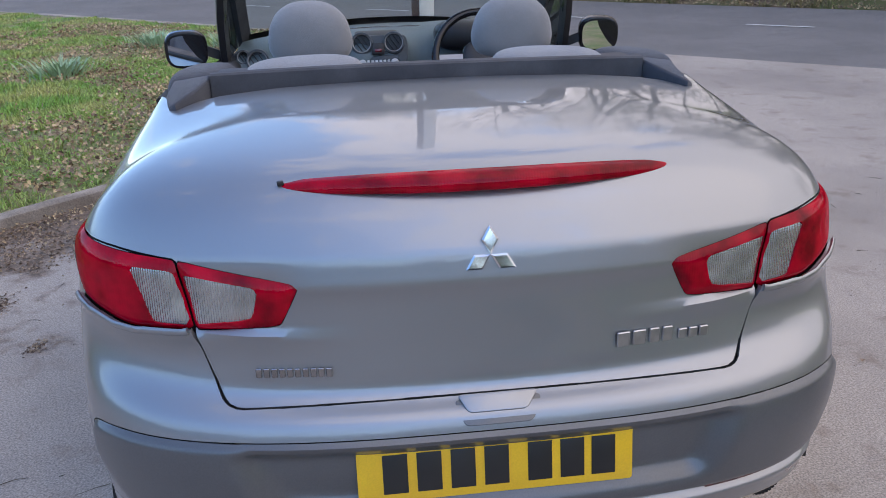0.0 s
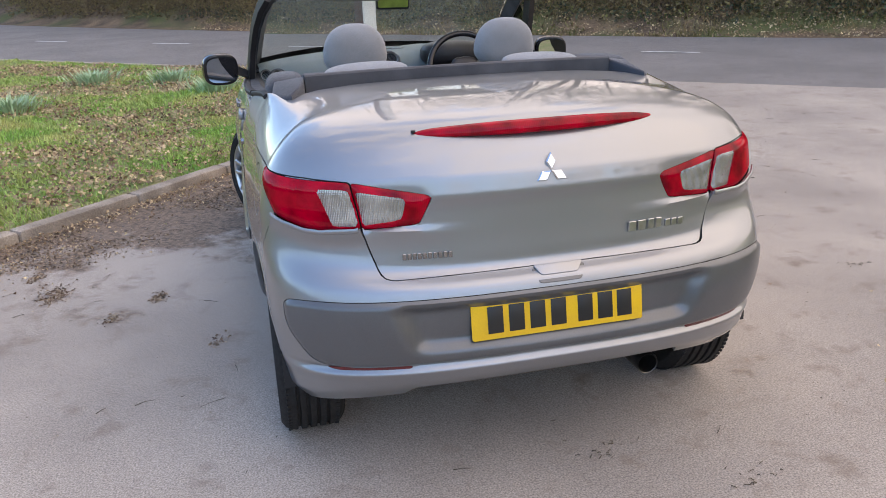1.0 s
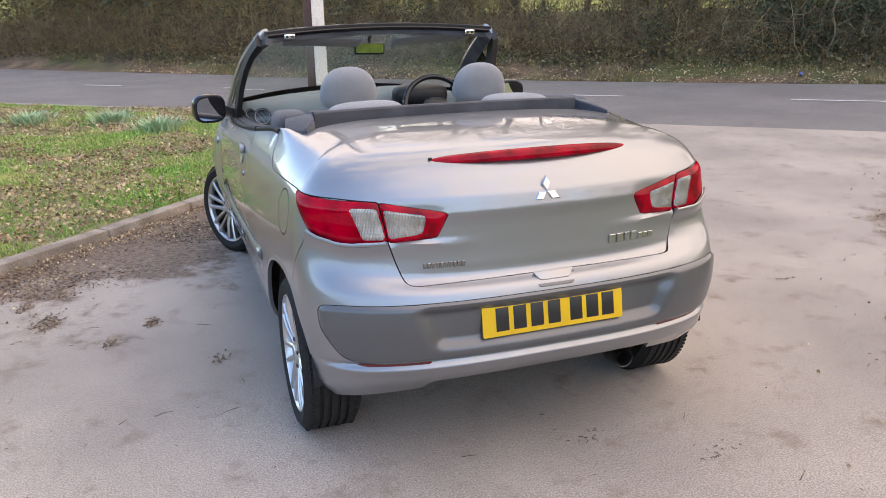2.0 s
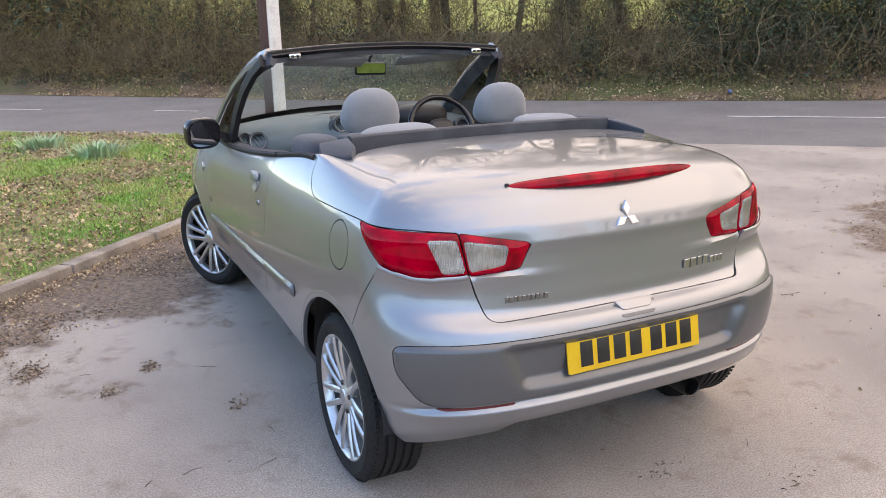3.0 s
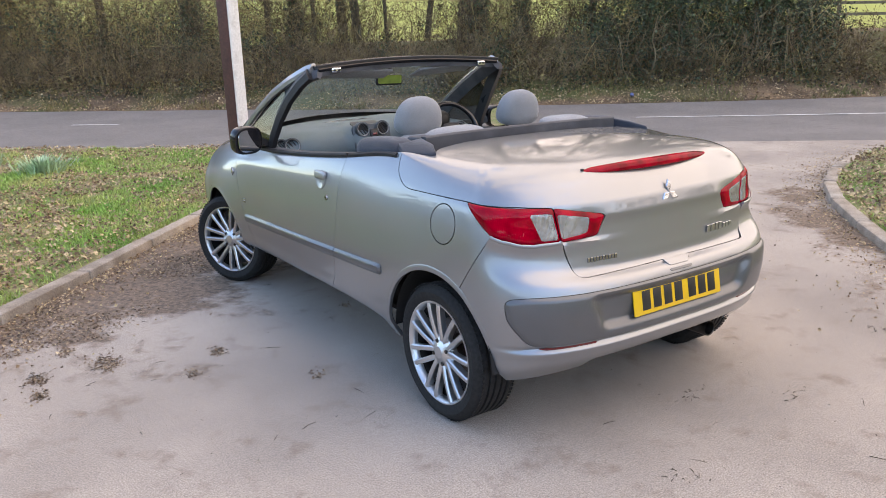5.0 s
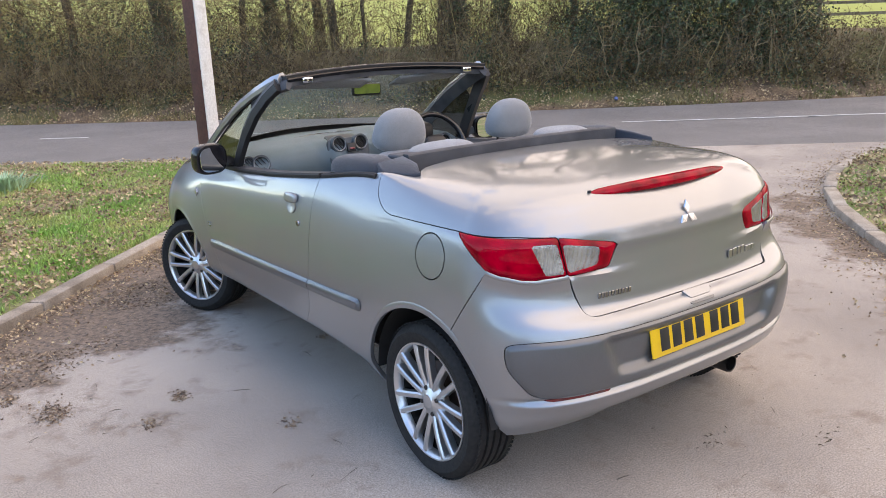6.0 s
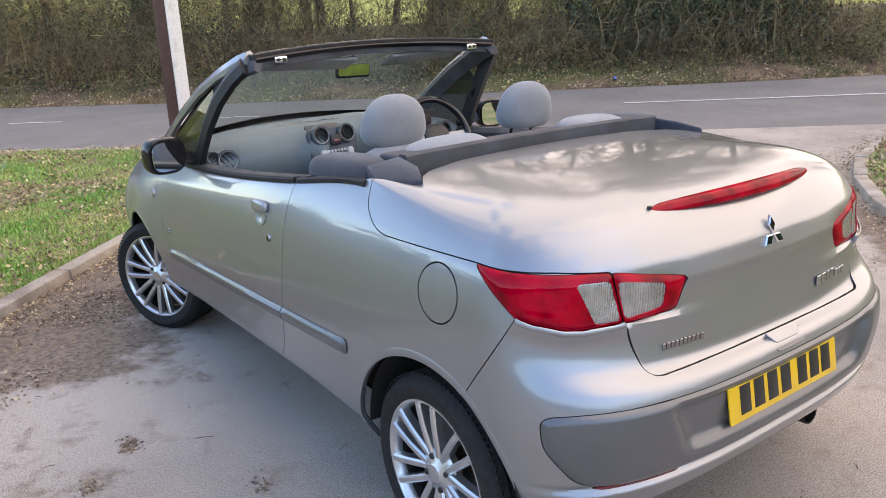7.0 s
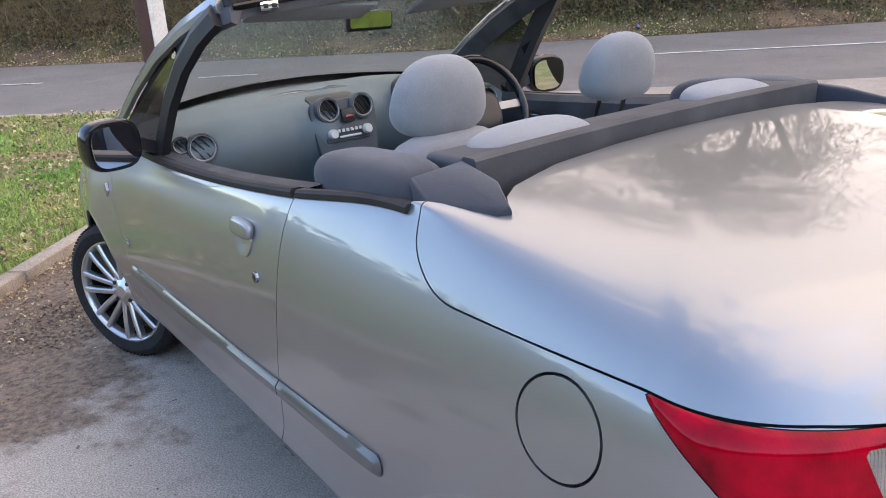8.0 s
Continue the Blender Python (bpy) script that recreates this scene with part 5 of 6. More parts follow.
def dash():
    root = new("dashboard")
    root.parent = car
    root["label"] = "teal-grey dashboard with round air vents"
    bm = bmesh.new()
    g = []
    for x in np.linspace(-0.70, 0.70, 41):
        f = screen_foot(x * 0.97)
        bulge = math.exp(-((x + 0.36) / 0.22) ** 4)
        hood = math.exp(-((x - 0.33) / 0.17) ** 4)
        mid = math.exp(-((x + 0.088) / 0.13) ** 6)
        yr = 1.80 - 0.03 * (abs(x) / 0.7) ** 2 - 0.042 * bulge - 0.066 * mid
        zt = 1.035 - 0.045 * (abs(x) / 0.7) ** 3
        row = [(f.y + 0.02, f.z - 0.008), ((f.y + yr) / 2 + 0.10, zt + 0.012 + 0.012 * hood), (yr + 0.10, zt + 0.006 + 0.03 * hood), (yr + 0.02, zt - 0.018 + 0.03 * hood), (yr - 0.012, zt - 0.060), (yr - 0.004, zt - 0.14), (yr + 0.04, zt - 0.23), (yr + 0.12, 0.72), (yr + 0.14, 0.40)]
        g.append([bm.verts.new((x, y, z)) for y, z in row])
    for a, b in zip(g, g[1:]):
        for k in range(len(a) - 1):
            bm.faces.new((a[k], b[k], b[k + 1], a[k + 1]))
    part("dash_panel", bm, DASH, root, "teal-grey moulded dash panel", angle=60)
    # centre console face
    bm = bmesh.new()
    slab(bm, rounded([(-.105, -.24), (.105, -.24), (.134, .0), (.126, .062), (-.126, .062), (-.134, .0)], 0.03), pose(-0.088, 1.748, 0.985, 78, 0, 0), 0.018, 0.008)
    console = part("centre_console", bm, CONSOLE, root, "dark centre console")
    bm = bmesh.new()
    slab(bm, rounded([(-.092, -.032), (.092, -.032), (.092, .032), (-.092, .032)], 0.012), pose(-0.088, 1.730, 0.930, 78, 0, 0), 0.022, 0.004)
    radio = part("radio", bm, CONSOLE, root, "dark radio panel with pale knobs")
    for x in (-.070, .070):
        bm = bmesh.new()
        lathe(bm, [(0, 0.040), (0.014, 0.040), (0.017, 0.036), (0.018, 0.02)], pose(-0.088 + x, 1.722, 0.930, 78, 0, 0), 20)
        part("knob", bm, WHITE_KNOB, radio, "pale round knob")
    for k in range(6):
        bm = bmesh.new()
        box(bm, (0.012, 0.012, 0.006), pose(-0.088, 1.722, 0.930, 78, 0, 0) @ Matrix.Translation(((k - 2.5) * 0.0175, 0.008, 0.025)), 0.002, 1)
        part("button", bm, WHITE_KNOB, radio)
    bm = bmesh.new()
    box(bm, (0.088, 0.008, 0.006), pose(-0.088, 1.722, 0.930, 78, 0, 0) @ Matrix.Translation((0, -0.014, 0.024)), 0.002, 1)
    part("slot", bm, WHITE_KNOB, radio)
    bm = bmesh.new()
    box(bm, (0.055, 0.050, 0.016), pose(-0.088, 1.705, 0.995, 78, 0, 0), 0.006)
    part("hazard_panel", bm, BLACK_PLASTIC, root)
    bm = bmesh.new()
    box(bm, (0.030, 0.014, 0.006), pose(-0.088, 1.695, 0.990, 78, 0, 0), 0.003)
    part("hazard_button", bm, RED_DEEP, root, "red hazard button")
    # display hood on top
    bm = bmesh.new()
    slab(bm, rounded([(-.105, 0), (.105, 0), (.092, .10), (-.092, .10)], 0.02), pose(-0.088, 1.762, 1.016, 16, 0, 0), 0.014, 0.003)
    part("display_tray", bm, PLATE_BLACK, root, "dark display in the top of the dash")

    def vent(x, y, z, r, yaw, pitch):
        m = Matrix.Translation((x, y, z)) @ Matrix.Rotation(radians(yaw), 4, "Z") @ Matrix.Rotation(radians(90 - pitch), 4, "X")
        bm = bmesh.new()
        lathe(bm, [(r * 0.90, 0.004), (r * 0.95, 0.012), (r * 1.06, 0.011), (r * 1.10, 0.004), (r * 1.12, -0.035)], m, 36)
        ring = part("air_vent", bm, CONSOLE, root, "round air vent with a thin silver ring")
        bm = bmesh.new()
        lathe(bm, [(r * 0.82, 0.004), (r * 0.85, 0.0125), (r * 0.91, 0.0135), (r * 0.93, 0.006)], m, 36)
        part("vent_ring", bm, SILVER_PLASTIC, ring, "thin silver ring")
        bm = bmesh.new()
        lathe(bm, [(0.0, -0.012), (r * 0.82, -0.012), (r * 0.82, 0.004)], m, 30)
        part("vent_bowl", bm, PLATE_BLACK, ring)
        for k in (-1, 0, 1):
            bm = bmesh.new()
            half = math.sqrt(max(0.01, 0.62 - (k * 0.42) ** 2)) * r
            box(bm, (0.004, half * 2, 0.010), m @ Matrix.Rotation(0.6, 4, "Z") @ Matrix.Translation((k * 0.42 * r, 0, 0)), 0.001, 1)
            part("vent_slat", bm, BLACK_PLASTIC, ring)

    vent(-0.157, 1.722, 1.018, 0.043, 0, 12)
    vent(-0.019, 1.722, 1.018, 0.043, 0, 12)
    vent(-0.607, 1.765, 0.955, 0.047, -6, 12)
    vent(-0.668, 1.782, 0.972, 0.028, -14, 12)
    vent(0.607, 1.765, 0.955, 0.047, 6, 12)
    # instrument pod and steering wheel
    bm = bmesh.new()
    superblock(bm, (0.33, 0.20, 0.13), pose(0.325, 1.76, 1.035), 3)
    part("instrument_pod", bm, BLACK_PLASTIC, root, "black instrument pod")
    return root


dash()
bm = bmesh.new()
wm = Matrix.Translation((0.315, 1.43, 0.985)) @ Matrix.Rotation(radians(66), 4, "X")
ring = [(0.185 + 0.0155 * math.cos(a), 0.0155 * math.sin(a)) for a in np.linspace(0, 2 * math.pi, 12, endpoint=False)]
lathe(bm, ring, wm, 56, closed=True)
sw = part("steering_wheel", bm, GLOSS_BLACK, car, "black three-spoke steering wheel")
bm = bmesh.new()
superblock(bm, (0.15, 0.15, 0.05), wm @ Matrix.Translation((0, -0.01, -0.01)), 3)
part("wheel_boss", bm, BLACK_PLASTIC, sw)
for a in (0, 180, 262, 278):
    bm = bmesh.new()
    c, s = math.cos(radians(a)), math.sin(radians(a))
    sweep(bm, [wm @ Vector((r * c, r * s, -0.008)) for r in (0.05, 0.12, 0.18)], [(-0.016, -0.006), (0.016, -0.006), (0.014, 0.006), (-0.014, 0.006)], [(wm.to_3x3() @ Vector((0, 0, 1)))[:]] * 3)
    part("spoke", bm, SILVER_PLASTIC, sw)
bm = bmesh.new()
tube(bm, [wm @ Vector((0, 0, -0.02)), wm @ Vector((0, 0, -0.30))], 0.035, 14)
part("column", bm, BLACK_PLASTIC, sw)


def front_seat(sgn, lift):
    root = new("front_seat")
    root.parent = car
    root["label"] = "grey cloth front seat with a rounded headrest"
    x = sgn * 0.335
    bm = bmesh.new()
    superblock(bm, (0.50, 0.52, 0.20), pose(x, 1.12, 0.50, 6), 3.5)
    part("seat_cushion", bm, FABRIC, root)
    bm = bmesh.new()
    superblock(bm, (0.49, 0.17, 0.66 + 2 * lift), pose(x, 0.835, 0.760 + lift, 14), 3.6, taper=0.14)
    part("backrest", bm, FABRIC, root)
    bm = bmesh.new()
    superblock(bm, (0.40, 0.06, 0.50), pose(x, 0.752, 0.775, 14), 3.2)
    part("back_panel", bm, FABRIC_DARK, root)
    m = pose(x * (1.0 if sgn < 0 else 0.92), 0.800, 1.168 + (0.002 if sgn < 0 else -0.002), 12)
    bm = bmesh.new()
    superblock(bm, (0.296, 0.155, 0.200), m, 2.55, 40, 24, taper=0.27)
    for v in bm.verts:
        q = m.inverted() @ v.co
        if q.z < -0.075:
            q.z = -0.075 - 0.2 * (abs(q.z) - 0.075)
            v.co = m @ q
    part("headrest", bm, FABRIC, root, "rounded grey cloth headrest")
    bm = bmesh.new()
    tube(bm, [m @ Vector((-0.055, 0, -0.06)), m @ Vector((-0.055, 0.012, -0.16))], 0.0065, 10)
    part("headrest_post", bm, DARK_METAL, root)
    bm = bmesh.new()
    tube(bm, [m @ Vector((0.055, 0, -0.06)), m @ Vector((0.055, 0.012, -0.16))], 0.0065, 10)
    part("headrest_post", bm, DARK_METAL, root)


front_seat(-1, 0.004)
front_seat(1, -0.040)

# rear bench: backrest, the padded top behind it, two head bolsters, and the side bolsters
bench = new("rear_bench")
bench.parent = car
bench["label"] = "grey cloth rear bench with two head bolsters"
bm = bmesh.new()
superblock(bm, (1.16, 0.16, 0.62), pose(0, 0.53, 0.80, 10), 4)
part("bench_back", bm, FABRIC_DARK, bench)
bm = bmesh.new()
superblock(bm, (1.10, 0.46, 0.18), pose(0, 0.74, 0.53, 4), 4)
part("bench_cushion", bm, FABRIC_DARK, bench)
for sgn in (-1, 1):
    bm = bmesh.new()
    superblock(bm, (0.35, 0.145, 0.056), pose(sgn * 0.345, 0.462, 1.116, 10, sgn * 1.5, 0), 2.7, 36, 18, taper=0.18)
    part("head_bolster", bm, FABRIC, bench, "light grey cloth head bolster")
bm = bmesh.new()
box(bm, (1.17, 0.14, 0.05), pose(0, 0.450, 1.094, -2), 0.014, 3)
part("bench_top", bm, TRIM_GREY, bench, "slate grey padded top of the bench")
# the band behind the bench, along the roof well
bm = bmesh.new()
pts = [(x, 0.375 + 0.018 * (1 - (x / 0.585) ** 2), 1.096 + 0.004 * (1 - (x / 0.585) ** 2)) for x in np.linspace(-0.585, 0.585, 21)]
sweep(bm, pts, [(-0.020, -0.075), (0.020, -0.075), (0.022, 0.026), (0.016, 0.031), (-0.012, 0.031), (-0.018, 0.026)])
part("roof_well_band", bm, TRIM_GREY, car, "slate grey vinyl band along the roof well")
bm = bmesh.new()
box(bm, (1.36, 0.30, 0.02), pose(0, 0.30, 0.985), 0.004)
part("roof_well", bm, UNDER, car)
for sgn in (-1, 1):
    bm = bmesh.new()
    superblock(bm, (0.150, 0.450, 0.186), pose(sgn * 0.640, 0.618, 1.020, -4, 0, sgn * 4), 3.6, 36, 18)
    part("side_bolster", bm, FABRIC_DARK, car, "dark grey side bolster beside the bench")
    bm = bmesh.new()
    plan_pts = [(.690, .420, 1.104), (.582, .392, 1.122), (.600, .270, 1.108), (.645, .185, 1.086), (.664, .200, 1.078), (.706, .345, 1.068)]
    topv = [bm.verts.new((sgn * a, b, c)) for a, b, c in plan_pts]
    lowv = [bm.verts.new((sgn * a, b, c - 0.10)) for a, b, c in plan_pts]
    mid = bm.verts.new((sgn * .645, .310, 1.106))
    for k in range(6):
        bm.faces.new((topv[k], topv[(k + 1) % 6], mid))
        bm.faces.new((topv[k], lowv[k], lowv[(k + 1) % 6], topv[(k + 1) % 6]))
    bm.faces.new(lowv)
    bmesh.ops.recalc_face_normals(bm, faces=bm.faces)
    rim = [e for e in bm.edges if all(v in topv for v in e.verts)]
    bmesh.ops.bevel(bm, geom=rim, offset=0.010, segments=3, profile=0.5, affect="EDGES")
    part("corner_cover", bm, FABRIC_DARK, car, "slate grey cover over the roof hinge", angle=50)

# ---- the post by the drive ----
POST_WHITE = material("chipped_white_paint", (0.66, 0.66, 0.64), 0.55, 0, (0.48, 0.46, 0.42), 9, spread=(0.5, 0.8), grain=0.12, grain_scale=60)
POST_BROWN = material("rust_brown_paint", (0.13, 0.050, 0.034), 0.7, 0, (0.09, 0.035, 0.025), 6, grain=0.2, grain_scale=50)
post = thing("sign_post", "square roadside post, white-faced with rust-brown sides", "post", at=(0.50, 5.75, 0.05))
bm = bmesh.new()
m = Matrix.Rotation(radians(22), 4, "Z")
box(bm, (0.150, 0.150, 4.6), m @ Matrix.Translation((0, 0, 2.3)), 0.006)
part("post", bm, POST_BROWN, post, "rust-brown post")
bm = bmesh.new()
box(bm, (0.146, 0.012, 4.6), m @ Matrix.Translation((0.003, -0.081, 2.3)), 0.003)
box(bm, (0.012, 0.146, 4.6), m @ Matrix.Translation((0.081, 0, 2.3)), 0.003)
part("white_face", bm, POST_WHITE, post, "white-painted face")

# ---- plants ----
GRASS_BLADE = material("grass_blade", (0.21, 0.38, 0.07), 0.6, 0, (0.42, 0.44, 0.15), 1.3, spread=(0.4, 0.65), random_hue=0.35, island=True)
VERGE_BLADE = material("verge_grass_blade", (0.11, 0.12, 0.03), 0.6, 0, (0.27, 0.19, 0.09), 1.1, spread=(0.4, 0.65), random_hue=0.4, island=True)
DRY_LEAF = material("dead_leaf", (0.48, 0.36, 0.23), 0.8, 0, (0.27, 0.185, 0.105), 3, random_hue=0.65, island=True)
TWIG = material("bare_twig", (0.29, 0.20, 0.095), 0.85, 0, (0.07, 0.048, 0.024), 1.2, random_hue=0.75, island=True)
BARK = material("grey_brown_bark", (0.11, 0.088, 0.06), 0.9, 0, (0.06, 0.05, 0.034), 9, grain=0.4, grain_scale=30, bump=0.9, bump_scale=40)
IVY = material("ivy_leaf", (0.030, 0.045, 0.020), 0.45, 0, (0.062, 0.085, 0.036), 2, random_hue=0.7, island=True)
BRAMBLE = material("brambly_leaf", (0.13, 0.112, 0.036), 0.6, 0, (0.17, 0.105, 0.05), 1.5, random_hue=0.7, island=True)
DAFF = material("daffodil_leaf", (0.30, 0.45, 0.26), 0.5, 0, (0.38, 0.52, 0.32), 6, random_hue=0.25, island=True)
BARK_BITS = material("rotted_leaf_bits", (0.34, 0.25, 0.175), 0.9, 0, (0.16, 0.115, 0.08), 4, random_hue=0.5, island=True)
FAR_LEAF = material("far_foliage", (0.075, 0.085, 0.045), 0.8, 0, (0.11, 0.10, 0.06), 0.6, random_hue=0.3, island=True)
CANE = material("bramble_cane", (0.30, 0.225, 0.125), 0.8, 0, (0.14, 0.10, 0.055), 1.5, random_hue=0.35, island=True)
rng = random.Random(11)


class Heap:
    """Many small pieces gathered into one mesh."""

    def __init__(self):
        self.v, self.f = [], []

    def blade(self, p, tip, w, across):
        k = len(self.v)
        a = across * w
        mid = p + (tip - p) * 0.55 + Vector((0, 0, 0.12 * (tip - p).length))
        self.v += [p - a, p + a, mid + a * 0.75, mid - a * 0.75, tip]
        self.f += [(k, k + 1, k + 2, k + 3), (k + 3, k + 2, k + 4)]

    def leaf(self, p, d, n, size):
        """A folded leaf at p: its length along d, its face towards n."""
        s = d.cross(n).normalized() * size * 0.42
        n = n.normalized() * size * 0.22
        k = len(self.v)
        t = d.normalized() * size
        self.v += [p, p + t * 0.45 + s + n, p + t, p + t * 0.45 - s + n, p + t * 0.5]
        self.f += [(k, k + 1, k + 4), (k + 1, k + 2, k + 4), (k + 2, k + 3, k + 4), (k + 3, k, k + 4)]

    def stick(self, pts, r0, r1):
        n = len(pts)
        k0 = len(self.v)
        for i, p in enumerate(pts):
            d = (pts[min(i + 1, n - 1)] - pts[max(i - 1, 0)]).normalized()
            a = d.cross(Vector((0.3, 0.7, 0.2))).normalized()
            b = d.cross(a)
            r = r0 + (r1 - r0) * i / (n - 1)
            for j in range(3):
                t = 2.0944 * j
                self.v.append(p + a * (r * math.cos(t)) + b * (r * math.sin(t)))
        for i in range(n - 1):
            for j in range(3):
                a, b = k0 + 3 * i + j, k0 + 3 * i + (j + 1) % 3
                self.f.append((a, b, b + 3, a + 3))

    def done(self, name, mat, label, category, parent=None, kind="stuff"):
        ob = link(name, self.v, self.f, mat, parent, smooth=False)
        return tagged(ob, label, category, kind=kind) if parent is None else ob


def rand_dir(up=0.0):
    v = Vector((rng.gauss(0, 1), rng.gauss(0, 1), rng.gauss(0, 1) + up))
    return v.normalized()


def grass(name, ring, box_area, count, label, dist_fade, core=None):
    h = Heap()
    x0, x1, y0, y1 = box_area
    made = 0
    for _ in range(count * 4):
        if made >= count:
            break
        x, y = rng.uniform(x0, x1), rng.uniform(y0, y1)
        d = math.hypot(x + 1.5, y - 0.5)
        if rng.random() > dist_fade(d) or not inside(ring, x, y):
            continue
        if core and inside(core, x, y) and rng.random() < 0.82:
            continue
        patch = noise.noise(Vector((x * 0.8, y * 0.8, 2.0))) + 0.6 * noise.noise(Vector((x * 2.7, y * 2.7, 6.0)))
        if patch < -0.12 and rng.random() < 0.8:
            continue
        p = Vector((x, y, lawn_height(x, y) - 0.01))
        tall = rng.uniform(0.025, 0.06) * (1.0 + 0.7 * max(0, patch))
        lean = Vector((rng.gauss(0, 0.75), rng.gauss(0, 0.75), 1.0)).normalized()
        a = rng.uniform(0, 6.28)
        w = rng.uniform(0.0022, 0.0046) * (1 + 0.10 * d)
        h.blade(p, p + lean * tall, w, Vector((math.cos(a), math.sin(a), 0)))
        made += 1
    return h.done(name, GRASS_BLADE, label, "grass")


LAWN_L = offset_ring(LEFT_LAWN, 1, 0.12)
LAWN_R = offset_ring(RIGHT_LAWN, -1, 0.12)
grass("grass_left", LAWN_L, (-9, 2.2, 0.5, 16), 170000, "short green grass with thin patches on the verge", lambda d: min(1.0, (5.0 / max(d, 1)) ** 1.2))
grass("grass_right", LAWN_R, (2.3, 10, -2.5, 3.2), 17000, "short green grass on the island, thick along the kerb", lambda d: 1.0, core=offset_ring(RIGHT_LAWN, -1, 0.42))


def litter():
    """Dead leaves: on the lawns, along the kerbs and on the far verge."""
    h = Heap()
    def drop(x, y, z, size):
        d = Vector((rng.gauss(0, 1), rng.gauss(0, 1), rng.gauss(0, 0.5)))
        h.leaf(Vector((x, y, z + rng.uniform(0.004, 0.012))), d, Vector((rng.gauss(0, 0.8), rng.gauss(0, 0.8), 1)), size)
    n = 0
    while n < 30000:
        x, y = rng.uniform(-8, 2.2), rng.uniform(0.5, 13)
        patch = noise.noise(Vector((x * 0.8, y * 0.8, 2.0))) + 0.6 * noise.noise(Vector((x * 2.7, y * 2.7, 6.0)))
        if inside(LAWN_L, x, y) and -patch > rng.uniform(-0.25, 0.35):
            drop(x, y, lawn_height(x, y) + rng.uniform(0.015, 0.04), rng.uniform(0.018, 0.045))
            n += 1
    n = 0
    while n < 15000:
        x, y = rng.uniform(2.3, 9), rng.uniform(-2, 3)
        if inside(LAWN_R, x, y):
            drop(x, y, lawn_height(x, y) + rng.uniform(0, 0.03), rng.uniform(0.022, 0.05))
            n += 1
    for path, side, near, count in ((left_path, -1, 0.16, 26000), (right_path, 1, 0.16, 9000)):
        for _ in range(count):
            k = rng.randrange(len(path) - 1)
            p, q = path[k], path[k + 1]
            if p.y < -3 or p.y > 9:
                continue
            d = (q - p).normalized()
            c = p.lerp(q, rng.random()) + side * (0.02 + rng.expovariate(1 / near)) * Vector((-d.y, d.x, 0))
            drop(c.x, c.y, ground_height(c.x, c.y) + 0.004 + rng.uniform(0, 0.012), rng.uniform(0.009, 0.026))
    for _ in range(14000):
        k = rng.randrange(len(left_path) - 1)
        p, q = left_path[k], left_path[k + 1]
        if p.y < -3 or p.y > 9:
            continue
        d = (q - p).normalized()
        c = p.lerp(q, rng.random()) + (0.16 + rng.expovariate(1 / 0.45)) * Vector((-d.y, d.x, 0))
        if inside(LAWN_L, c.x, c.y) and noise.noise(Vector((c.x * 0.9, c.y * 0.9, 5))) > -0.25:
            drop(c.x, c.y, lawn_height(c.x, c.y) + rng.uniform(0.025, 0.055), rng.uniform(0.016, 0.04))
    for _ in range(14000):
        s = rng.uniform(-14, 16)
        n = road_far(s) + 0.1 + abs(rng.gauss(0, 1.4))
        x, y = plan(s, n)
        drop(x, y, ground_height(x, y) + 0.01, rng.uniform(0.028, 0.06))
    h.done("dead_leaves", DRY_LEAF, "dead brown leaves scattered over turf and along the kerbs", "leaves")


litter()


def openness(s):
    """How far one sees through the hedge's upper part to the field: 1 open, 0 closed."""
    return max(0.0, 1 - abs(s - 4.4) / 2.6, 1 - abs(s - 0.4) / 0.9)


def shrub(stems, s, e, tall):
    """Several stems from one foot, leaning apart, with side twigs at wide angles."""
    x, y = plan(s, road_far(s) + e)
    foot = Vector((x, y, ground_height(x, y) - 0.05))
    for _ in range(rng.randint(3, 6)):
        lean = Vector((rng.gauss(0, 0.55), rng.gauss(0, 0.55), 1)).normalized()
        long = tall * rng.uniform(0.5, 1.15)
        bend = rand_dir() * 0.35 * long
        p = foot + Vector((rng.gauss(0, 0.12), rng.gauss(0, 0.12), 0))
        at = lambda t: p + lean * long * t + bend * t * t
        r = rng.uniform(0.004, 0.012)
        stems.stick([at(0), at(0.3), at(0.65), at(1)], r, r * 0.35)
        for _ in range(4):
            t = rng.uniform(0.2, 0.95)
            d = (lean * 0.35 + rand_dir()).normalized()
            q, g = at(t), long * rng.uniform(0.15, 0.42)
            droop = rand_dir() * 0.2 * g
            stems.stick([q, q + d * g * 0.5 + droop, q + d * g], r * 0.5, r * 0.22)
            for _ in range(2):
                k = q + d * g * rng.uniform(0.3, 0.9) + droop
                stems.stick([k, k + (d * 0.4 + rand_dir()).normalized() * g * rng.uniform(0.25, 0.55)], r * 0.3, r * 0.16)


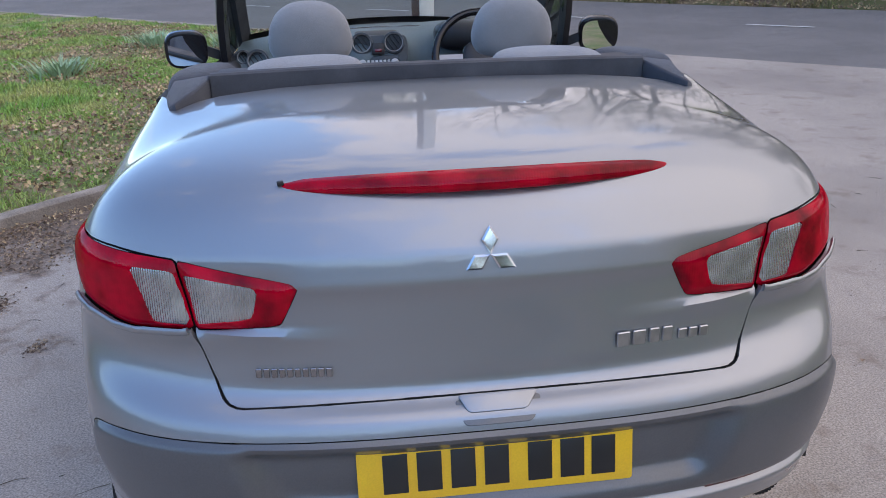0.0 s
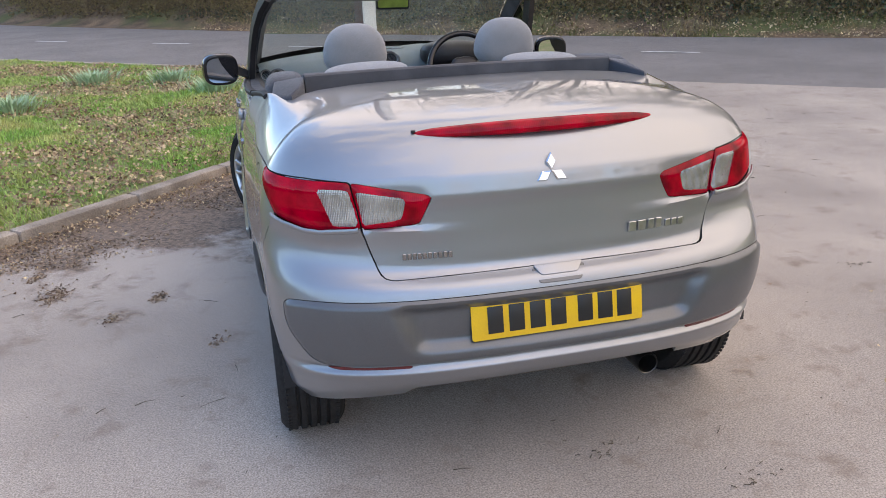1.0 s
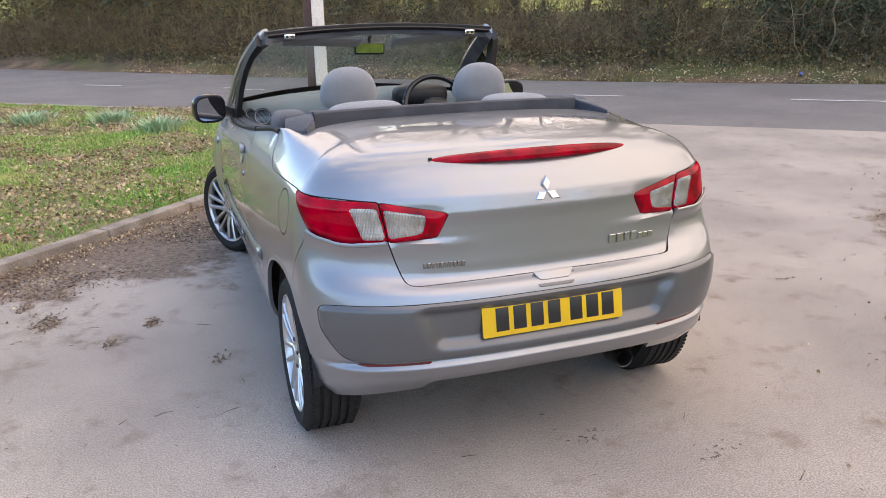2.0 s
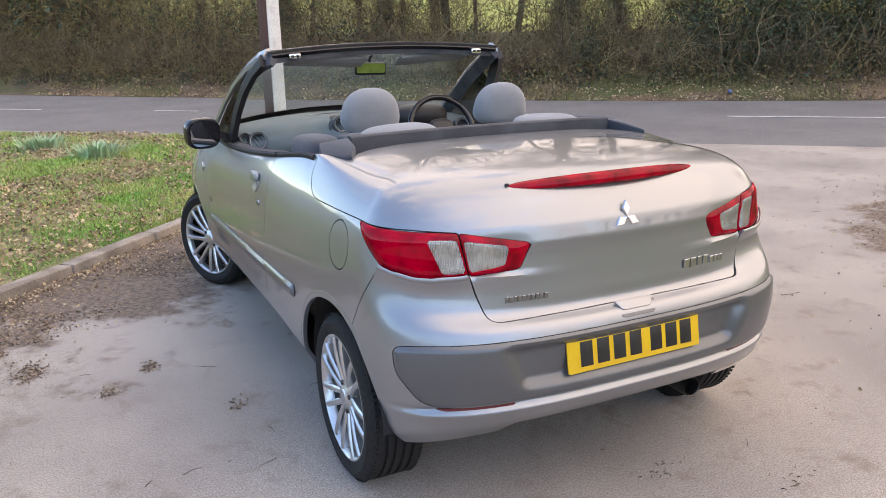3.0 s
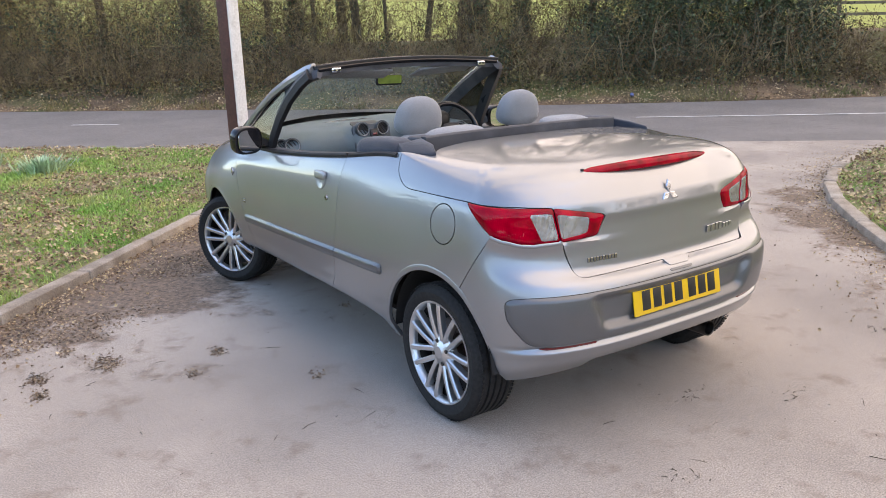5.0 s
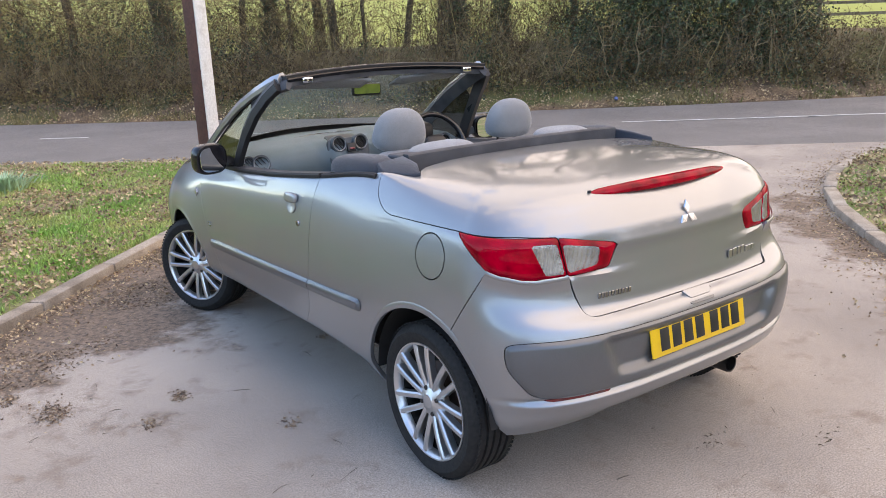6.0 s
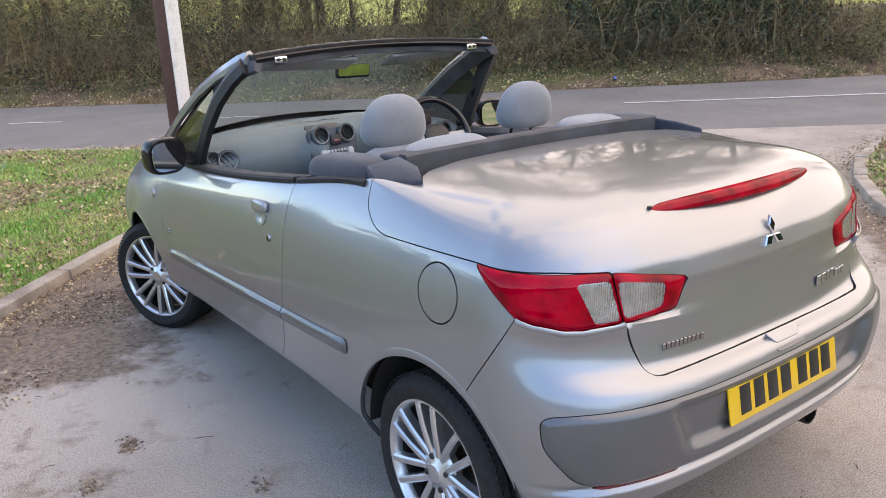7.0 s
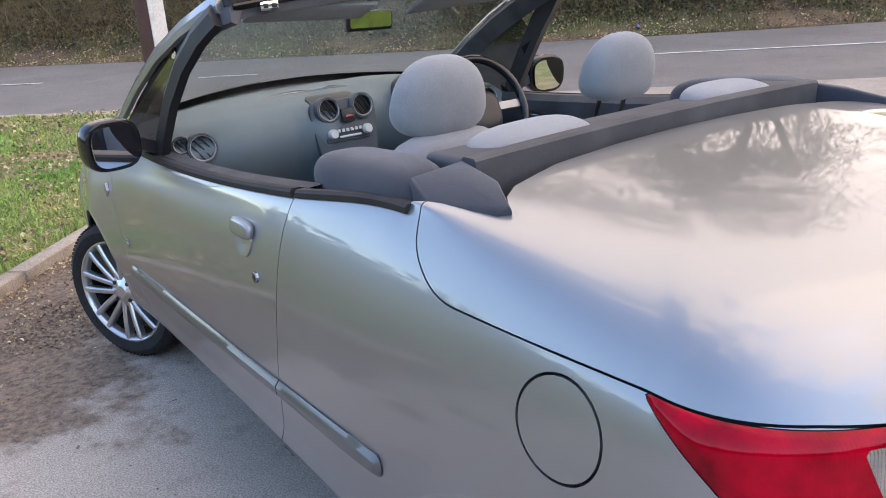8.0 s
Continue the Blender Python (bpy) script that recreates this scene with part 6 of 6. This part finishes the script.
def hedge():
    """The scrub on the bank over the road: shrubs, a loose tangle of twigs, withered leaves, and ivy in clumps."""
    stems, tangle, leaves, ivy = Heap(), Heap(), Heap(), Heap()
    for k in range(560):
        s = rng.uniform(-6.9, 17) if k < 430 else rng.uniform(17, 32)
        tall = rng.uniform(0.6, 1.5) * (1 - 0.45 * openness(s)) * (1 + 0.4 * noise.noise(Vector((s * 0.5, 1, 0))))
        shrub(stems, s, 1.5 + abs(rng.gauss(0, 1.4)), tall)
    for _ in range(420):
        s = rng.uniform(-6.4, 26)
        if rng.random() > openness(s) * 0.45:
            shrub(stems, s, rng.uniform(2.6, 6.0), rng.uniform(1.3, 3.0))
    for _ in range(10500):
        s = rng.uniform(-6.9, 24)
        e = 1.2 + abs(rng.gauss(0, 1.5))
        x, y = plan(s, road_far(s) + e)
        p = Vector((x, y, ground_height(x, y) + abs(rng.gauss(0, 0.55 - 0.2 * openness(s)))))
        d = (rand_dir() + Vector((0, 0, 0.3))).normalized()
        g, r = rng.uniform(0.2, 1.0), rng.uniform(0.002, 0.006)
        arch = Vector((0, 0, g * rng.uniform(-0.15, 0.25))) + rand_dir() * g * 0.12
        tangle.stick([p, p + d * g * 0.5 + arch, p + d * g], r, r * 0.45)
    # the upper tangle over the bank's crest, thinner where the field shows
    for _ in range(15000):
        s = rng.uniform(-6.5, 24)
        if rng.random() < openness(s) * 0.6:
            continue
        x, y = plan(s, road_far(s) + rng.uniform(2.0, 6.0))
        z = rng.uniform(0.1, 2.6)
        p = Vector((x, y, ground_height(x, y) + z))
        d = (rand_dir() + Vector((0, 0, 0.25))).normalized()
        g, r = rng.uniform(0.3, 1.2), rng.uniform(0.003, 0.008)
        stems.stick([p, p + d * g * 0.5 + rand_dir() * g * 0.15, p + d * g], r, r * 0.4)
        if noise.noise(Vector((s * 0.9, z * 0.9, 3))) > -0.1:
            for _ in range(3):
                (ivy if rng.random() < 0.35 else leaves).leaf(p + d * g * rng.random(), rand_dir(), rand_dir(), rng.uniform(0.03, 0.07))
    for _ in range(24000):
        s = rng.uniform(-7.2, 28)
        e = 0.9 + abs(rng.gauss(0, 1.5))
        x, y = plan(s, road_far(s) + e)
        tall = abs(rng.gauss(0, 0.5)) * (0.4 + max(0, noise.noise(Vector((s * 0.6, e * 0.6, 4)))))
        leaves.leaf(Vector((x, y, ground_height(x, y) + tall)), rand_dir(), rand_dir(0.8), rng.uniform(0.03, 0.085))
    # ivy: a thick mass at the hedge's end, low clumps elsewhere
    clumps = [(-0.9, 1.9, 0.5, 1.2, 2600), (-1.9, 2.0, 0.9, 2.2, 7000), (-3.0, 2.1, 0.9, 2.6, 8500), (-4.2, 2.1, 0.9, 2.6, 8500), (-5.3, 2.1, 0.7, 2.3, 6500), (-6.1, 2.2, 0.4, 1.4, 1800), (1.4, 1.9, 0.35, 0.8, 1100), (2.5, 1.8, 0.25, 0.4, 350), (4.3, 2.6, 0.2, 0.5, 300), (6.4, 1.7, 0.3, 0.3, 300), (7.6, 2.4, 0.7, 1.0, 1100), (9.6, 2.6, 0.6, 1.4, 1300), (11.5, 2.6, 0.8, 1.3, 1500), (13.5, 2.4, 0.7, 1.6, 1500), (16.0, 2.6, 1.0, 1.6, 1500)]
    for s0, e0, wide, high, count in clumps:
        for _ in range(count):
            s = s0 + rng.gauss(0, wide * 0.65)
            e = e0 + 0.3 + rng.gauss(0, 0.45)
            x, y = plan(s, road_far(s0) + e)
            z = rng.random() ** 1.3 * high
            if noise.noise(Vector((s * 2.2, e * 2.2, z * 2.2))) < -0.22:
                continue
            ivy.leaf(Vector((x, y, ground_height(x, y) + z + 0.03)), rand_dir(), (rand_dir() - OUT * 0.7 + Vector((0, 0, 0.5))), rng.uniform(0.04, 0.085))
    # the ivy's tall upper mass, where it has grown over the trees, with gaps of sky
    for _ in range(18000):
        s = rng.uniform(-6.3, -0.6)
        z = rng.uniform(1.8, 8.5)
        if s > -1.9 and z > 3.2 or noise.noise(Vector((s * 0.9, z * 0.9, 21))) < -0.22 + 0.02 * z:
            continue
        e = 2.9 + rng.gauss(0, 0.8)
        x, y = plan(s, road_far(s) + e)
        ivy.leaf(Vector((x, y, ground_height(x, y) + z)), rand_dir(), (rand_dir() - OUT * 0.5 + Vector((0, 0, 0.5))), rng.uniform(0.07, 0.15))
    for _ in range(6000):
        s = rng.uniform(-9, 18)
        e = 0.9 + abs(rng.gauss(0, 0.8))
        if noise.noise(Vector((s * 0.8, e, 8))) < 0.0:
            continue
        x, y = plan(s, road_far(s) + e)
        ivy.leaf(Vector((x, y, ground_height(x, y) + abs(rng.gauss(0, 0.08)))), rand_dir(), rand_dir(1.2), rng.uniform(0.04, 0.08))
    # the trees' upper twigs, high over the bank
    for _ in range(10000):
        s, z = rng.uniform(-8, 9), rng.uniform(2.9, 11)
        if z > 11 - 1.2 * max(0.0, s - 1) or noise.noise(Vector((s * 0.45, z * 0.45, 31))) < -0.25 + 0.03 * (z - 3):
            continue
        x, y = plan(s, road_far(s) + rng.uniform(2.2, 7.5))
        q = Vector((x, y, ground_height(x, y) + z))
        d = (rand_dir() + Vector((0, 0, 0.4))).normalized()
        g, k = rng.uniform(0.5, 1.7), rng.uniform(0.007, 0.018)
        stems.stick([q, q + d * g * 0.5 + rand_dir() * g * 0.15, q + d * g], k, k * 0.4)
        for _ in range(2):
            leaves.leaf(q + d * g * rng.random(), rand_dir(), rand_dir(), rng.uniform(0.06, 0.13))
    # tall growth added down the road to darken what the lid's shoulder reflects
    for _ in range(7000):
        s, z = rng.uniform(15, 34), rng.uniform(1.0, 6.5)
        x, y = plan(s, road_far(s) + rng.uniform(2.0, 5.5))
        q = Vector((x, y, ground_height(x, y) + z))
        d = (rand_dir() + Vector((0, 0, 0.4))).normalized()
        g, k = rng.uniform(0.5, 1.7), rng.uniform(0.008, 0.02)
        stems.stick([q, q + d * g * 0.5 + rand_dir() * g * 0.15, q + d * g], k, k * 0.4)
        for _ in range(3):
            (ivy if z < 3 else leaves).leaf(q + d * g * rng.random(), rand_dir(), rand_dir(), rng.uniform(0.08, 0.18))
    for _ in range(1500):
        s, e = rng.uniform(-10.5, -6.2), 1.0 + abs(rng.gauss(0, 1.6))
        x, y = plan(s, road_far(s) + e)
        p = Vector((x, y, ground_height(x, y) + abs(rng.gauss(0, 0.22))))
        d = (rand_dir() + Vector((0, 0, 0.3))).normalized()
        g, k = rng.uniform(0.2, 0.9), rng.uniform(0.002, 0.006)
        tangle.stick([p, p + d * g * 0.5 + rand_dir() * g * 0.15, p + d * g], k, k * 0.4)
        for _ in range(3):
            leaves.leaf(p + d * g * rng.random(), rand_dir(), rand_dir(0.8), rng.uniform(0.03, 0.08))
    stems.done("hedge_stems", TWIG, "leaning bare brown shrub stems on the bank", "hedge")
    tangle.done("twig_tangle", CANE, "tangle of thin pale twigs over the bank", "brambles")
    leaves.done("hedge_leaves", BRAMBLE, "withered olive and brown leaves in the hedge", "hedge")
    ivy.done("ivy", IVY, "dark grey-green ivy massed at the hedge's end", "ivy")


hedge()


# pale crooked limbs in front of the ivy
def crooked_limbs():
    h = Heap()
    r = random.Random(21)
    for _ in range(26):
        s, e = r.uniform(-6.4, 0.2), r.uniform(1.3, 1.9)
        x, y = plan(s, road_far(s) + e)
        q = Vector((x, y, ground_height(x, y) - 0.03))
        d = Vector((r.gauss(0, 0.35), r.gauss(0, 0.35), 1)).normalized()
        pts = [q]
        for _ in range(7):
            d = (d + Vector((r.gauss(0, 0.35), r.gauss(0, 0.22), 0.12))).normalized()
            q = q + d * r.uniform(0.14, 0.30)
            pts.append(q)
        g = r.uniform(0.007, 0.020)
        h.stick(pts, g, g * 0.35)
        for _ in range(5):
            k = pts[r.randrange(2, 8)]
            f = (d * 0.3 + Vector((r.gauss(0, 1), r.gauss(0, 0.6), r.gauss(0.2, 0.6)))).normalized()
            w = r.uniform(0.25, 0.7)
            h.stick([k, k + f * w * 0.5 + Vector((r.gauss(0, 0.07), r.gauss(0, 0.07), r.gauss(0, 0.07))), k + f * w], g * 0.5, g * 0.2)
    x, y = plan(-7.4, road_far(-7.4) + 0.9)
    q = Vector((x, y, ground_height(x, y) - 0.02))
    h.stick([q + ALONG * a + Vector((0, 0, b)) for a, b in ((0, 0), (0.10, 0.28), (0.08, 0.55), (-0.02, 0.85), (-0.16, 1.08))], 0.016, 0.008)
    h.done("crooked_limbs", CANE, "pale crooked bare limbs in front of the ivy", "branches")


crooked_limbs()


def verge_grass():
    """Rough grass on the far verge, in tufts at the road's edge and at the hedge's end."""
    h = Heap()
    r = random.Random(61)
    made = 0
    while made < 8000:
        s = r.uniform(-16, 16)
        e = 0.05 + abs(r.gauss(0, 1.0 if s > -6.5 else 2.6))
        if noise.noise(Vector((s * 0.7, e * 1.4, 15))) < (0.02 if s > -6.5 else -0.25):
            continue
        x, y = plan(s, road_far(s) + e)
        p = Vector((x, y, ground_height(x, y) - 0.01))
        a = r.uniform(0, 6.28)
        h.blade(p, p + Vector((r.gauss(0, 0.6), r.gauss(0, 0.6), 1)).normalized() * r.uniform(0.05, 0.17), r.uniform(0.006, 0.012), Vector((math.cos(a), math.sin(a), 0)))
        made += 1
    h.done("verge_grass", VERGE_BLADE, "rough yellow-green grass tufts on the far verge", "grass")


verge_grass()


def bare_tree(s, back, tall, girth, seed, ivied):
    """A leafless tree on the bank: a tapering trunk, limbs and a mesh of twigs."""
    r = random.Random(seed)
    n = road_far(s) + back
    x, y = plan(s, n)
    z = ground_height(x, y) - 0.1
    root = thing("bare_tree", "leafless tree with %s trunk on the bank" % ("an ivy-clad" if ivied else "a slim grey"), "tree", "trees on the bank", at=(x, y, z))
    trunk, twigs, green = Heap(), Heap(), Heap()
    bm = bmesh.new()

    def grow(p, d, length, radius, depth):
        pts, q = [p], p
        for k in range(4):
            d = (d + Vector((r.gauss(0, 0.10), r.gauss(0, 0.10), 0.05))).normalized()
            q = q + d * length / 4
            pts.append(q)
        if depth < 2:
            tube(bm, pts, [radius * (1 - 0.42 * k / 4) for k in range(5)], 9 if depth == 0 else 6, cap=False)
        else:
            twigs.stick(pts, radius, radius * 0.45)
        if depth == 4:
            return
        kids = (11, 7, 5, 4)[depth]
        for _ in range(kids):
            t = r.uniform(0.35, 1.0) if depth else r.uniform(0.40, 1.0)
            i = min(3, int(t * 4))
            b = pts[i].lerp(pts[i + 1], t * 4 - i)
            out = Vector((r.gauss(0, 1), r.gauss(0, 1), r.uniform(0.1, 0.9))).normalized()
            grow(b, (d * 0.55 + out * 0.75).normalized(), length * r.uniform(0.42, 0.66), radius * (0.42 if depth else 0.17) * (1.15 - 0.4 * t), depth + 1)

    grow(Vector((0, 0, 0)), Vector((r.gauss(0, 0.05), r.gauss(0, 0.05), 1)).normalized(), tall * 0.55, girth, 0)
    part("trunk", bm, BARK, root, "grey-brown bark")
    twigs.done("crown", TWIG, "", "", parent=root)
    if ivied:
        for _ in range(1500):
            h = abs(r.gauss(0, 1.6))
            a = r.uniform(0, 6.28)
            o = Vector((math.cos(a), math.sin(a), 0))
            k = girth * (1 - 0.08 * h) + abs(r.gauss(0, 0.07))
            green.leaf(o * k + Vector((0, 0, h)), rand_dir(), (o + rand_dir() * 0.5), r.uniform(0.06, 0.11))
        green.done("ivy_cover", IVY, "", "", parent=root)


TREES = [(4.55, 4.2, 9, .055, 0), (6.5, 4.0, 9, .06, 0), (7.2, 4.5, 10, .13, 1), (9.3, 4.1, 9, .06, 0), (-18.0, 5.5, 12, .17, 0), (-15.2, 7.5, 13, .18, 0), (-13.0, 5.2, 13, .17, 0), (-6.2, 7.4, 13, .16, 0), (-2.6, 7.0, 12, .16, 0), (2.9, 7.2, 13, .15, 0), (6.6, 7.4, 12, .16, 0), (-21.0, 6.0, 13, .2, 0), (-5.2, 4.4, 11, .14, 1), (-3.4, 5.6, 12, .15, 0), (-0.9, 4.8, 10, .09, 0), (0.95, 3.9, 10, .13, 1), (2.1, 3.8, 11, .20, 1), (3.6, 4.9, 8, .09, 0), (5.4, 4.4, 10, .12, 0), (8.1, 4.8, 9, .10, 0), (10.2, 4.3, 11, .20, 1), (13.4, 4.9, 9, .14, 0), (17.5, 4.6, 10, .16, 0)]
for k, (s, back, tall, girth, ivied) in enumerate(TREES):
    bare_tree(s, back, tall, girth, 40 + k, ivied)


def daffodils(x, y, spread, count, seed):
    r = random.Random(seed)
    h = Heap()
    for _ in range(count):
        a = r.uniform(0, 6.28)
        d = abs(r.gauss(0, spread * 0.4))
        p = Vector((d * math.cos(a), d * math.sin(a), -0.01))
        lean = Vector((math.cos(a) * 0.6 + r.gauss(0, 0.25), math.sin(a) * 0.6 + r.gauss(0, 0.25), 1)).normalized()
        tall = r.uniform(0.16, 0.30)
        w = Vector((math.cos(a + 1.5), math.sin(a + 1.5), 0))
        h.blade(p, p + lean * tall + Vector((lean.x, lean.y, -0.5)) * tall * 0.25, 0.010, w)
    root = thing("daffodil_clump", "clump of grey-green daffodil leaves, not in flower", "plant", "daffodil clumps", at=(x, y, lawn_height(x, y)))
    h.done("leaves", DAFF, "", "", parent=root)


daffodils(-1.14, 8.35, 0.45, 300, 3)
daffodils(-1.75, 9.55, 0.42, 260, 6)
daffodils(-2.9, 10.2, 0.5, 220, 4)
daffodils(-3.4, 7.6, 0.5, 200, 5)


def unseen_wood():
    """An unseen belt of trees added behind the drive, for the paint and the mirrors to reflect."""
    wood = Heap()
    r = random.Random(77)
    for _ in range(10000):
        a = r.uniform(radians(120), radians(330))
        d = 30 + abs(r.gauss(0, 4))
        z = abs(r.gauss(0, 1)) * 1.7 * (1 + 0.4 * noise.noise(Vector((a * 4, 0, 0))))
        wood.leaf(Vector((d * math.cos(a), d * math.sin(a) + 2, z)), rand_dir(), rand_dir(0.4), r.uniform(0.7, 1.5))
    wood.done("far_trees", FAR_LEAF, "unseen belt of foliage added behind the drive for the car's reflections", "woods")


unseen_wood()


def debris():
    """Bits of twig, bark and grit lying on the drive."""
    r = random.Random(5)
    sticks, grit = Heap(), Heap()
    for _ in range(520):
        x, y = r.uniform(-4.5, 5.5), r.uniform(-4.0, 4.5)
        if inside(LAWN_L, x, y) or inside(LAWN_R, x, y):
            continue
        a, e = r.uniform(0, 6.28), (r.uniform(0.02, 0.08) * (2.0 if r.random() < 0.06 else 1) if r.random() < 0.35 else r.uniform(0.005, 0.018))
        d = Vector((math.cos(a), math.sin(a), 0))
        z = ground_height(x, y) + 0.007
        p = Vector((x, y, z))
        sticks.stick([p, p + d * e * 0.5 + Vector((r.gauss(0, 0.003), r.gauss(0, 0.003), 0.002)), p + d * e], 0.0016, 0.0008)
    for _ in range(5200):
        x, y = r.uniform(-4.5, 5.5), r.uniform(-4.0, 4.5)
        if inside(LAWN_L, x, y) or inside(LAWN_R, x, y):
            continue
        k = len(grit.v)
        e = r.uniform(0.0016, 0.0045) * (2.0 if r.random() < 0.03 else 1)
        z = ground_height(x, y) + 0.004
        grit.v += [Vector((x + e * r.uniform(0.7, 1.2) * math.cos(t + r.uniform(0, 0.6)), y + e * r.uniform(0.7, 1.2) * math.sin(t), z)) for t in (0, 1.57, 3.14, 4.71)] + [Vector((x, y, z + e * 0.9))]
        grit.f += [(k, k + 1, k + 4), (k + 1, k + 2, k + 4), (k + 2, k + 3, k + 4), (k + 3, k, k + 4)]
    clumps = [(-0.35, -0.95), (0.55, -0.78), (0.20, -0.52), (1.6, -0.6), (2.1, 0.6)]
    for cx, cy in clumps:
        for _ in range(14):
            x, y = cx + r.gauss(0, 0.045), cy + r.gauss(0, 0.03)
            a, e = r.uniform(0, 6.28), r.uniform(0.006, 0.024)
            p = Vector((x, y, ground_height(x, y) + 0.008))
            sticks.stick([p, p + Vector((math.cos(a) * e * 0.5, math.sin(a) * e * 0.5, 0.003)), p + Vector((math.cos(a) * e, math.sin(a) * e, 0))], 0.0022, 0.001)
    crumbs = Heap()
    for _ in range(22000):
        u, w = r.uniform(-0.6, 5.6), abs(r.gauss(0, 0.55))
        x, y = plan(3.25 - w, u)
        if inside(LAWN_L, x, y) or noise.noise(Vector((x * 1.6, y * 1.6, 12))) < -0.12 + 0.35 * w:
            continue
        a = r.uniform(0, 6.28)
        if w > 0.7:
            continue
        crumbs.leaf(Vector((x, y, ground_height(x, y) + 0.006)), Vector((math.cos(a), math.sin(a), r.gauss(0, 0.25))), Vector((r.gauss(0, 0.5), r.gauss(0, 0.5), 1)), r.uniform(0.006, 0.022))
    # trodden clumps of soil and straw out on the tarmac
    for cx, cy, wide, count in ((-1.82, 1.51, 0.13, 420), (-1.31, 1.31, 0.06, 160), (-1.5, 1.11, 0.055, 90), (-2.14, 1.5, 0.09, 220), (-2.16, 1.29, 0.07, 140), (-1.02, 0.7, 0.07, 60), (-1.97, 1.8, 0.08, 160), (-0.43, 1.55, 0.05, 40)):
        for _ in range(count):
            w, u = r.gauss(0, wide), r.gauss(0, wide * 0.42)
            x, y = cx + OUT.x * u + ALONG.x * w * 0.6 + 0.3 * w, cy + OUT.y * u + ALONG.y * w * 0.6
            a = r.uniform(0, 6.28)
            crumbs.leaf(Vector((x, y, ground_height(x, y) + 0.006)), Vector((math.cos(a), math.sin(a), r.gauss(0, 0.2))), Vector((r.gauss(0, 0.5), r.gauss(0, 0.5), 1)), r.uniform(0.005, 0.018))
    crumbs.done("soil_crumbs", BARK_BITS, "crumbled bark, soil and rotted leaf along the kerb", "soil")
    sticks.done("twig_bits", BARK, "small dark twigs and crumbs of bark on the drive", "debris")
    grit.done("grit", KERB_STONE, "loose pale grit on the drive", "grit")


debris()


# rail fence in the field beyond the hedge's end
RAIL = material("weathered_rail_timber", (0.12, 0.10, 0.08), 0.9, 0, (0.20, 0.17, 0.135), 5, grain=0.3, grain_scale=40, bump=0.5, bump_scale=60)
fence = thing("rail_fence", "weathered dark timber rail fence across the field", "fence")
posts = []
for k in range(9):
    x, y = plan(-6.5 - 2.4 * k, 24.0 + 0.2 * k)
    posts.append(Vector((x, y, ground_height(x, y))))
    bm = bmesh.new()
    box(bm, (0.11, 0.11, 1.35), pose(x, y, posts[-1].z + 0.62, 0, 0, 40), 0.01)
    part("post", bm, RAIL, fence)
for p, q in zip(posts, posts[1:]):
    for h in (0.40, 0.75, 1.10):
        bm = bmesh.new()
        sweep(bm, [p + Vector((0, -0.07, h)), q + Vector((0, -0.07, h + 0.01))], [(-0.02, -0.045), (0.02, -0.045), (0.02, 0.045), (-0.02, 0.045)])
        part("rail", bm, RAIL, fence)

# a scrap of blue litter on the far verge
bm = bmesh.new()
superblock(bm, (0.14, 0.10, 0.08), pose(10.81, 9.57, ground_height(10.81, 9.57) + 0.05, 10, 20, 30), 2.2, 14, 8)
for v in bm.verts:
    v.co += Vector((noise.noise(v.co * 9), noise.noise(v.co * 9 + Vector((5, 0, 0))), noise.noise(v.co * 9 + Vector((0, 5, 0))))) * 0.05
BLUE_BAG = material("blue_plastic", (0.05, 0.10, 0.28), 0.5, 0, (0.12, 0.16, 0.34), 20)
litter_bag = part("litter_bag", bm, BLUE_BAG, None, angle=30)
tagged(litter_bag, "crumpled scrap of blue plastic on the verge", "litter")
